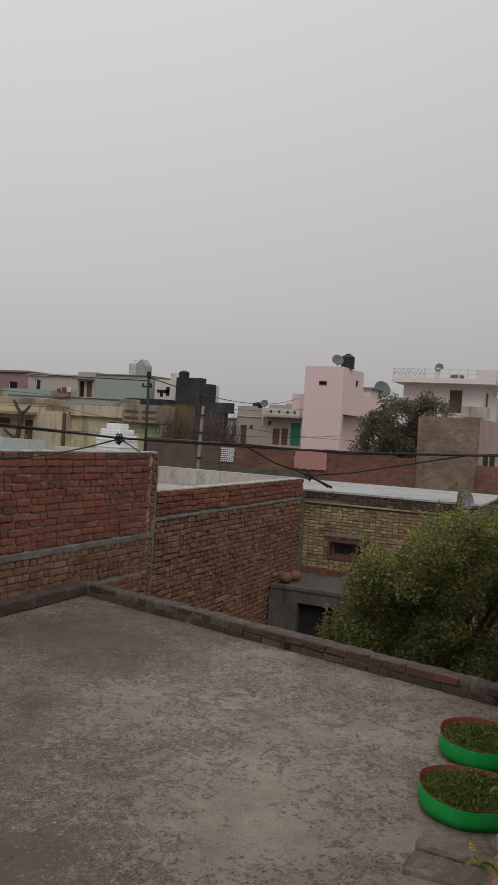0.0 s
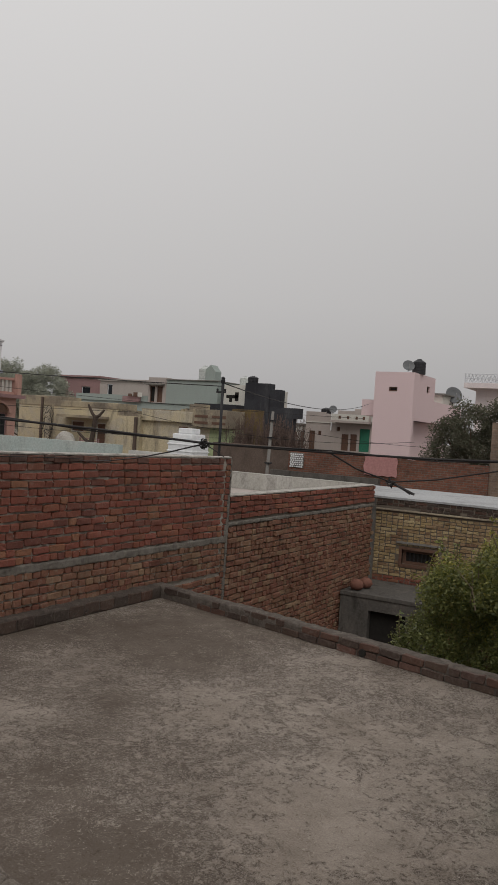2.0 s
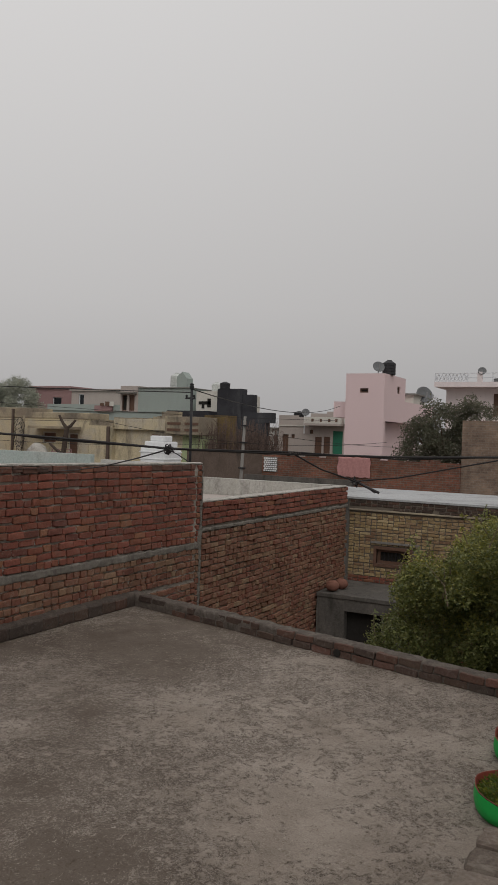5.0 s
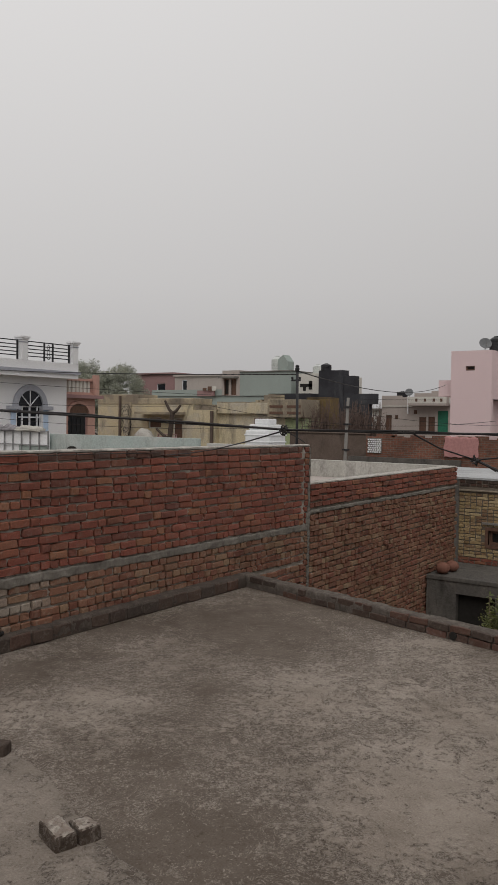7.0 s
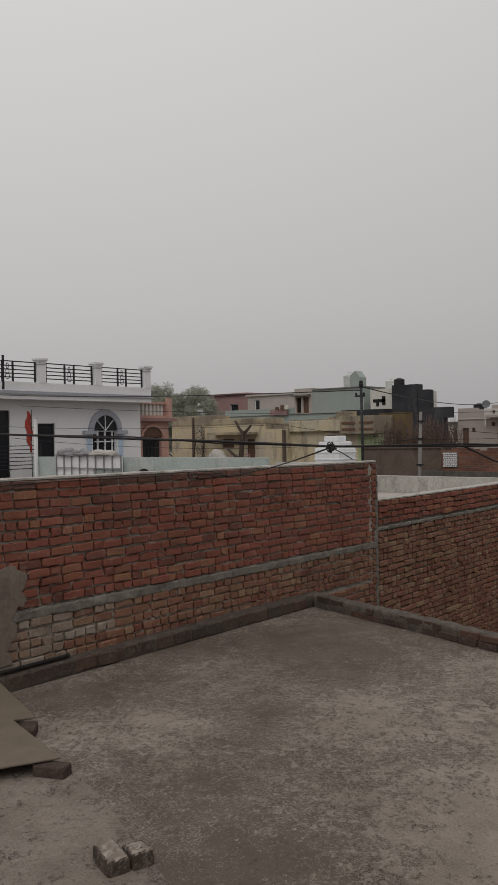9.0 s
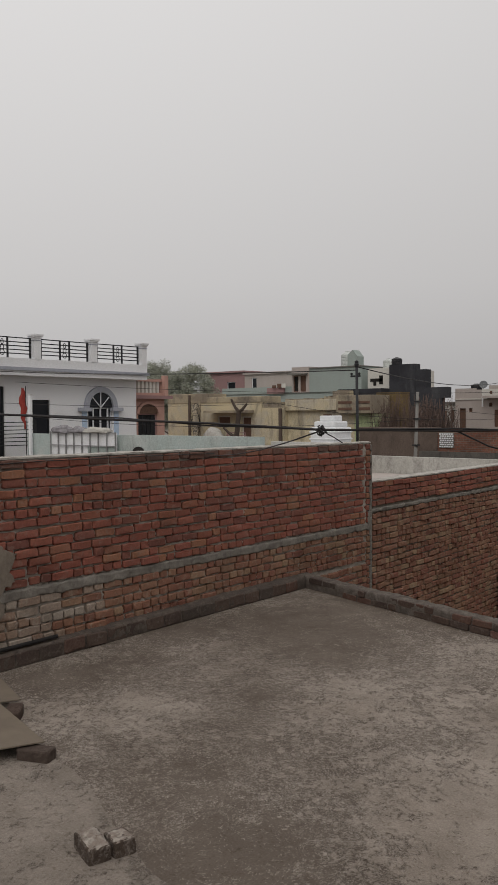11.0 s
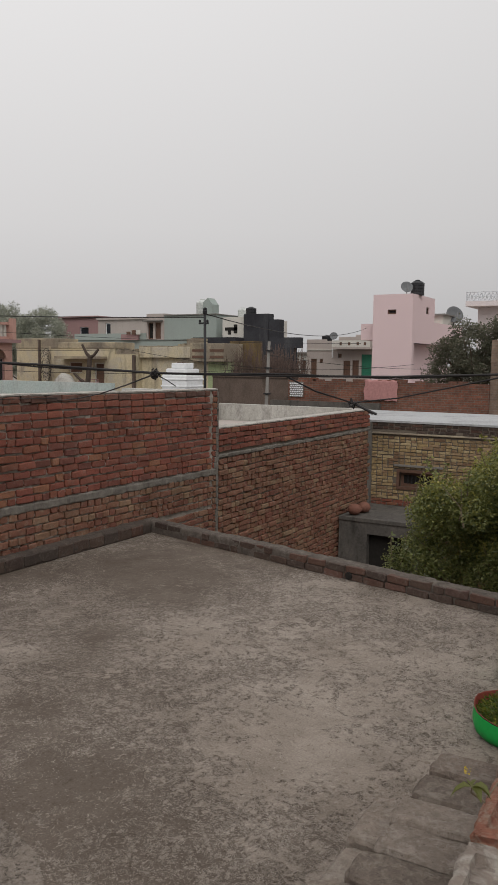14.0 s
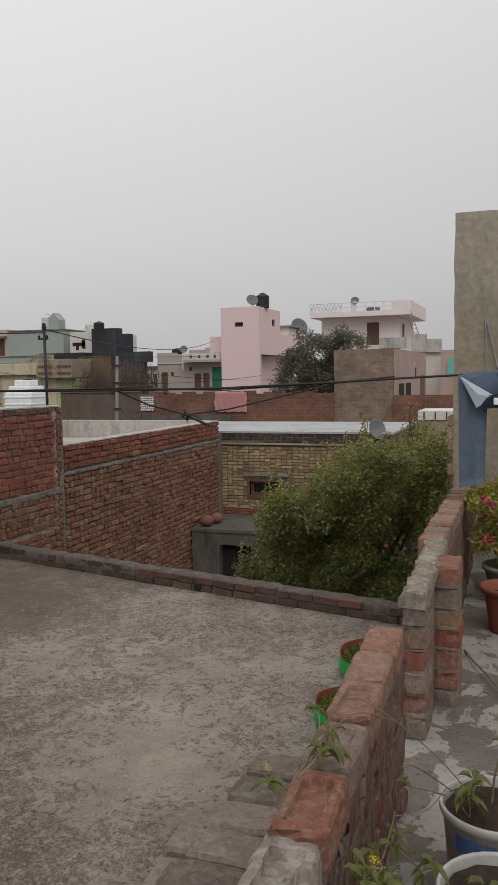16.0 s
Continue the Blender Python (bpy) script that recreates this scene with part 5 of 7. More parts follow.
for y1, y0 in zip(POSTS, POSTS[1:]):
    a, b = y0 + 0.2, y1 - 0.2
    for z in (4.42, 4.56, 4.70, 4.84, 5.0):
        house_part(bh, "rail", boxes((HX + 0.40, HX + 0.44, a, b, z - 0.018, z + 0.018)), "iron")
    for y in (a + 0.04, (a + b) / 2 - 0.22, (a + b) / 2 + 0.22, b - 0.04):
        house_part(bh, "baluster", boxes((HX + 0.39, HX + 0.45, y - 0.025, y + 0.025, 4.26, 5.02)), "iron")
    bm = bmesh.new()
    m_ = (a + b) / 2
    for k in range(3):
        tube(bm, [(HX + 0.42, m_ + (0.09 - 0.02 * k) * math.sin(q), 4.45 + 0.19 * k + 0.1 * math.cos(q)) for q in np.linspace(0, 6.0, 10)], 0.016, 4)
    house_part(bh, "ornament", bm, "iron", "small scrolled iron ornament")
rel(opening(bh, "door", "y", HX, *DOOR, fill="glass", frame="iron"), bh.location)
rel(opening(bh, "window", "y", HX, *WDW, fill="glass", frame="iron"), bh.location)
rel(opening(bh, "arched_window", "y", HX, *ARCH, fill="glass", frame="grill"), bh.location)
bm = bmesh.new()
n = 14
for rr0, rr1, d0, d1 in ((0.63, 0.86, 0.003, 0.11),):
    cy, cz = 21.53, 2.45
    prev = None
    for i in range(n + 1):
        a = math.pi * i / n
        q = [bm.verts.new((HX + d, cy + r * math.cos(a), cz + r * math.sin(a))) for d in (d0, d1) for r in (rr0, rr1)]
        if prev:
            for u, v in ((0, 1), (1, 3), (3, 2), (2, 0)):
                bm.faces.new((prev[u], prev[v], q[v], q[u]))
        prev = q
house_part(bh, "arch", bm, "grey_trim", "grey moulded arch")
for y in (20.70, 22.36):
    house_part(bh, "pilaster", boxes((HX + 0.003, HX + 0.05, y - 0.11, y + 0.11, 0.9, 2.3)), "blue_trim", "pale blue pilaster")
    house_part(bh, "capital", boxes((HX + 0.003, HX + 0.2, y - 0.32, y + 0.25, 2.3, 2.45)), "grey_trim")
bm = bmesh.new()
cy, cz, r = 21.53, 2.45, 0.625
fan = [bm.verts.new((HX + 0.02, cy + r * math.cos(math.pi * i / 16), cz + r * math.sin(math.pi * i / 16))) for i in range(17)]
bm.faces.new(fan)
house_part(bh, "fanlight", bm, "glass")
for i in (4, 8, 12):
    a = math.pi * i / 16
    bm = bmesh.new()
    tube(bm, [(HX + 0.04, cy, cz), (HX + 0.04, cy + r * math.cos(a), cz + r * math.sin(a))], 0.025, 4)
    house_part(bh, "glazing_bar", bm, "grill")
for y in (21.17, 21.55, 21.93):
    house_part(bh, "glazing_bar", boxes((HX - 0.06, HX + 0.0, y - 0.025, y + 0.025, 1.05, 2.5)), "grill")
for z in (1.5, 2.0):
    house_part(bh, "glazing_bar", boxes((HX - 0.055, HX + 0.005, 21.0, 22.1, z - 0.025, z + 0.025)), "grill")

pe = far_house("peach_house", (-27, 25, GROUND), "peach-coloured house with an arched porch")
bm = bmesh.new()
block(bm, -33, -26.6, 24.0, 25.75, GROUND, 2.85, east=[(24.15, 25.3, 0.6, 2.2)])
house_part(pe, "wall", bm, "peach")
house_part(pe, "roof", boxes((-33, -26.3, 23.75, 26.0, 2.85, 3.0)), "maroon")
house_part(pe, "parapet", boxes((-33, -26.5, 25.5, 25.9, 3.0, 3.75), (-26.75, -26.5, 23.8, 25.5, 3.0, 3.12), (-26.75, -26.5, 23.8, 25.5, 3.62, 3.72)), "peach")
for i in range(7):
    house_part(pe, "baluster", boxes((-26.68, -26.56, 23.9 + i * 0.23, 24.02 + i * 0.23, 3.12, 3.62)), "cream")
rel(opening(pe, "door", "y", -26.6, 24.15, 25.3, 0.6, 2.2, "glass", "maroon", 3), pe.location)

bm = bmesh.new()
fan = [bm.verts.new((-26.585, 24.72 + 0.575 * math.cos(math.pi * i / 14), 2.19 + 0.42 * math.sin(math.pi * i / 14))) for i in range(15)]
bm.faces.new(fan)
house_part(pe, "fanlight", bm, "wood", "dark arched fanlight")
bm = bmesh.new()
prev = None
for i in range(15):
    a = math.pi * i / 14
    q = [bm.verts.new((-26.6 + d, 24.72 + r_ * math.cos(a), 2.19 + r_ * 0.74 * math.sin(a))) for d in (0.003, 0.1) for r_ in (0.58, 0.72)]
    if prev:
        for u, v in ((0, 1), (1, 3), (3, 2), (2, 0)):
            bm.faces.new((prev[u], prev[v], q[v], q[u]))
    prev = q
house_part(pe, "arch", bm, "peach", "plastered arch over the door")
house_part(pe, "pillar", boxes((-26.52, -26.3, 25.5, 25.72, 3.002, 3.9)), "peach", "square parapet pillar")

# Yellow-washed low houses.
ya = far_house("ochre_house", (-28, 30, GROUND), "stained yellow-washed single-storey house with a weathered cement cap")
bm = bmesh.new()
OW = [(-27.2, -26.35, 1.5, 2.06), (-25.6, -25.0, 0.3, 2.03)]
block(bm, -30.7, -24.35, 30, 31.5, GROUND, 2.72, south=OW)
house_part(ya, "wall", bm, "old_yellow")
rel(opening(ya, "window", "x", 30, *OW[0], fill="wood", frame="cream"), ya.location)
rel(opening(ya, "door", "x", 30, *OW[1], fill="wood", frame="cream"), ya.location)
house_part(ya, "parapet", boxes((-30.72, -27.9, 29.97, 31.5, 2.70, 3.2), (-27.899, -24.33, 29.97, 31.5, 2.70, 3.0), bevel=0.03), "old_cap", "stained cement parapet")
house_part(ya, "shade", boxes((-27.5, -24.8, 29.3, 29.996, 2.2, 2.32)), "old_cap")
for x0, x1, z1 in ((-29.1, -29.0, 3.13), (-23.22, -23.08, 2.4)):
    house_part(ya, "buttress", boxes((x0, x1, 29.85, 29.968, GROUND, z1), bevel=0.02), "brown_wall", "blackened pillar")
house_part(ya, "side_wall", boxes((-24.348, -23.0, 30.02, 31.5, GROUND, 2.43)), "old_yellow")
rg = np.random.RandomState(14)
for i in range(14):
    x = -24.3 + i * 0.1
    house_part(ya, "rubble_cap", boxes((x, x + 0.1, 30.03, 31.4, 2.425, 2.47 + 0.25 * rg.rand())), "old_cap")
tg = thing("telephone_pole", (-28.0, 29.5, GROUND), "short grey pole wound with loops of old cable", "pole")
bm = bmesh.new()
tube(bm, [(0, 0, 0), (0.03, 0, 6.2)], [0.10, 0.08], 8)
part("shaft", bm, "old_cap", tg)
for i in range(7):
    bm = bmesh.new()
    a0 = rg.uniform(0, 6)
    tube(bm, [(0.35 * rg.uniform(0.5, 1.3) * math.cos(a), -0.22, 5.5 + 0.55 * rg.uniform(0.8, 1.2) * math.sin(a) - 0.1 * i) for a in np.linspace(a0, a0 + 5, 12)], 0.011, 5)
    part("loop", bm, "rubber", tg)
cvr = thing("covered_motorcycle", (-26.75, 29.2, 0.9), "white sheet draped over something low on the roof", "covered vehicle")
bm = bmesh.new()
bmesh.ops.create_icosphere(bm, subdivisions=3, radius=1)
for v in bm.verts:
    v.co = Vector((v.co.x * 0.62, v.co.y * 0.35, max(0, v.co.z) * 0.6)) * (1 + 0.12 * noise.noise(v.co * 2.5))
smooth(part("sheet", bm, "old_white", cvr))
house_part(ya, "terrace", boxes((-28.5, -24.3, 28.7, 29.29, GROUND, 0.899)), "old_cap")
rr = thing("red_railing", (-25, 28.9, 0.9), "low red-painted railing on the yellow house terrace", "railing")
for z in (0.12, 0.24, 0.36):
    part("bar", boxes((-0.62, 0.55, -0.02, 0.02, z - 0.02, z + 0.02)), "maroon", rr)
for x in (-0.6, 0.0, 0.52):
    part("post", boxes((x - 0.02, x + 0.02, 0.021, 0.06, 0, 0.38)), "maroon", rr)
yb = far_house("cream_yellow_house", (-20, 30, GROUND), "yellow house with a ragged stained cream parapet")
house_part(yb, "wall", boxes((-23.0, -19.32, 30.3, 32, GROUND, 2.3)), "old_yellow")
house_part(yb, "green_wall", boxes((-19.318, -18.3, 30.3, 32, GROUND, 2.12)), "pale_green", "pale green washed wall")
house_part(yb, "parapet", boxes((-23.0, -20.02, 30.1, 31.5, 2.28, 2.78), bevel=0.03), "old_yellow")
house_part(yb, "parapet", boxes((-20.018, -18.25, 29.9, 31.5, 2.13, 2.93), bevel=0.02), "old_cap", "stained end block")
for z in (2.28, 2.56):
    for a in (-19.9, -18.98):
        house_part(yb, "slot", boxes((a, a + 0.7, 29.88, 29.897, z, z + 0.11)), "wood")
for i in range(26):
    x = -23.0 + i * 0.115
    house_part(yb, "rubble_cap", boxes((x, x + 0.115, 30.12, 31.3, 2.77, 2.80 + (0.05 + 0.1 * (i > 18)) * rg.rand() + 0.25 * (i > 22))), "old_cap")
house_part(yb, "door", boxes((-20.95, -20.5, 30.24, 30.298, 1.4, 2.1)), "wood")
bwall = far_house("mud_wall_house", (-17, 31, GROUND), "brown mud-plastered wall with a taller ochre end")
house_part(bwall, "wall", boxes((-19.0, -17.75, 31.6, 32.4, GROUND, 3.06)), "mud")
house_part(bwall, "wall", boxes((-18.2, -14.63, 28.9, 29.2, GROUND, 1.5)), "brown_wall")
house_part(bwall, "cap", boxes((-18.2, -14.63, 28.85, 29.25, 1.5, 1.55), bevel=0.02), "brown_wall")

# Rows behind.
gr = far_house("green_house", (-31, 45, GROUND), "grey-green house with a beige stair head")
house_part(gr, "wall", boxes((-40.2, -28.3, 45, 55, GROUND, 3.6)), "green_paint")
house_part(gr, "roof_wall", boxes((-40.2, -33.72, 44.9, 45.1, 3.6, 4.05)), "green_paint")
house_part(gr, "upper_wall", boxes((-32.2, -28.05, 44.9, 54, 3.6, 5.2)), "green_paint")
bm = bmesh.new()
f0 = [bm.verts.new(p) for p in ((-29.15, 44.95, 5.262), (-28.4, 44.95, 5.262), (-28.4, 44.95, 5.86), (-28.75, 44.95, 6.3), (-29.15, 44.95, 6.0))]
f1 = [bm.verts.new(v.co + Vector((0, 0.8, 0))) for v in f0]
bm.faces.new(f0)
bm.faces.new(f1[::-1])
for i in range(5):
    bm.faces.new((f0[i], f1[i], f1[(i + 1) % 5], f0[(i + 1) % 5]))
house_part(gr, "gable", bm, "green_paint", "small grey-green gabled stair head")
house_part(gr, "roof_edge", boxes((-32.19, -28.0, 44.8, 54, 5.2, 5.26)), "slab")
bm = bmesh.new()
block(bm, -33.7, -32.21, 44.9, 54, 3.6, 5.35, south=[(-33.55, -33.15, 3.65, 4.75), (-32.95, -32.5, 3.65, 4.75)])
house_part(gr, "stair_head", bm, "beige")
rel(opening(gr, "door", "x", 44.9, -33.55, -33.15, 3.65, 4.75, "void"), gr.location)
rel(opening(gr, "door", "x", 44.9, -32.95, -32.5, 3.65, 4.75, "wood"), gr.location)
house_part(gr, "porch_shade", boxes((-33.75, -32.3, 44.45, 44.898, 4.82, 4.92)), "slab")
house_part(gr, "low_wall", boxes((-35.8, -34.3, 44.75, 44.895, 3.58, 3.98)), "maroon", "maroon-painted roof wall")
for x in (-35.2, -34.75, -34.35):
    house_part(gr, "washing", boxes((x, x + 0.33, 44.6, 44.63, 3.95, 4.15 + 0.1 * (x > -35))), "wood" if x < -34.5 else "cream")
bg = far_house("beige_block", (-38, 48, GROUND), "beige house block with a dark doorway")
bm = bmesh.new()
block(bm, -40.6, -34.3, 48, 56, GROUND, 5.32, south=[(-39.9, -39.4, 3.7, 4.95)])
house_part(bg, "wall", bm, "beige")
house_part(bg, "parapet", boxes((-40.7, -34.2, 47.85, 56.1, 5.2, 5.34)), "beige")
rel(opening(bg, "door", "x", 48, -39.9, -39.4, 3.7, 4.95, "glass", "grill"), bg.location)
mr = far_house("maroon_house", (-44, 50, GROUND), "dull maroon house block with a shaded window")
bm = bmesh.new()
block(bm, -46.5, -42.3, 50, 58, GROUND, 5.55, south=[(-44.2, -43.3, 3.9, 4.8)])
house_part(mr, "wall", bm, "maroon")
rel(opening(mr, "window", "x", 50, -44.2, -43.3, 3.9, 4.8, "glass", "grill"), mr.location)
house_part(mr, "roof_edge", boxes((-46.6, -42.2, 49.8, 58, 5.55, 5.68)), "maroon")
cr = far_house("cream_house", (-26.5, 44, GROUND), "cream house with a dark terrace rail")
house_part(cr, "wall", boxes((-27.15, -25.485, 44.2, 50, GROUND, 4.97)), "cream")
house_part(cr, "terrace_wall", boxes((-28.6, -25.49, 43, 44.1, GROUND, 3.66)), "sooty_black")
for a in ((-26.95, -26.05, 4.12, 4.32), (-26.72, -26.52, 3.87, 4.12), (-26.3, -26.05, 3.95, 4.5)):
    house_part(cr, "opening", boxes((a[0], a[1], 44.17, 44.197, a[2], a[3])), "void")
bl = far_house("black_house", (-23.5, 44, GROUND), "house with blackened weathered cement walls")
house_part(bl, "wall", boxes((-25.48, -23.72, 44, 44.7, GROUND, 5.12)), "sooty_black")
house_part(bl, "rear_wall", boxes((-23.718, -23.0, 44.05, 44.7, GROUND, 4.76)), "sooty_black")
house_part(bl, "wing", boxes((-22.998, -21.62, 44.06, 44.6, 3.02, 3.66)), "sooty_black")
house_part(bl, "wing_foot", boxes((-22.997, -22.0, 44.08, 44.55, GROUND, 3.02)), "sooty_black")
be = far_house("beige_house", (-21.5, 50, GROUND), "pale beige two-storey house with dark doors")
bm = bmesh.new()
BE = [(-23.64, -23.2, 1.0, 2.41), (-22.98, -22.74, 2.14, 2.42), (-21.24, -20.74, 1.2, 2.3), (-20.6, -20.14, 1.2, 2.33), (-21.62, -21.38, 2.5, 2.76), (-19.96, -19.25, 1.2, 2.72)]
block(bm, -23.95, -19.1, 50, 58, GROUND, 3.62, south=BE)
house_part(be, "wall", bm, "beige")
for o in BE[:5]:
    rel(opening(be, "door" if o[3] - o[2] > 0.5 else "window", "x", 50, *o, fill="wood"), be.location)
rel(opening(be, "shutter", "x", 50, *BE[5], fill="shutter", frame="shutter"), be.location)
house_part(be, "balcony", boxes((-21.72, -19.1, 49.2, 49.996, 3.05, 3.19)), "beige", "projecting balcony slab")
house_part(be, "balcony_wall", boxes((-21.72, -19.1, 49.2, 49.3, 3.192, 3.62), (-21.72, -21.6, 49.302, 49.99, 3.192, 3.62)), "cream")
for x in (-21.2, -20.6, -20.0, -19.5):
    house_part(be, "slot", boxes((x, x + 0.16, 49.19, 49.198, 3.3, 3.5)), "wood")
house_part(be, "pipe", boxes((-22.05, -21.98, 49.9, 49.99, 2.5, 3.7)), "tank_white", "white drain pipe")
house_part(be, "moulding", boxes((-23.97, -21.73, 49.93, 49.996, 2.98, 3.04)), "cream")

# Mint-washed terrace wall between the roofs.
mw = thing("mint_wall", (-15.5, 14, GROUND), "pale mint-washed terrace wall with peeling paint", "wall")
house_part(mw, "wall", boxes((-20.2, -11.42, 14, 14.15, GROUND, 1.62)), "mint")
bm = bmesh.new()
arc = [(-15.4 + 0.27 * math.cos(math.pi * i / 12), 1.06 + 0.27 * math.sin(math.pi * i / 12)) for i in range(13)]
f0, f1 = [bm.verts.new((x, 13.996, z)) for x, z in arc], [bm.verts.new((x, 13.97, z)) for x, z in arc]
bm.faces.new(f1)
for i in range(13):
    j = (i + 1) % 13
    bm.faces.new((f0[i], f0[j], f1[j], f1[i]))
house_part(mw, "drain_hole", bm, "void", "dark half-round drain hole")
house_part(mw, "wall", boxes((-11.6, -9.92, 14.6, 14.75, GROUND, 1.5)), "dirty_white")
house_part(mw, "floor", boxes((-20.2, -10.0, 14.16, 20, GROUND, 0.9)), "slab")

# Water tank.
bm = bmesh.new()
box(bm, -0.37, 0.37, -0.37, 0.37, 0, 0.9, bevel=0.05)
wt = thing("water_tank", (-11.3, 16.6, 0.9), "white ribbed plastic water tank on a roof", "water tank")
part("body", bm, "tank_white", wt)
for i in range(5):
    part("rib", boxes((-0.385, 0.385, -0.385, 0.385, 0.08 + i * 0.17, 0.12 + i * 0.17), bevel=0.015), "tank_white", wt)
part("lid", boxes((-0.30, 0.30, -0.30, 0.30, 0.9, 1.04), bevel=0.04), "tank_white", wt)
part("cap", boxes((-0.20, 0.20, -0.20, 0.20, 1.04, 1.18), bevel=0.03), "tank_white", wt)

# Poles.
bm = bmesh.new()
tube(bm, [(0, 0, 0), (0.01, 0, 1.1), (0.0, 0, 2.09)], 0.021, 8)
pole = thing("iron_pole", (-6.42, 10.05, 0.79), "thin dark iron pole behind the party wall", "pole")
smooth(part("shaft", bm, "iron", pole))
part("crossarm", boxes((-0.10, 0.06, -0.012, 0.012, 1.86, 1.885)), "iron", pole)
bm = bmesh.new()
rounded(bm, [(0.012, 0), (0.03, 0.01), (0.034, 0.05), (0.026, 0.06), (0.03, 0.085), (0.01, 0.1)], 10)
k_ = part("knob", bm, "iron", pole)
k_.location = (0, 0, 2.0)
for x in (-0.085, 0.045):
    bm = bmesh.new()
    rounded(bm, [(0.008, 0), (0.016, 0.006), (0.018, 0.03), (0.008, 0.04)], 8)
    k_ = part("insulator", bm, "iron", pole)
    k_.location = (x, 0, 1.886)
bm = bmesh.new()
tube(bm, [(0, 0, 0), (0.24, 0, 6.25)], [0.085, 0.05], 10)
cp = thing("concrete_pole", (-13.65, 25, GROUND), "slim grey concrete street pole", "pole")
smooth(part("shaft", bm, "slab", cp))
for z in (4.4, 5.3, 5.9):
    part("clamp", boxes((-0.1 + 0.04 * z, 0.1 + 0.04 * z, -0.09, 0.09, z, z + 0.05)), "iron", cp)

# ---- on the roof ----


def grow_bag(at, radius, height, seed):
    t = thing("grow_bag", at, "round bright green fabric grow bag with brown lining, full of seedlings", "grow bag", "grow bags on the roof")
    r = np.random.RandomState(seed)
    bm = bmesh.new()
    rounded(bm, [(radius * 0.9, 0), (radius * 0.99, 0.03), (radius * 1.03, height * 0.5), (radius, height)], 28)
    for v in bm.verts:
        a = math.atan2(v.co.y, v.co.x)
        k = 1 + 0.025 * math.sin(3 * a + seed) + 0.012 * math.sin(7 * a)
        v.co.x, v.co.y = v.co.x * k, v.co.y * k
        v.co.z += 0.012 * math.sin(2 * a + seed) * (v.co.z > 0.05)
    bmesh.ops.delete(bm, geom=[f for f in bm.faces if len(f.verts) > 4 and f.calc_center_median().z > 0.05], context="FACES")
    smooth(part("bag", bm, "bag", t))
    bm = bmesh.new()
    rings = []
    for z, k in ((height + 0.006, 1.008), (height + 0.006, 0.985), (height * 0.45, 0.975)):
        rings.append([bm.verts.new(((radius * k) * (1 + 0.025 * math.sin(3 * a + seed) + 0.012 * math.sin(7 * a)) * math.cos(a), (radius * k) * (1 + 0.025 * math.sin(3 * a + seed) + 0.012 * math.sin(7 * a)) * math.sin(a), z + 0.012 * math.sin(2 * a + seed))) for a in (2 * math.pi * i / 28 for i in range(28))])
    for a_, b_ in zip(rings, rings[1:]):
        for i in range(28):
            bm.faces.new((a_[i], a_[(i + 1) % 28], b_[(i + 1) % 28], b_[i]))
    smooth(part("lining", bm, "bag_in", t, "brown inner lining"))
    bm = bmesh.new()
    rounded(bm, [(radius * 0.97, height * 0.5), (radius * 0.5, height * 0.56), (0.01, height * 0.58)], 24)
    part("soil", bm, "soil", t)
    n = 6500
    a, q = r.uniform(0, 2 * math.pi, n), radius * 0.88 * np.sqrt(r.uniform(0, 1, n))
    c = np.stack([q * np.cos(a), q * np.sin(a), height * 0.55 + r.uniform(0, 0.06, n)], 1)
    me = leaf_mesh(c, 0.024, seed, 0.9, 0.45)
    me.materials.append(M["leaf_light"])
    o = new("planting", me)
    o.parent = t
    tagged(o, kind="stuff")
    return t


grow_bag((-0.83, 4.82, 0), 0.305, 0.135, 1)
grow_bag((-0.86, 5.70, 0), 0.32, 0.145, 2)

# Broken bricks lying on the roof, one smeared with mortar.
LBX, LBY = -3.235, 2.612
for k, (dx, dy, w, l_, lab) in enumerate(((0, 0, 0.208, 0.116, "sooty broken brick capped with pale mortar on the roof"), (0.080, 0.104, 0.135, 0.112, "sooty weathered broken brick half on the roof"))):
    o = frog_brick("sooty_brick", (LBX + dx, LBY + dy, 0.006), -18 + 3 * k, length=l_, width=w, height=0.078, frog=False, seed=120 + k, owner=roof_floor, rough=0.005)
    o.parent = None
    o.name = "broken_brick"
    tagged(o, lab, "brick", "broken bricks")
    bm = bmesh.new()
    bmesh.ops.create_grid(bm, x_segments=26, y_segments=18, size=0.5)
    for v in bm.verts:
        rim = max(abs(v.co.x), abs(v.co.y)) * 2
        p = Vector((v.co.x * (w - 0.012), v.co.y * (l_ - 0.012), 3.0 * k))
        g = noise.noise(p * 22) + 0.6 * noise.noise(p * 60)
        swell = max(0.0, 1 - rim ** 6)
        v.co = Vector((p.x + 0.006 * noise.noise(p * 40), p.y + 0.006 * noise.noise(p * 45 + Vector((4, 0, 0))), 0.073 + (0.015 + 0.010 * g) * swell * (1 - 0.45 * k)))
    part("mortar_cap", bm, "caked", o, "pale gritty dried mortar")

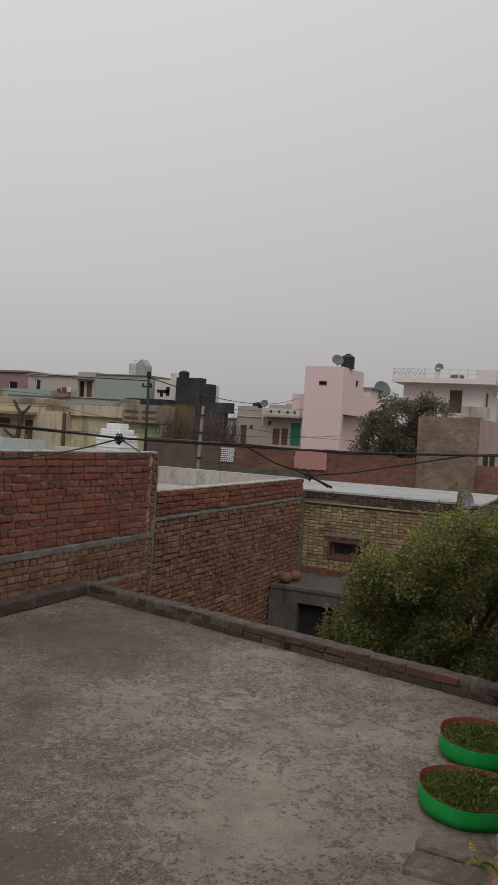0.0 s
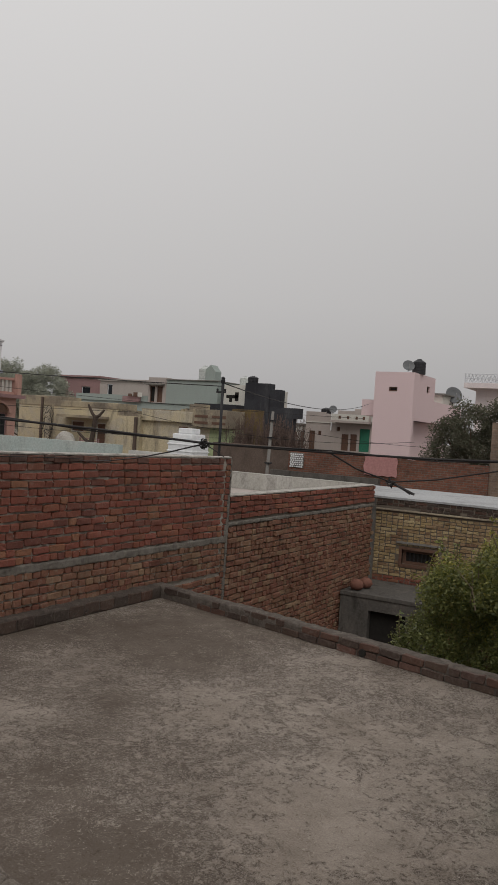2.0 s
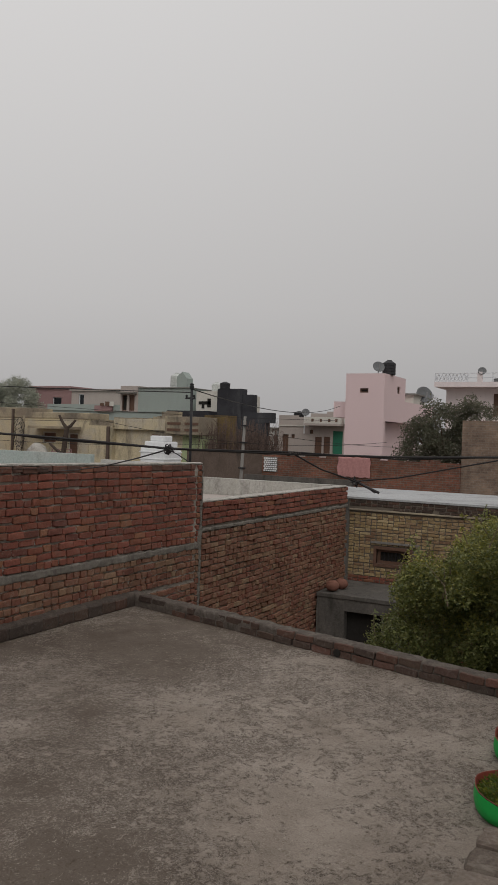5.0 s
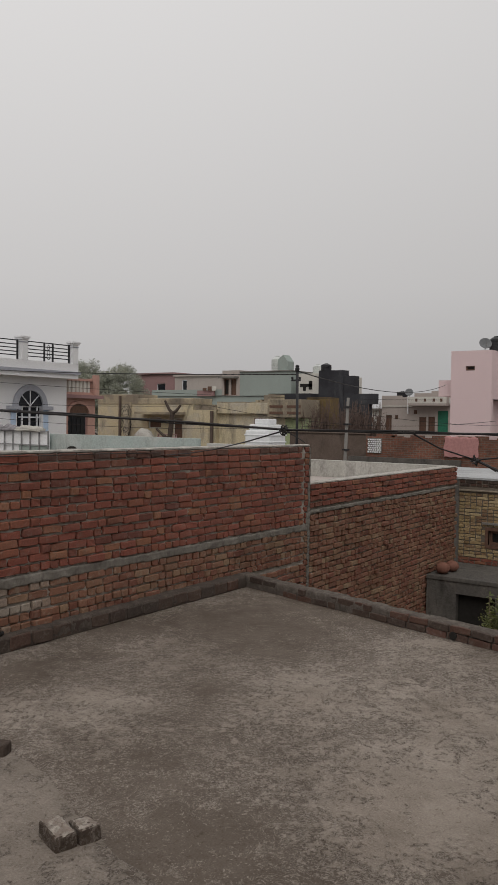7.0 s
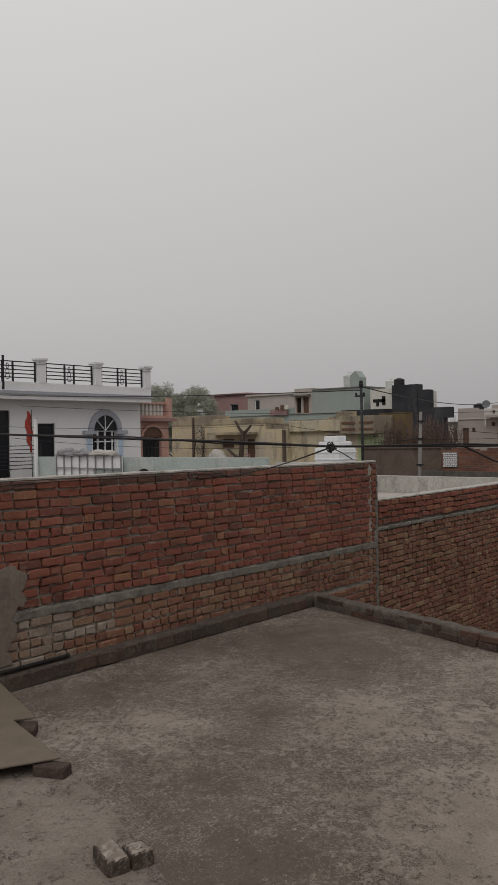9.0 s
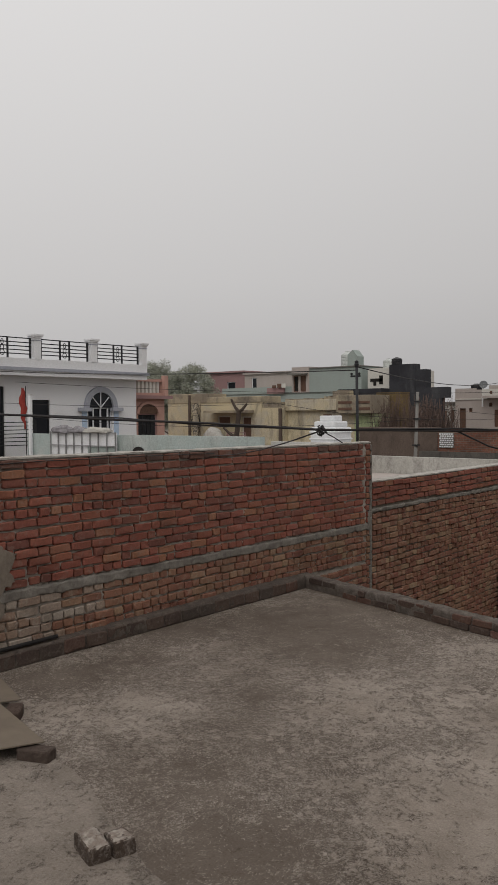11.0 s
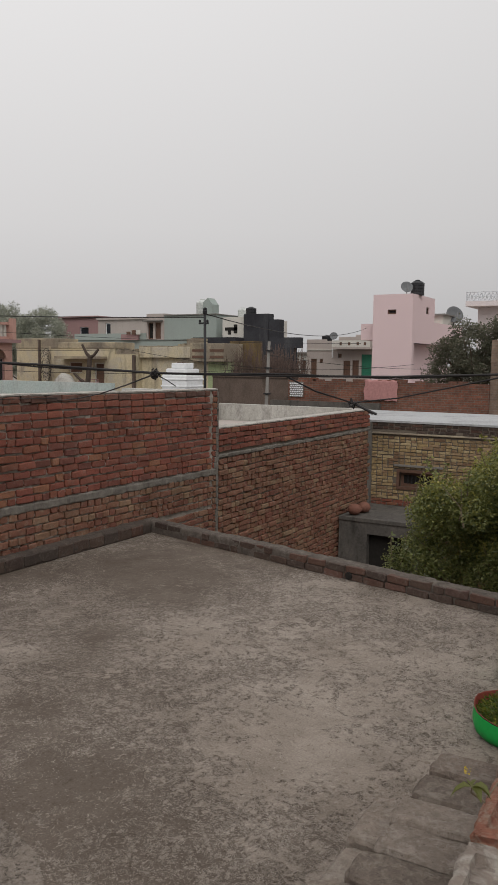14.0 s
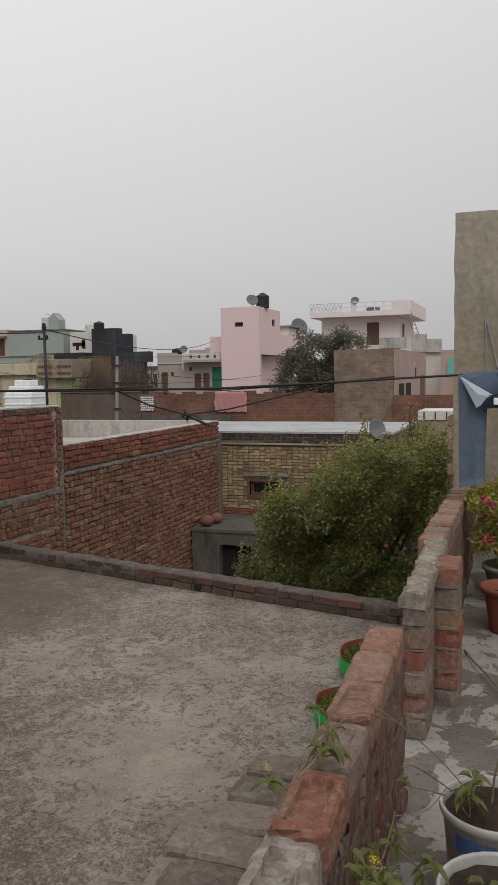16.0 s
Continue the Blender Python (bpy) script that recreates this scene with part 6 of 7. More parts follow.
# Sheets of packing board weighed on bricks.
bm = bmesh.new()
pts = [(-6.02, 3.78), (-5.13, 3.50), (-5.2, 3.36), (-4.36, 3.15), (-4.95, 1.9), (-6.6 + 0.75, 2.2)]
bd = [(x, y, 0.098 + 0.012 * math.sin(3 * x + 2 * y)) for x, y in pts]
up = [bm.verts.new((x, y, z)) for x, y, z in bd]
dn = [bm.verts.new((x, y, z - 0.008)) for x, y, z in bd]
bm.faces.new(up[::-1])
bm.faces.new(dn)
for i in range(6):
    j = (i + 1) % 6
    bm.faces.new((up[i], up[j], dn[j], dn[i]))
tagged(part("board", bm, "board"), "flat brown packing board sheet lying on bricks", "board")
for k, (x, y, tn) in enumerate(((-4.36, 3.085, 113), (-5.05, 3.38, 45), (-5.4, 2.6, 10), (-4.9, 2.25, 40))):
    o = frog_brick("dark", (x, y, 0.0), tn, frog=False, seed=140 + k, owner=roof_floor)
    o.parent = None
    o.name = "loose_brick"
    tagged(o, "dusty grey-brown brick propping up the board", "brick", "bricks under the board")
# Paler newer screed near the board.
bm = bmesh.new()
edge = [(-5.9, -1.0), (-1.6, -1.0), (-1.75, 1.6), (-2.1, 2.3), (-2.4, 2.55), (-2.7, 2.66), (-2.9, 2.68), (-3.09, 2.76), (-3.3, 2.83), (-3.55, 2.94), (-3.8, 3.05), (-4.06, 3.13), (-4.3, 3.16), (-5.9, 3.2)]
vs = [bm.verts.new((x, y, 0.006)) for x, y in edge]
bm.faces.new(vs)
lo = [bm.verts.new((x, y, 0.0)) for x, y in edge]
for i in range(len(edge)):
    j = (i + 1) % len(edge)
    bm.faces.new((lo[i], lo[j], vs[j], vs[i]))
part("screed_patch", bm, "patch", roof_floor, "paler patch of newer screed")

# ---- cables ----


def sag_line(a, b, drop, n=16):
    a, b = Vector(a), Vector(b)
    return [a.lerp(b, i / n) - Vector((0, 0, drop * 4 * (i / n) * (1 - i / n))) for i in range(n + 1)]


def cable(name, pts, radius, label, wob=0.0, seed=0):
    r = np.random.RandomState(seed)
    pts = [Vector(p) + Vector((0, 0, r.normal(0, wob))) for p in pts]
    bm = bmesh.new()
    tube(bm, pts, radius, 6)
    return tagged(smooth(part(name, bm, "rubber")), label, "cable", "cables over the roofs")


main_pts = [(-8.0, 1.2, 2.35), (-6.2, 2.05, 2.23), (-4.61, 2.9, 2.145), (-3.7, 3.23, 2.10), (-3.21, 3.42, 2.08), (-2.67, 3.75, 2.04), (-2.1, 4.2, 2.03), (-1.6, 4.6, 2.03), (-0.96, 4.78, 2.055), (-0.66, 4.9, 2.07), (-0.31, 5.0, 2.085), (0.9, 5.3, 2.16)]
cable_main = cable("power_cable", main_pts, 0.0075, "thick black cable strung across the roof")
cable("power_cable", [(x + 0.01 * math.sin(5 * i), y, z + 0.014 * math.sin(2.1 * i)) for i, (x, y, z) in enumerate(main_pts[2:10])], 0.0045, "thin black cable twisted along the thicker one")
cable("power_cable", [(-2.67, 3.75, 2.035), (-3.2, 4.17, 1.955), (-3.9, 4.75, 1.865), (-4.7, 5.42, 1.785), (-5.5, 6.1, 1.72), (WALL_X + 0.03, 6.62, 1.68)], 0.0045, "thin black cable drooping from a cable knot to the brick wall")
cable_drop = cable("drop_cable", [(-2.1, 4.2, 2.03), (-2.03, 4.45, 1.94), (-1.9, 4.7, 1.868), (-1.65, 4.8, 1.90), (-1.3, 4.85, 1.98), (-0.96, 4.78, 2.055)], 0.005, "thin black cable drooping below the main one to a knotted splice")


def knot(owner, at, size, seed):
    """A tangle of cable loops round a splice."""
    r = np.random.RandomState(seed)
    bm = bmesh.new()
    bmesh.ops.create_icosphere(bm, subdivisions=2, radius=size * 0.4)
    for v in bm.verts:
        v.co = v.co * (1 + 0.5 * noise.noise(v.co * 60 + Vector((seed, 0, 0))))
    t = part("splice", bm, "rubber" if seed == 1 else "steel", owner, "knotted splice")
    t.location = at
    for i in range(5):
        bm = bmesh.new()
        a, b = Vector(r.normal(0, 1, 3)).normalized(), Vector(r.normal(0, 1, 3)).normalized()
        tube(bm, [size * r.uniform(0.6, 1.1) * (math.cos(q) * a + 0.7 * math.sin(q) * b) for q in np.linspace(0, 5.6, 12)], 0.004, 5)
        part("loop", bm, "rubber", t)
    bm = bmesh.new()
    tube(bm, [(0, 0, 0), (0.06, 0.02, -0.03), (0.12, 0.03, -0.065)], 0.003, 5)
    part("tail", bm, "rubber", t)
    return t


knot(cable_main, (-2.67, 3.75, 2.035), 0.035, 1)
knot(cable_drop, (-1.90, 4.70, 1.865), 0.032, 4)
bm = bmesh.new()
tube(bm, [(-1.88, 4.7, 1.86), (-1.81, 4.7, 1.83), (-1.745, 4.7, 1.805)], 0.0085, 6)
part("cut_end", bm, "rubber", cable_drop, "thick stub of cut cable")
for i, (a, b, d) in enumerate((((-30, 14, 4.3), (-6.42, 10.05, 2.75), 0.25), ((-26.0, 17.5, 3.4), (-12.0, 30, 2.9), 0.2), ((-26.0, 15, 2.7), (-17.2, 22, 2.5), 0.15), ((-25.8, 17, 2.2), (-13.6, 24.9, 1.9), 0.35), ((-17.2, 22, 2.5), (-9.5, 29, 2.1), 0.4), ((-13.6, 25, 2.4), (-9, 36, 2.0), 0.25), ((-6.42, 10.05, 2.8), (-11, 28, 3.4), 0.3))):
    cable("street_wire", sag_line(a, b, d), 0.008, "thin dark street wire between poles")
cable("wall_wire", [(WALL_X + 0.02, 2.0, 1.725), (WALL_X + 0.022, 3.8, 1.722), (WALL_X + 0.025, 4.4, 1.732), (WALL_X + 0.025, 5.0, 1.732), (WALL_X + 0.025, 5.7, 1.722), (WALL_X + 0.03, 6.62, 1.705)], 0.0045, "thin black wire along the top of the brick wall", 0.004, 3)


# ---- roof-top things on far houses ----
def dish(name, at, radius, face, label):
    t = thing(name, at, label, "satellite dish", "satellite dishes")
    bm = bmesh.new()
    rounded(bm, [(0.01, 0.0), (radius * 0.5, radius * 0.06), (radius * 0.85, radius * 0.2), (radius, radius * 0.3), (radius * 0.98, radius * 0.33), (radius * 0.8, radius * 0.22), (0.012, radius * 0.04)], 28)
    d = smooth(part("reflector", bm, "dish", t))
    d.matrix_local = Matrix.Translation((0, 0, radius * 1.15)) @ Vector(face).to_track_quat("Z", "Y").to_matrix().to_4x4()
    bm = bmesh.new()
    f = Vector(face).normalized()
    tube(bm, [Vector((0, 0, radius * 0.2)), Vector((0, 0, radius * 0.4)) + f * radius * 0.9, Vector((0, 0, radius * 1.1)) + f * radius * 1.0], radius * 0.04, 5)
    part("feed_arm", bm, "steel", t)
    bm = bmesh.new()
    tube(bm, [(0, 0, 0), (0, 0, radius * 1.1)], radius * 0.06, 6)
    part("mast", bm, "iron", t)
    return t


dish("satellite_dish", (-13.0, 38.2, 5.45), 0.30, (0.5, -0.8, 0.5), "round grey satellite dish on the pink house roof")
dish("satellite_dish", (-12.55, 45.0, 4.25), 0.5, (0.6, -0.7, 0.35), "round grey satellite dish behind the pink house")
dish("satellite_dish", (-11.95, 57.95, 7.0), 0.30, (0.2, -0.9, 0.4), "grey satellite dish on the white house roof")
dish("satellite_dish", (-2.80, 15.93, 0.76), 0.21, (0.75, -0.6, 0.3), "grey satellite dish on the white-painted roof edge")
dish("satellite_dish", (-22.15, 50.4, 3.62), 0.27, (0.3, -0.9, 0.4), "grey satellite dish on the beige house roof")


def round_tank(at, r, h, mat, label):
    t = thing("roof_tank", at, label, "water tank", "roof tanks")
    prof = [(r * 0.97, 0)]
    for i in range(4):
        z = h * 0.8 * i / 4
        prof += [(r, z + 0.02), (r, z + h * 0.17), (r * 0.96, z + h * 0.185)]
    prof += [(r * 0.95, h * 0.8), (r * 0.55, h * 0.93), (r * 0.35, h * 0.94)]
    bm = bmesh.new()
    rounded(bm, prof, 24)
    part("body", bm, mat, t)
    bm = bmesh.new()
    rounded(bm, [(r * 0.36, h * 0.935), (r * 0.36, h), (0.01, h * 1.01)], 16)
    part("lid", bm, mat, t)
    return t


round_tank((-12.58, 38.6, 5.45), 0.33, 0.74, "tank_black", "black ribbed plastic water tank on the pink house")
round_tank((-29.85, 46, 5.2), 0.42, 1.12, "tank_grey", "pale grey plastic water tank on the green house")
round_tank((-26.4, 45.5, 4.97), 0.34, 0.66, "tank_grey", "pale plastic water tank on the cream house")
round_tank((-25.15, 44.36, 5.12), 0.33, 0.46, "tank_black", "squat black plastic water tank on the black house")
round_tank((-10.9, 59.4, 6.6), 0.5, 0.42, "dish", "low grey water tank on the white house")
round_tank((-22.8, 50.8, 3.62), 0.38, 0.42, "tank_black", "low black water tank on the beige house")
# Bits on the beige and cream roofs.
hp = house_part
hp(be, "parapet", boxes((-23.95, -22.5, 50, 50.12, 3.62, 3.72), (-21.6, -19.1, 50, 50.12, 3.62, 3.88)), "beige")
hp(be, "roof_room", boxes((-20.5, -19.6, 52, 56, 3.63, 4.45)), "dirty_white")
hp(be, "roof_step", boxes((-21.3, -20.51, 52.2, 55, 3.63, 4.1)), "beige")
hp(be, "side_wing", boxes((-25.3, -23.96, 50.5, 56, GROUND, 2.75)), "dirty_white")
hp(be, "wing_roof", boxes((-25.4, -23.96, 50.3, 56.1, 2.752, 2.86)), "slab")
for o in ((-25.0, -24.8, 1.9, 2.25), (-24.5, -24.25, 1.5, 2.3)):
    hp(be, "wing_opening", boxes((o[0], o[1], 50.47, 50.498, o[2], o[3])), "wood")
hp(be, "lattice", boxes((-19.05, -17.6, 49.6, 49.8, 3.2, 3.9)), "dirty_white")
# Far right: a patchy block behind the brick house, with a leaning ladder.
fr = far_house("patchy_house", (-5, 48, GROUND), "grey patchy house block beside the white house")
hp(fr, "wall", boxes((-6.6, -4.83, 48, 54, GROUND, 3.35)), "cream")
hp(fr, "roof_wall", boxes((-6.5, -5.65, 47.8, 47.98, 3.3, 4.35), (-5.648, -4.8, 47.8, 47.98, 3.3, 4.05)), "old_white")
tl = far_house("teal_house", (-2, 44, GROUND), "cream house with a teal-painted panel")
hp(tl, "wall", boxes((-4.45, -1.5, 44, 50, GROUND, 3.3)), "dusty_pink")
hp(tl, "panel", boxes((-4.1, -3.4, 43.93, 43.996, 2.0, 2.85)), "teal")
lad = thing("ladder", (-7.75, 58.2, 4.75), "leaning wooden ladder against the white house roof", "ladder")
for x in (0, 0.32):
    bm = bmesh.new()
    tube(bm, [(x, 0.2, 0), (x - 0.55, -0.4, 1.75)], 0.03, 5)
    part("rail", bm, "dusty_wood", lad)
for i in range(6):
    bm = bmesh.new()
    z = 0.2 + i * 0.28
    tube(bm, [(-0.314 * z, 0.2 - 0.343 * z, z), (0.32 - 0.314 * z, 0.2 - 0.343 * z, z)], 0.022, 5)
    part("rung", bm, "dusty_wood", lad)

# White crate-like roof block behind the tree.
wb = thing("roof_block", (-1.9, 18, GROUND), "small white roof block with upright slots", "roof block")
hp(wb, "body", boxes((-2.2, -1.2, 18, 19.2, GROUND, 1.07)), "old_cap")
hp(wb, "rim", boxes((-2.24, -1.18, 17.97, 19.22, 1.07, 1.28), bevel=0.015), "cream")
for i in range(4):
    hp(wb, "slot", boxes((-2.12 + i * 0.24, -2.09 + i * 0.24, 17.955, 17.969, 1.09, 1.26)), "wood")

# Pink cloth over the boundary wall.
bm = bmesh.new()
nx, nz = 14, 10
g = [[bm.verts.new((-11.35 + 1.3 * i / nx + 0.02 * math.sin(k), 28.86 - 0.03 * (1 + math.sin(2.4 * i + 0.5 * k)), 0.74 + 0.75 * k / nz + 0.02 * math.sin(1.7 * i))) for i in range(nx + 1)] for k in range(nz + 1)]
top = [bm.verts.new((v.co.x, 29.14, v.co.z + 0.01)) for v in g[-1]]
for r_, q_ in zip(g + [g[-1]], g[1:] + [top]):
    if r_ is q_:
        continue
    for i in range(nx):
        bm.faces.new((r_[i], r_[i + 1], q_[i + 1], q_[i]))
tagged(smooth(part("cloth", bm, "pink_cloth")), "faded pink cloth hung over the brick wall", "cloth")

# ---- on the mint wall and near the white house ----
rk = thing("rack", (-17.5, 13.8, 0.9), "pale metal rack panel standing against the mint wall", "rack")
hp(rk, "panel", boxes((-18.9, -16.15, 13.90, 13.93, 1.05, 1.66)), "white")
hp(rk, "insert", boxes((-17.3, -16.2, 13.885, 13.899, 1.05, 1.3)), "green_paint", "grey-green insert")
for i in range(9):
    x = -18.9 + i * 2.75 / 8
    hp(rk, "upright", boxes((x - 0.013, x + 0.013, 13.85, 13.88, 1.0, 1.69)), "steel")
for z in (1.05, 1.32, 1.67):
    hp(rk, "bar", boxes((-18.92, -16.13, 13.845, 13.875, z - 0.012, z + 0.012)), "steel")
hp(rk, "foot", boxes((-18.9, -18.8, 13.84, 13.9, 0.9, 1.0), (-16.25, -16.15, 13.84, 13.9, 0.9, 1.0)), "iron")
hp(mw, "floor", boxes((-20.2, -13.0, 13.0, 13.995, GROUND, 0.9)), "slab")
for x0, w, h, mat, lab in ((-18.45, 0.42, 0.16, "grey_cloth", "rumpled grey striped cloth lying over the rack"), (-17.75, 0.36, 0.13, "grey_cloth", "rumpled grey striped cloth lying over the rack"), (-16.95, 0.62, 0.11, "old_white", "crumpled off-white sheet lying over the rack")):
    bm = bmesh.new()
    bmesh.ops.create_icosphere(bm, subdivisions=4, radius=1)
    for v in bm.verts:
        k = 1 + 0.30 * noise.noise(v.co * 2.2 + Vector((x0, 0, 0))) + 0.12 * noise.noise(v.co * 6)
        v.co = Vector((v.co.x * w * k, v.co.y * 0.16 * k, max(-0.25, v.co.z) * h * k))
    o = smooth(part("rumpled_cloth", bm, mat))
    o.location = (x0, 13.93, 1.70)
    tagged(o, lab, "cloth", "cloths on the rack")
pl = thing("gate_pillar", (-19.9, 13.9, 0.9), "slim whitewashed gate pillar at the end of the mint wall", "pillar")
hp(pl, "shaft", boxes((-19.94, -19.86, 13.86, 13.94, 0.9, 2.72), bevel=0.008), "white")
hp(pl, "cap", boxes((-19.95, -19.85, 13.85, 13.95, 2.722, 2.76), bevel=0.008), "dirty_white")
fl = thing("flag", (-20.2, 13.9, 0.9), "furled red cloth flag on a thin pole", "flag")
bm = bmesh.new()
tube(bm, [(0.02, 0.05, 0), (0.02, 0.05, 2.1)], 0.014, 6)
part("pole", bm, "iron", fl)
bm = bmesh.new()
prev = None
for i in range(9):
    z = 2.05 - i * 0.15
    w = 0.02 + 0.085 * math.sin(math.pi * min(1, (i + 0.3) / 7.5)) ** 0.8
    k_ = 0.03 * math.sin(1.9 * i)
    q = [bm.verts.new((-0.06 + 0.01 * i + 0.57 * (dx * w + k_) - 0.5 * dy, 0.82 * (dx * w + k_) + dy, z)) for dx, dy in ((-1.0, 0), (0, -0.05), (0.8, 0.0), (0, 0.04))]
    if prev:
        for k in range(4):
            bm.faces.new((prev[k], prev[(k + 1) % 4], q[(k + 1) % 4], q[k]))
    prev = q
part("cloth", bm, "red_flag", fl)
pt = thing("pollarded_tree", (-17.35, 20.0, 0.9), "bare pollarded tree trunk with cut limbs", "tree")
bm = bmesh.new()
tube(bm, [(0, 0, -4.3), (0.02, 0, 0.3), (0.16, 0, 1.35)], [0.12, 0.085, 0.075], 8)
part("trunk", bm, "old_bark", pt)
for a in (((0.15, 0, 1.32), (0.0, 0, 1.45), (-0.17, 0, 1.72)), ((0.15, 0, 1.32), (0.3, 0, 1.38), (0.42, 0.1, 1.58)), ((-0.05, 0, 0.5), (-0.25, 0, 0.6), (-0.53, 0, 0.8))):
    bm = bmesh.new()
    tube(bm, a, [0.06, 0.05, 0.038], 7)
    part("limb", bm, "old_bark", pt)
cv = thing("canopy", (-24.8, 15.0, 3.9), "curved brown sheet canopy over the house terrace", "canopy")
bm = bmesh.new()
prev = None
for i in range(10):
    a = math.radians(95 - 9.5 * i)
    q = [bm.verts.new((x - (-24.8), (13.55 + 2.2 * math.cos(a)) - 15.0, (4.75 + 1.1 * math.sin(a)) - 3.9)) for x in (-27.5, -24.7)]
    q += [bm.verts.new(v.co * 1.0 - Vector((0, 0, 0.06))) for v in q[::-1]]
    if prev:
        for k in range(4):
            bm.faces.new((prev[k], prev[(k + 1) % 4], q[(k + 1) % 4], q[k]))
    prev = q
part("sheet", bm, "canopy", cv)
for x in (-2.6, 0.0):
    part("post", boxes((x - 0.03, x + 0.03, 1.0, 1.06, 0.0, 1.2)), "iron", cv)
for i in range(7):
    hp(bh, "porch_bar", boxes((HX + 0.62, HX + 0.66, 9.5, 17.9, 1.05 + i * 0.14, 1.08 + i * 0.14)), "iron")
for y in (17.9, 16.0, 14.0):
    hp(bh, "porch_post", boxes((HX + 0.6, HX + 0.68, y - 0.04, y + 0.04, 0.9, 2.0)), "iron")

# ---- more trees ----
t2 = thing("mango_tree", (-8.3, 33.5, GROUND), "dark-leaved tree between the pink house and the brick house", "tree")
c2 = [(x + 8.3, y - 33.5, z - GROUND, r) for x, y, z, r in clumps_in(90, (-8.45, 33.5, 2.25), (1.55, 1.2, 1.6), 0.38, 81) + clumps_in(20, (-7.2, 33.3, 3.3), (1.0, 0.7, 0.65), 0.28, 82) + clumps_in(12, (-9.5, 33.3, 1.6), (1.0, 0.7, 0.8), 0.4, 85)]
trunk_and_limbs(t2, (0, 0, 0), (0, 0, 5.0), 0.16, c2[:14], 83)
crown(t2, c2, 30000, 0.10, "leaf_dark", 84)
t3 = thing("neem_tree", (-46, 46, GROUND), "green tree behind the white house, distance haze in its leaf colour", "tree")
c3 = [(x + 46, y - 46, z - GROUND, r) for x, y, z, r in clumps_in(260, (-47.2, 46, 3.5), (5.6, 1.6, 2.7), 0.6, 91)]
trunk_and_limbs(t3, (0, 0, 0), (0, 0, 6.5), 0.2, c3[:12], 92)
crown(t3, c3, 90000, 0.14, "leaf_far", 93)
for k, (x, y) in enumerate(((-18.0, 30.6), (-17.3, 30.3), (-16.7, 30.7), (-16.1, 30.2), (-15.5, 30.5), (-14.9, 30.3))):
    bt = thing("bare_shrub", (x, y, GROUND), "leafless brown shrub behind the mud wall", "shrub", "bare shrubs")
    r = np.random.RandomState(100 + k)
    for i in range(44):
        bm = bmesh.new()
        e = Vector((r.normal(0, 0.35), r.normal(0, 0.3), r.uniform(5.0, 6.5 - 0.05 * k)))
        m_ = e * 0.75 + Vector((r.normal(0, 0.12), 0, 0))
        tube(bm, [(0, 0, 0), m_, e], [0.03, 0.02, 0.007], 4)
        for j in range(7):
            s_ = m_.lerp(e, r.uniform(0, 0.8))
            tube(bm, [s_, s_ + Vector((r.normal(0, 0.16), r.normal(0, 0.1), r.uniform(0.1, 0.4)))], [0.01, 0.005], 3)
        part("branch", bm, "bare_twig", bt)

# ---- on the terrace ----


def pot(name, at, prof, mat, label, soil_z, rim=None):
    t = thing(name, at, label, "plant pot", "plant pots")
    bm = bmesh.new()
    rounded(bm, prof, 32)
    bmesh.ops.delete(bm, geom=[f for f in bm.faces if len(f.verts) > 4 and f.calc_center_median().z > 0.02], context="FACES")
    smooth(part("pot", bm, mat, t))
    bm = bmesh.new()
    r = [p[0] for p in prof if p[1] <= soil_z][-1] * 0.97
    rounded(bm, [(r, soil_z - 0.012), (r * 0.6, soil_z + 0.006), (0.005, soil_z + 0.01)], 24)
    for v in bm.verts:
        v.co.z += 0.012 * noise.noise(v.co * 30)
    part("soil", bm, "soil", t)
    return t


red_pot = [(0.085, 0), (0.092, 0.02), (0.118, 0.2), (0.122, 0.208), (0.138, 0.214), (0.145, 0.232), (0.142, 0.246), (0.128, 0.244), (0.12, 0.2)]
pot("flower_pot", (-0.02, 4.55, TZ), red_pot, "terracotta", "reddish plastic flower pot with a broad rim, on the terrace", 0.2)
old_pot = [(0.10, 0), (0.13, 0.12), (0.15, 0.2), (0.165, 0.21), (0.165, 0.235), (0.15, 0.235), (0.14, 0.18)]
bp = pot("bougainvillea_pot", (-0.015, 5.08, TZ), old_pot, "cement", "mossy grey cement pot with a flowering bougainvillea", 0.18)
r = np.random.RandomState(131)
for i in range(10):
    bm = bmesh.new()
    e = Vector((r.normal(0.03, 0.14), r.normal(0, 0.14), r.uniform(0.35, 0.72)))
    tube(bm, [(0, 0, 0.18), e * 0.6 + Vector((0, 0, 0.08)), e], [0.008, 0.006, 0.003], 5)
    part("stem", bm, "twig", bp)
cb = clumps_in(18, (0.0, 0.0, 0.50), (0.25, 0.17, 0.24), 0.085, 132)
crown(bp, cb, 2200, 0.042, "leaf_bougain", 133, "leaves")
cm = [(-0.14, -0.1, 0.62, 0.03), (-0.12, -0.12, 0.40, 0.035), (0.0, -0.16, 0.30, 0.03), (0.16, -0.1, 0.45, 0.03), (-0.13, -0.05, 0.55, 0.025)]
tagged(crown(bp, cm, 110, 0.03, "magenta", 134, "bracts"), "magenta bracts", kind="stuff")
pot("flower_pot", (0.28, 5.3, TZ), red_pot, "terracotta", "reddish plastic flower pot beside the tower", 0.2)
pot("flower_pot", (0.36, 4.62, TZ), old_pot, "cement", "grey cement flower pot on the terrace", 0.18)

bucket = [(0.102, 0), (0.108, 0.02), (0.129, 0.262), (0.136, 0.268), (0.140, 0.278), (0.140, 0.288), (0.137, 0.293), (0.132, 0.292), (0.130, 0.286), (0.127, 0.24)]


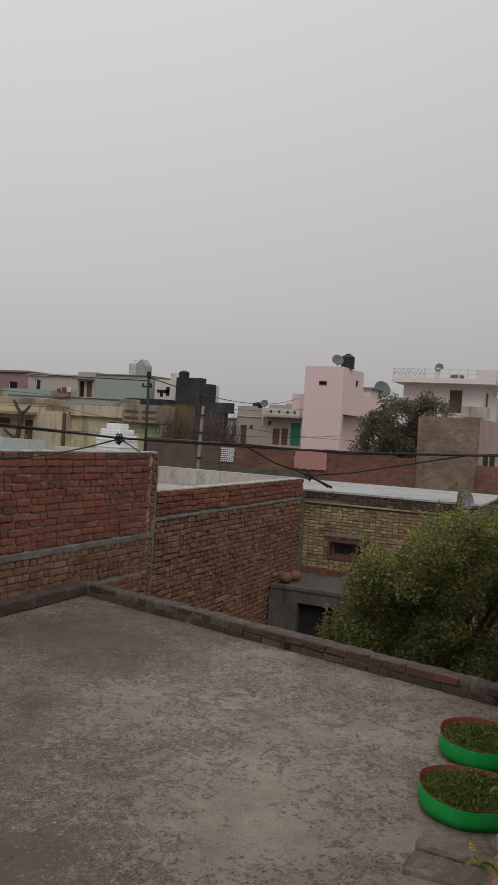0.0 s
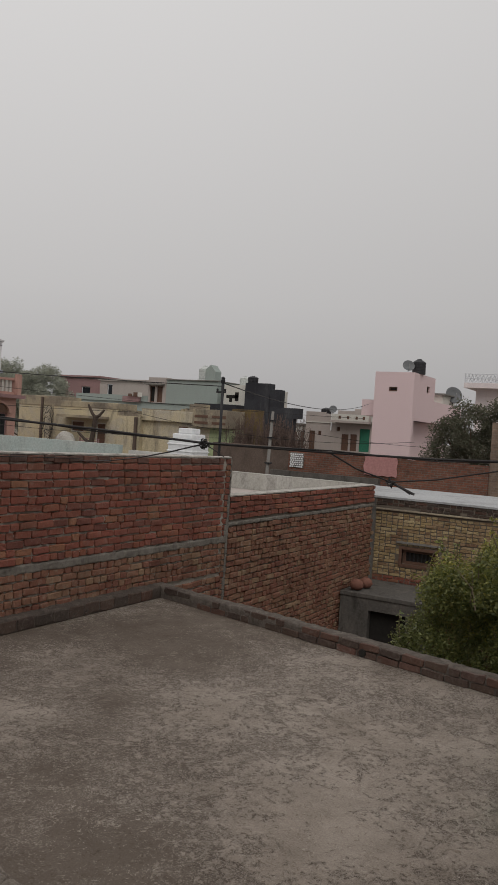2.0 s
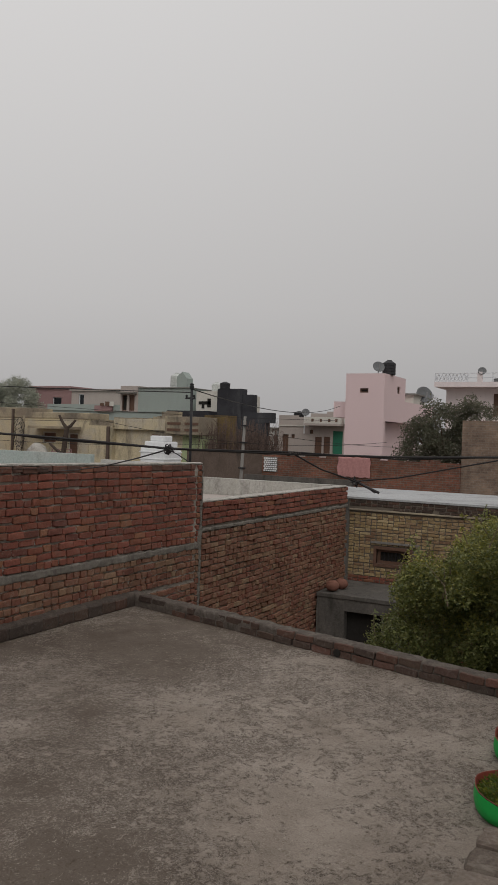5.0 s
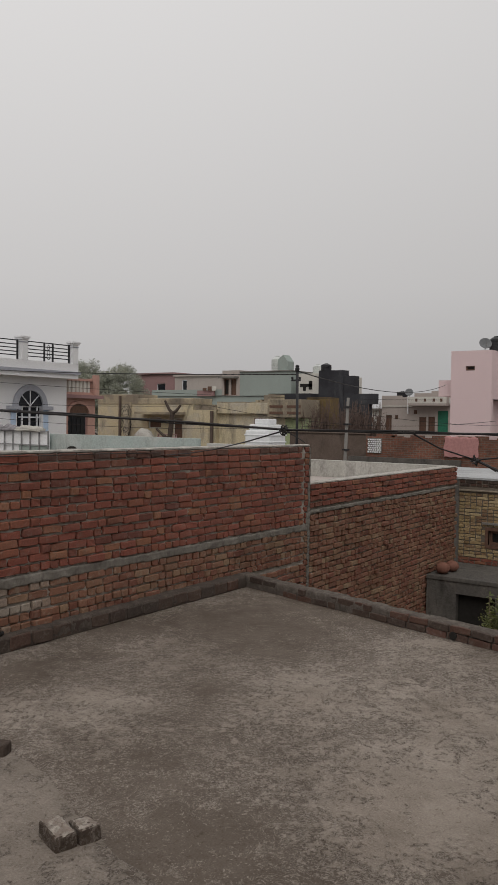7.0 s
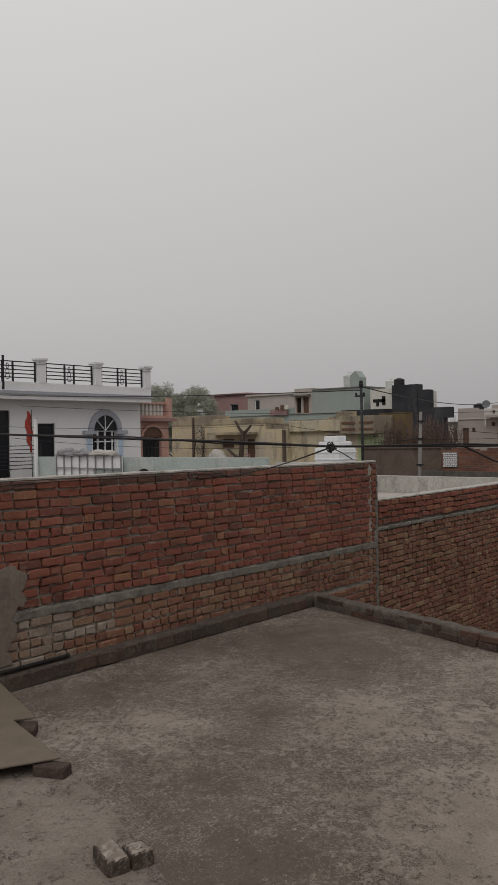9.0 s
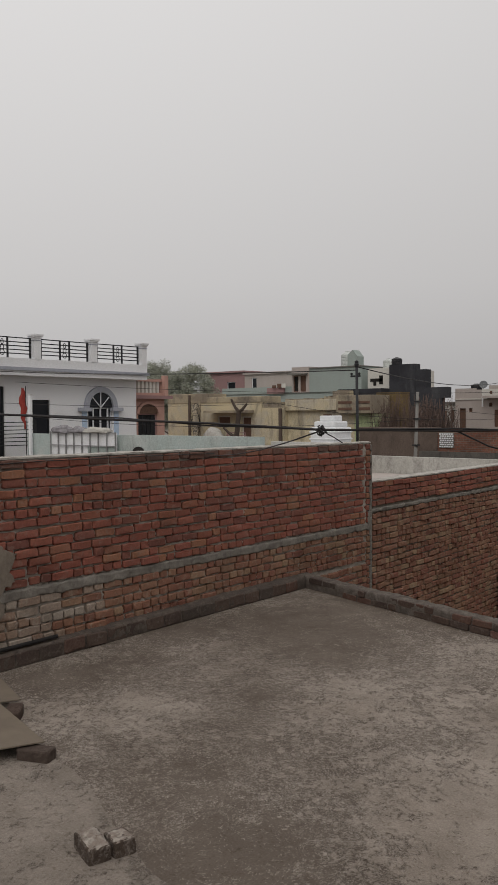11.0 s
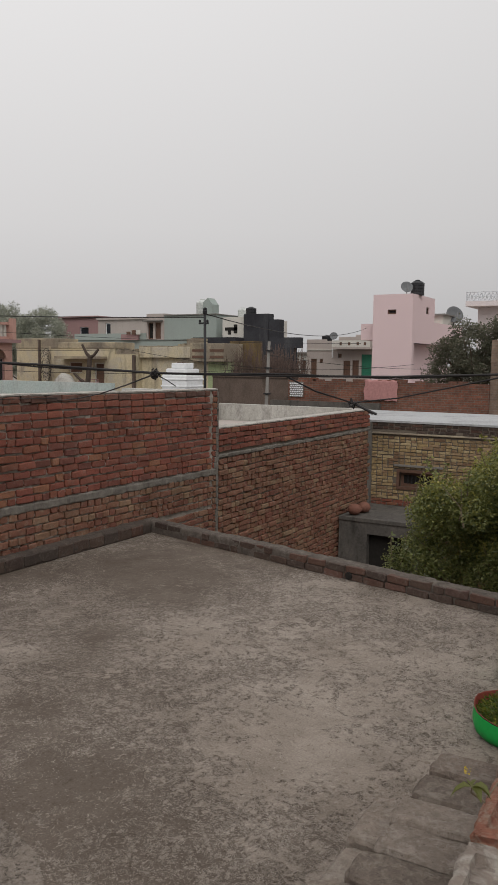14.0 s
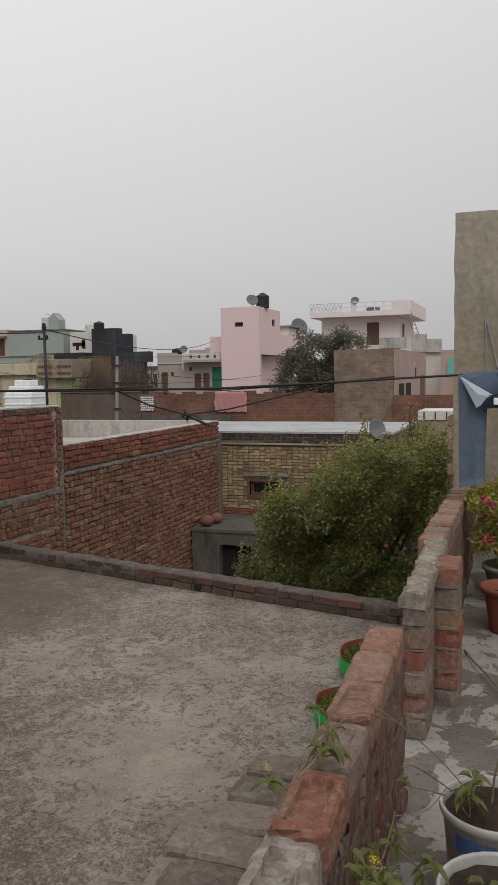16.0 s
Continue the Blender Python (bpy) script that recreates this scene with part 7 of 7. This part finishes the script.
def broad_plant(owner, at, n, size, seed, tall=0.2):
    """A few stems with broad pointed leaves in rosettes."""
    r = np.random.RandomState(seed)
    for i in range(n):
        bm = bmesh.new()
        e = Vector(at) + Vector((r.normal(0, 0.05), r.normal(0, 0.05), tall * r.uniform(0.6, 1.1)))
        tube(bm, [at, Vector(at).lerp(e, 0.5) + Vector((r.normal(0, 0.015), 0, 0)), e], [0.0022, 0.0018, 0.0012], 5)
        part("stem", bm, "twig", owner)
        for k in range(5):
            a = 2 * math.pi * k / 5 + r.uniform(-0.7, 0.7)
            el = r.uniform(-0.45, 0.8)
            d = Vector((math.cos(a) * math.cos(el), math.sin(a) * math.cos(el), math.sin(el)))
            s = d.cross(Vector((0, 0, 1))).normalized()
            L, w = size * r.uniform(0.6, 1.2), size * 0.21
            bm = bmesh.new()
            q = [bm.verts.new(e + p) for p in (Vector(), 0.35 * L * d + w * s + Vector((0, 0, 0.006)), 0.35 * L * d, 0.35 * L * d - w * s + Vector((0, 0, 0.006)), 0.72 * L * d + 0.7 * w * s - Vector((0, 0, 0.002)), 0.72 * L * d - Vector((0, 0, 0.008)), 0.72 * L * d - 0.7 * w * s - Vector((0, 0, 0.002)), L * d - Vector((0, 0, 0.02)))]
            for f in ((0, 1, 2), (0, 2, 3), (1, 4, 5, 2), (2, 5, 6, 3), (4, 7, 5), (5, 7, 6)):
                bm.faces.new([q[j] for j in f])
            part("leaf", bm, "leaf_broad", owner)


def bucket_pot(at, seed, label, plants):
    t = pot("bucket", at, bucket, "bucket", label, 0.282)
    bm = bmesh.new()
    for i in range(6):
        a0, a1 = math.radians(226 + i * 12), math.radians(226 + i * 12 + (8 if i % 3 else 10))
        rr = 0.1305
        q = [bm.verts.new((rr * math.cos(a), rr * math.sin(a), z)) for a, z in ((a0, 0.21), (a1, 0.21), (a1, 0.25), (a0, 0.25))]
        bm.faces.new(q)
    part("print", bm, "ink", t, "faded blue print")
    for x, y, n, tall in plants:
        broad_plant(t, (x, y, 0.28), n, 0.055, seed + n, tall)
    return t


bucket_pot((0.012, 2.225, TZ), 5, "white plastic bucket with blue print, planted with leafy cuttings", ((-0.06, -0.07, 3, 0.10), (0.05, 0.04, 1, 0.12)))
bucket_pot((0.042, 1.875, TZ), 9, "white plastic bucket with a thick rim and a leafy cutting", ((-0.03, 0.0, 2, 0.08),))

stalk = thing("dry_stalk", (0.0, 2.22, TZ + 0.275), "tall thin dry stalk standing in the white bucket", "stalk")
bm = bmesh.new()
tube(bm, [(0, 0, 0), (0.006, 0.0, 0.08), (0.018, 0.005, 0.14), (0.05, 0.0, 0.245), (0.085, 0.01, 0.36)], [0.0035, 0.003, 0.003, 0.0022, 0.0014], 6)
part("stem", bm, "twig", stalk)
bm = bmesh.new()
tube(bm, [(0.018, 0.005, 0.14), (0.022, 0.0, 0.18), (0.016, -0.01, 0.215)], [0.0015, 0.0012, 0.0008], 5)
part("side_shoot", bm, "twig", stalk)

# Trailing plant over the parapet.
tp = thing("trailing_plant", (-0.2, 1.9, TZ), "dry trailing plant with broad leaves climbing over the parapet", "plant")


def strand(pts, rad):
    bm = bmesh.new()
    p = [Vector(a) for a in pts]
    fine = []
    for i in range(len(p) - 1):
        p0, p1, p2, p3 = p[max(i - 1, 0)], p[i], p[i + 1], p[min(i + 2, len(p) - 1)]
        for k in range(6):
            t = k / 6
            fine.append(0.5 * ((2 * p1) + (-p0 + p2) * t + (2 * p0 - 5 * p1 + 4 * p2 - p3) * t * t + (-p0 + 3 * p1 - 3 * p2 + p3) * t ** 3))
    fine.append(p[-1])
    tube(bm, [v - Vector(tp.location) for v in fine], rad, 5)
    part("stem", bm, "twig", tp)


strand([(-0.02, 2.2, 1.02), (-0.11, 2.17, 1.14), (-0.22, 2.11, 1.26), (-0.31, 2.04, 1.335), (-0.35, 1.93, 1.312)], 0.0017)
strand([(-0.22, 2.11, 1.26), (-0.29, 1.98, 1.325), (-0.33, 1.83, 1.32), (-0.35, 1.62, 1.315)], 0.0014)
strand([(-0.05, 2.15, 1.06), (-0.12, 1.86, 1.27), (-0.15, 1.76, 1.325), (-0.185, 1.85, 1.22), (-0.19, 1.9, 1.14), (-0.17, 1.64, 1.2)], 0.0015)
strand([(-0.2, 1.9, 0.745), (-0.205, 1.84, 0.95), (-0.195, 1.88, 1.08), (-0.19, 1.9, 1.14)], 0.0018)
strand([(-0.19, 1.9, 1.14), (-0.13, 1.98, 1.12), (-0.09, 2.02, 1.16)], 0.0012)
for at, n, sz, sd in (((-0.35, 1.60, 1.315), 1, 0.055, 31), ((-0.345, 1.68, 1.31), 1, 0.065, 36), ((-0.335, 1.77, 1.31), 1, 0.055, 38), ((-0.36, 1.92, 1.30), 1, 0.045, 32), ((-0.17, 1.63, 1.19), 2, 0.058, 33), ((-0.19, 1.9, 1.10), 1, 0.045, 34), ((-0.09, 2.02, 1.14), 1, 0.045, 35), ((-0.19, 1.80, 1.02), 1, 0.05, 37), ((-0.18, 1.68, 1.17), 2, 0.062, 41), ((-0.12, 1.78, 1.10), 1, 0.052, 42), ((-0.14, 1.92, 1.02), 2, 0.05, 43), ((-0.20, 1.72, 1.08), 1, 0.055, 44), ((-0.325, 1.85, 1.305), 1, 0.05, 45)):
    broad_plant(tp, Vector(at) - Vector(tp.location), n, 0.82 * sz, sd, 0.03)
cf = [(-0.168 + 0.2, 1.57 - 1.9, 1.235 - TZ, 0.014), (-0.40 + 0.2, 1.66 - 1.9, 1.335 - TZ, 0.008), (-0.18 + 0.2, 1.60 - 1.9, 1.225 - TZ, 0.010)]
tagged(crown(tp, cf, 90, 0.005, "yellow_flower", 137, "flowers"), "tiny yellow flowers", kind="stuff")
bm = bmesh.new()
tube(bm, [(-0.21, 4.18, TZ + 0.004), (-0.16, 4.0, TZ + 0.02), (-0.07, 3.75, TZ + 0.035), (0.03, 3.48, TZ + 0.03), (0.12, 3.25, TZ + 0.004)], 0.0045, 5)
tagged(part("twig", bm, "twig"), "thin dry twig lying on the terrace floor", "twig")

# Jeans hung over the cable.
jn = thing("jeans", (-0.05, 4.98, 1.4), "blue denim jeans hung over the cable to dry", "clothes")


def cloth_strip(pts_top, pts_bot, folds, depth, mat, label="", n=14, m=16):
    """A hanging piece between a top and a bottom edge, with upright folds and real thickness."""
    bm = bmesh.new()
    tl_, tr_ = Vector(pts_top[0]), Vector(pts_top[1])
    bl_, br_ = Vector(pts_bot[0]), Vector(pts_bot[1])
    front, back = [], []
    for k in range(m + 1):
        v = k / m
        row, row2 = [], []
        for i in range(n + 1):
            u = i / n
            p = tl_.lerp(tr_, u).lerp(bl_.lerp(br_, u), v)
            w = depth * math.sin(folds * math.pi * u + 2.2 * v) * (0.4 + 0.6 * v)
            bulge = 0.025 * math.sin(math.pi * u)
            row.append(bm.verts.new(p + Vector((0, -w - bulge, 0)) - jn.location))
            row2.append(bm.verts.new(p + Vector((0, -w * 0.6 + bulge, 0)) - jn.location))
        front.append(row)
        back.append(row2)
    for g_, flip in ((front, False), (back, True)):
        for a_, b_ in zip(g_, g_[1:]):
            for i in range(n):
                q = (a_[i], b_[i], b_[i + 1], a_[i + 1])
                bm.faces.new(q[::-1] if flip else q)
    for a_, b_, c_, d_ in [(front[k][0], front[k + 1][0], back[k + 1][0], back[k][0]) for k in range(m)] + [(front[k][n], front[k + 1][n], back[k + 1][n], back[k][n]) for k in range(m)] + [(front[e][i], front[e][i + 1], back[e][i + 1], back[e][i]) for e in (0, m) for i in range(n)]:
        bm.faces.new((a_, b_, c_, d_))
    return smooth(part(label or "leg", bm, mat, jn))


cloth_strip([(-0.315, 4.99, 2.085), (-0.15, 5.02, 2.10)], [(-0.305, 4.99, 1.43), (-0.165, 5.0, 1.47)], 2.5, 0.016, "denim", "leg")
cloth_strip([(-0.07, 5.03, 2.1), (0.13, 5.08, 2.12)], [(-0.05, 5.0, 1.52), (0.12, 5.05, 1.5)], 2.2, 0.016, "denim", "leg")
cloth_strip([(-0.30, 5.0, 2.095), (0.17, 5.1, 2.13)], [(-0.235, 4.97, 1.93), (0.16, 5.05, 1.90)], 3.0, 0.014, "denim", "waist")
cloth_strip([(-0.215, 4.94, 1.955), (-0.02, 4.96, 1.99)], [(-0.20, 4.94, 1.89), (0.05, 4.96, 1.91)], 1.5, 0.008, "denim_dark", "waistband")
bm = bmesh.new()
q = [bm.verts.new(Vector(p) - jn.location) for p in ((-0.30, 4.945, 2.075), (-0.10, 4.925, 1.955), (-0.21, 4.93, 1.90), (-0.20, 4.915, 1.975))]
q2 = [bm.verts.new(v.co + Vector((0.004, 0.012, 0))) for v in q]
bm.faces.new((q[0], q[3], q[1]))
bm.faces.new((q[0], q[2], q[3]))
bm.faces.new((q[3], q[2], q[1]))
bm.faces.new((q2[0], q2[1], q2[2]))
for i, j in ((0, 1), (1, 2), (2, 0)):
    bm.faces.new((q[i], q[j], q2[j], q2[i]))
part("flap", bm, "denim_pale", jn, "folded-back pale lining")
cloth_strip([(-0.10, 4.93, 2.09), (-0.04, 4.94, 2.09)], [(-0.06, 4.93, 1.93), (0.0, 4.94, 1.94)], 1.0, 0.006, "denim_dark", "fly")
bm = bmesh.new()
box(bm, -0.115, -0.085, 4.90, 4.93, 1.915, 1.955, bevel=0.006)
hp(jn, "label", bm, "tank_white", "small white tag")

# Wires and stains on the tower.
bm = bmesh.new()
tube(bm, [(-0.21, 5.94, 1.95), (-0.205, 5.935, 2.2), (-0.215, 5.935, 2.46)], 0.005, 5)
hp(tower, "rod", bm, "steel")
bm = bmesh.new()
tube(bm, [(-0.205, 5.935, 2.44), (-0.15, 5.935, 2.2), (-0.11, 5.935, 2.05)], 0.005, 5)
hp(tower, "rod", bm, "steel")
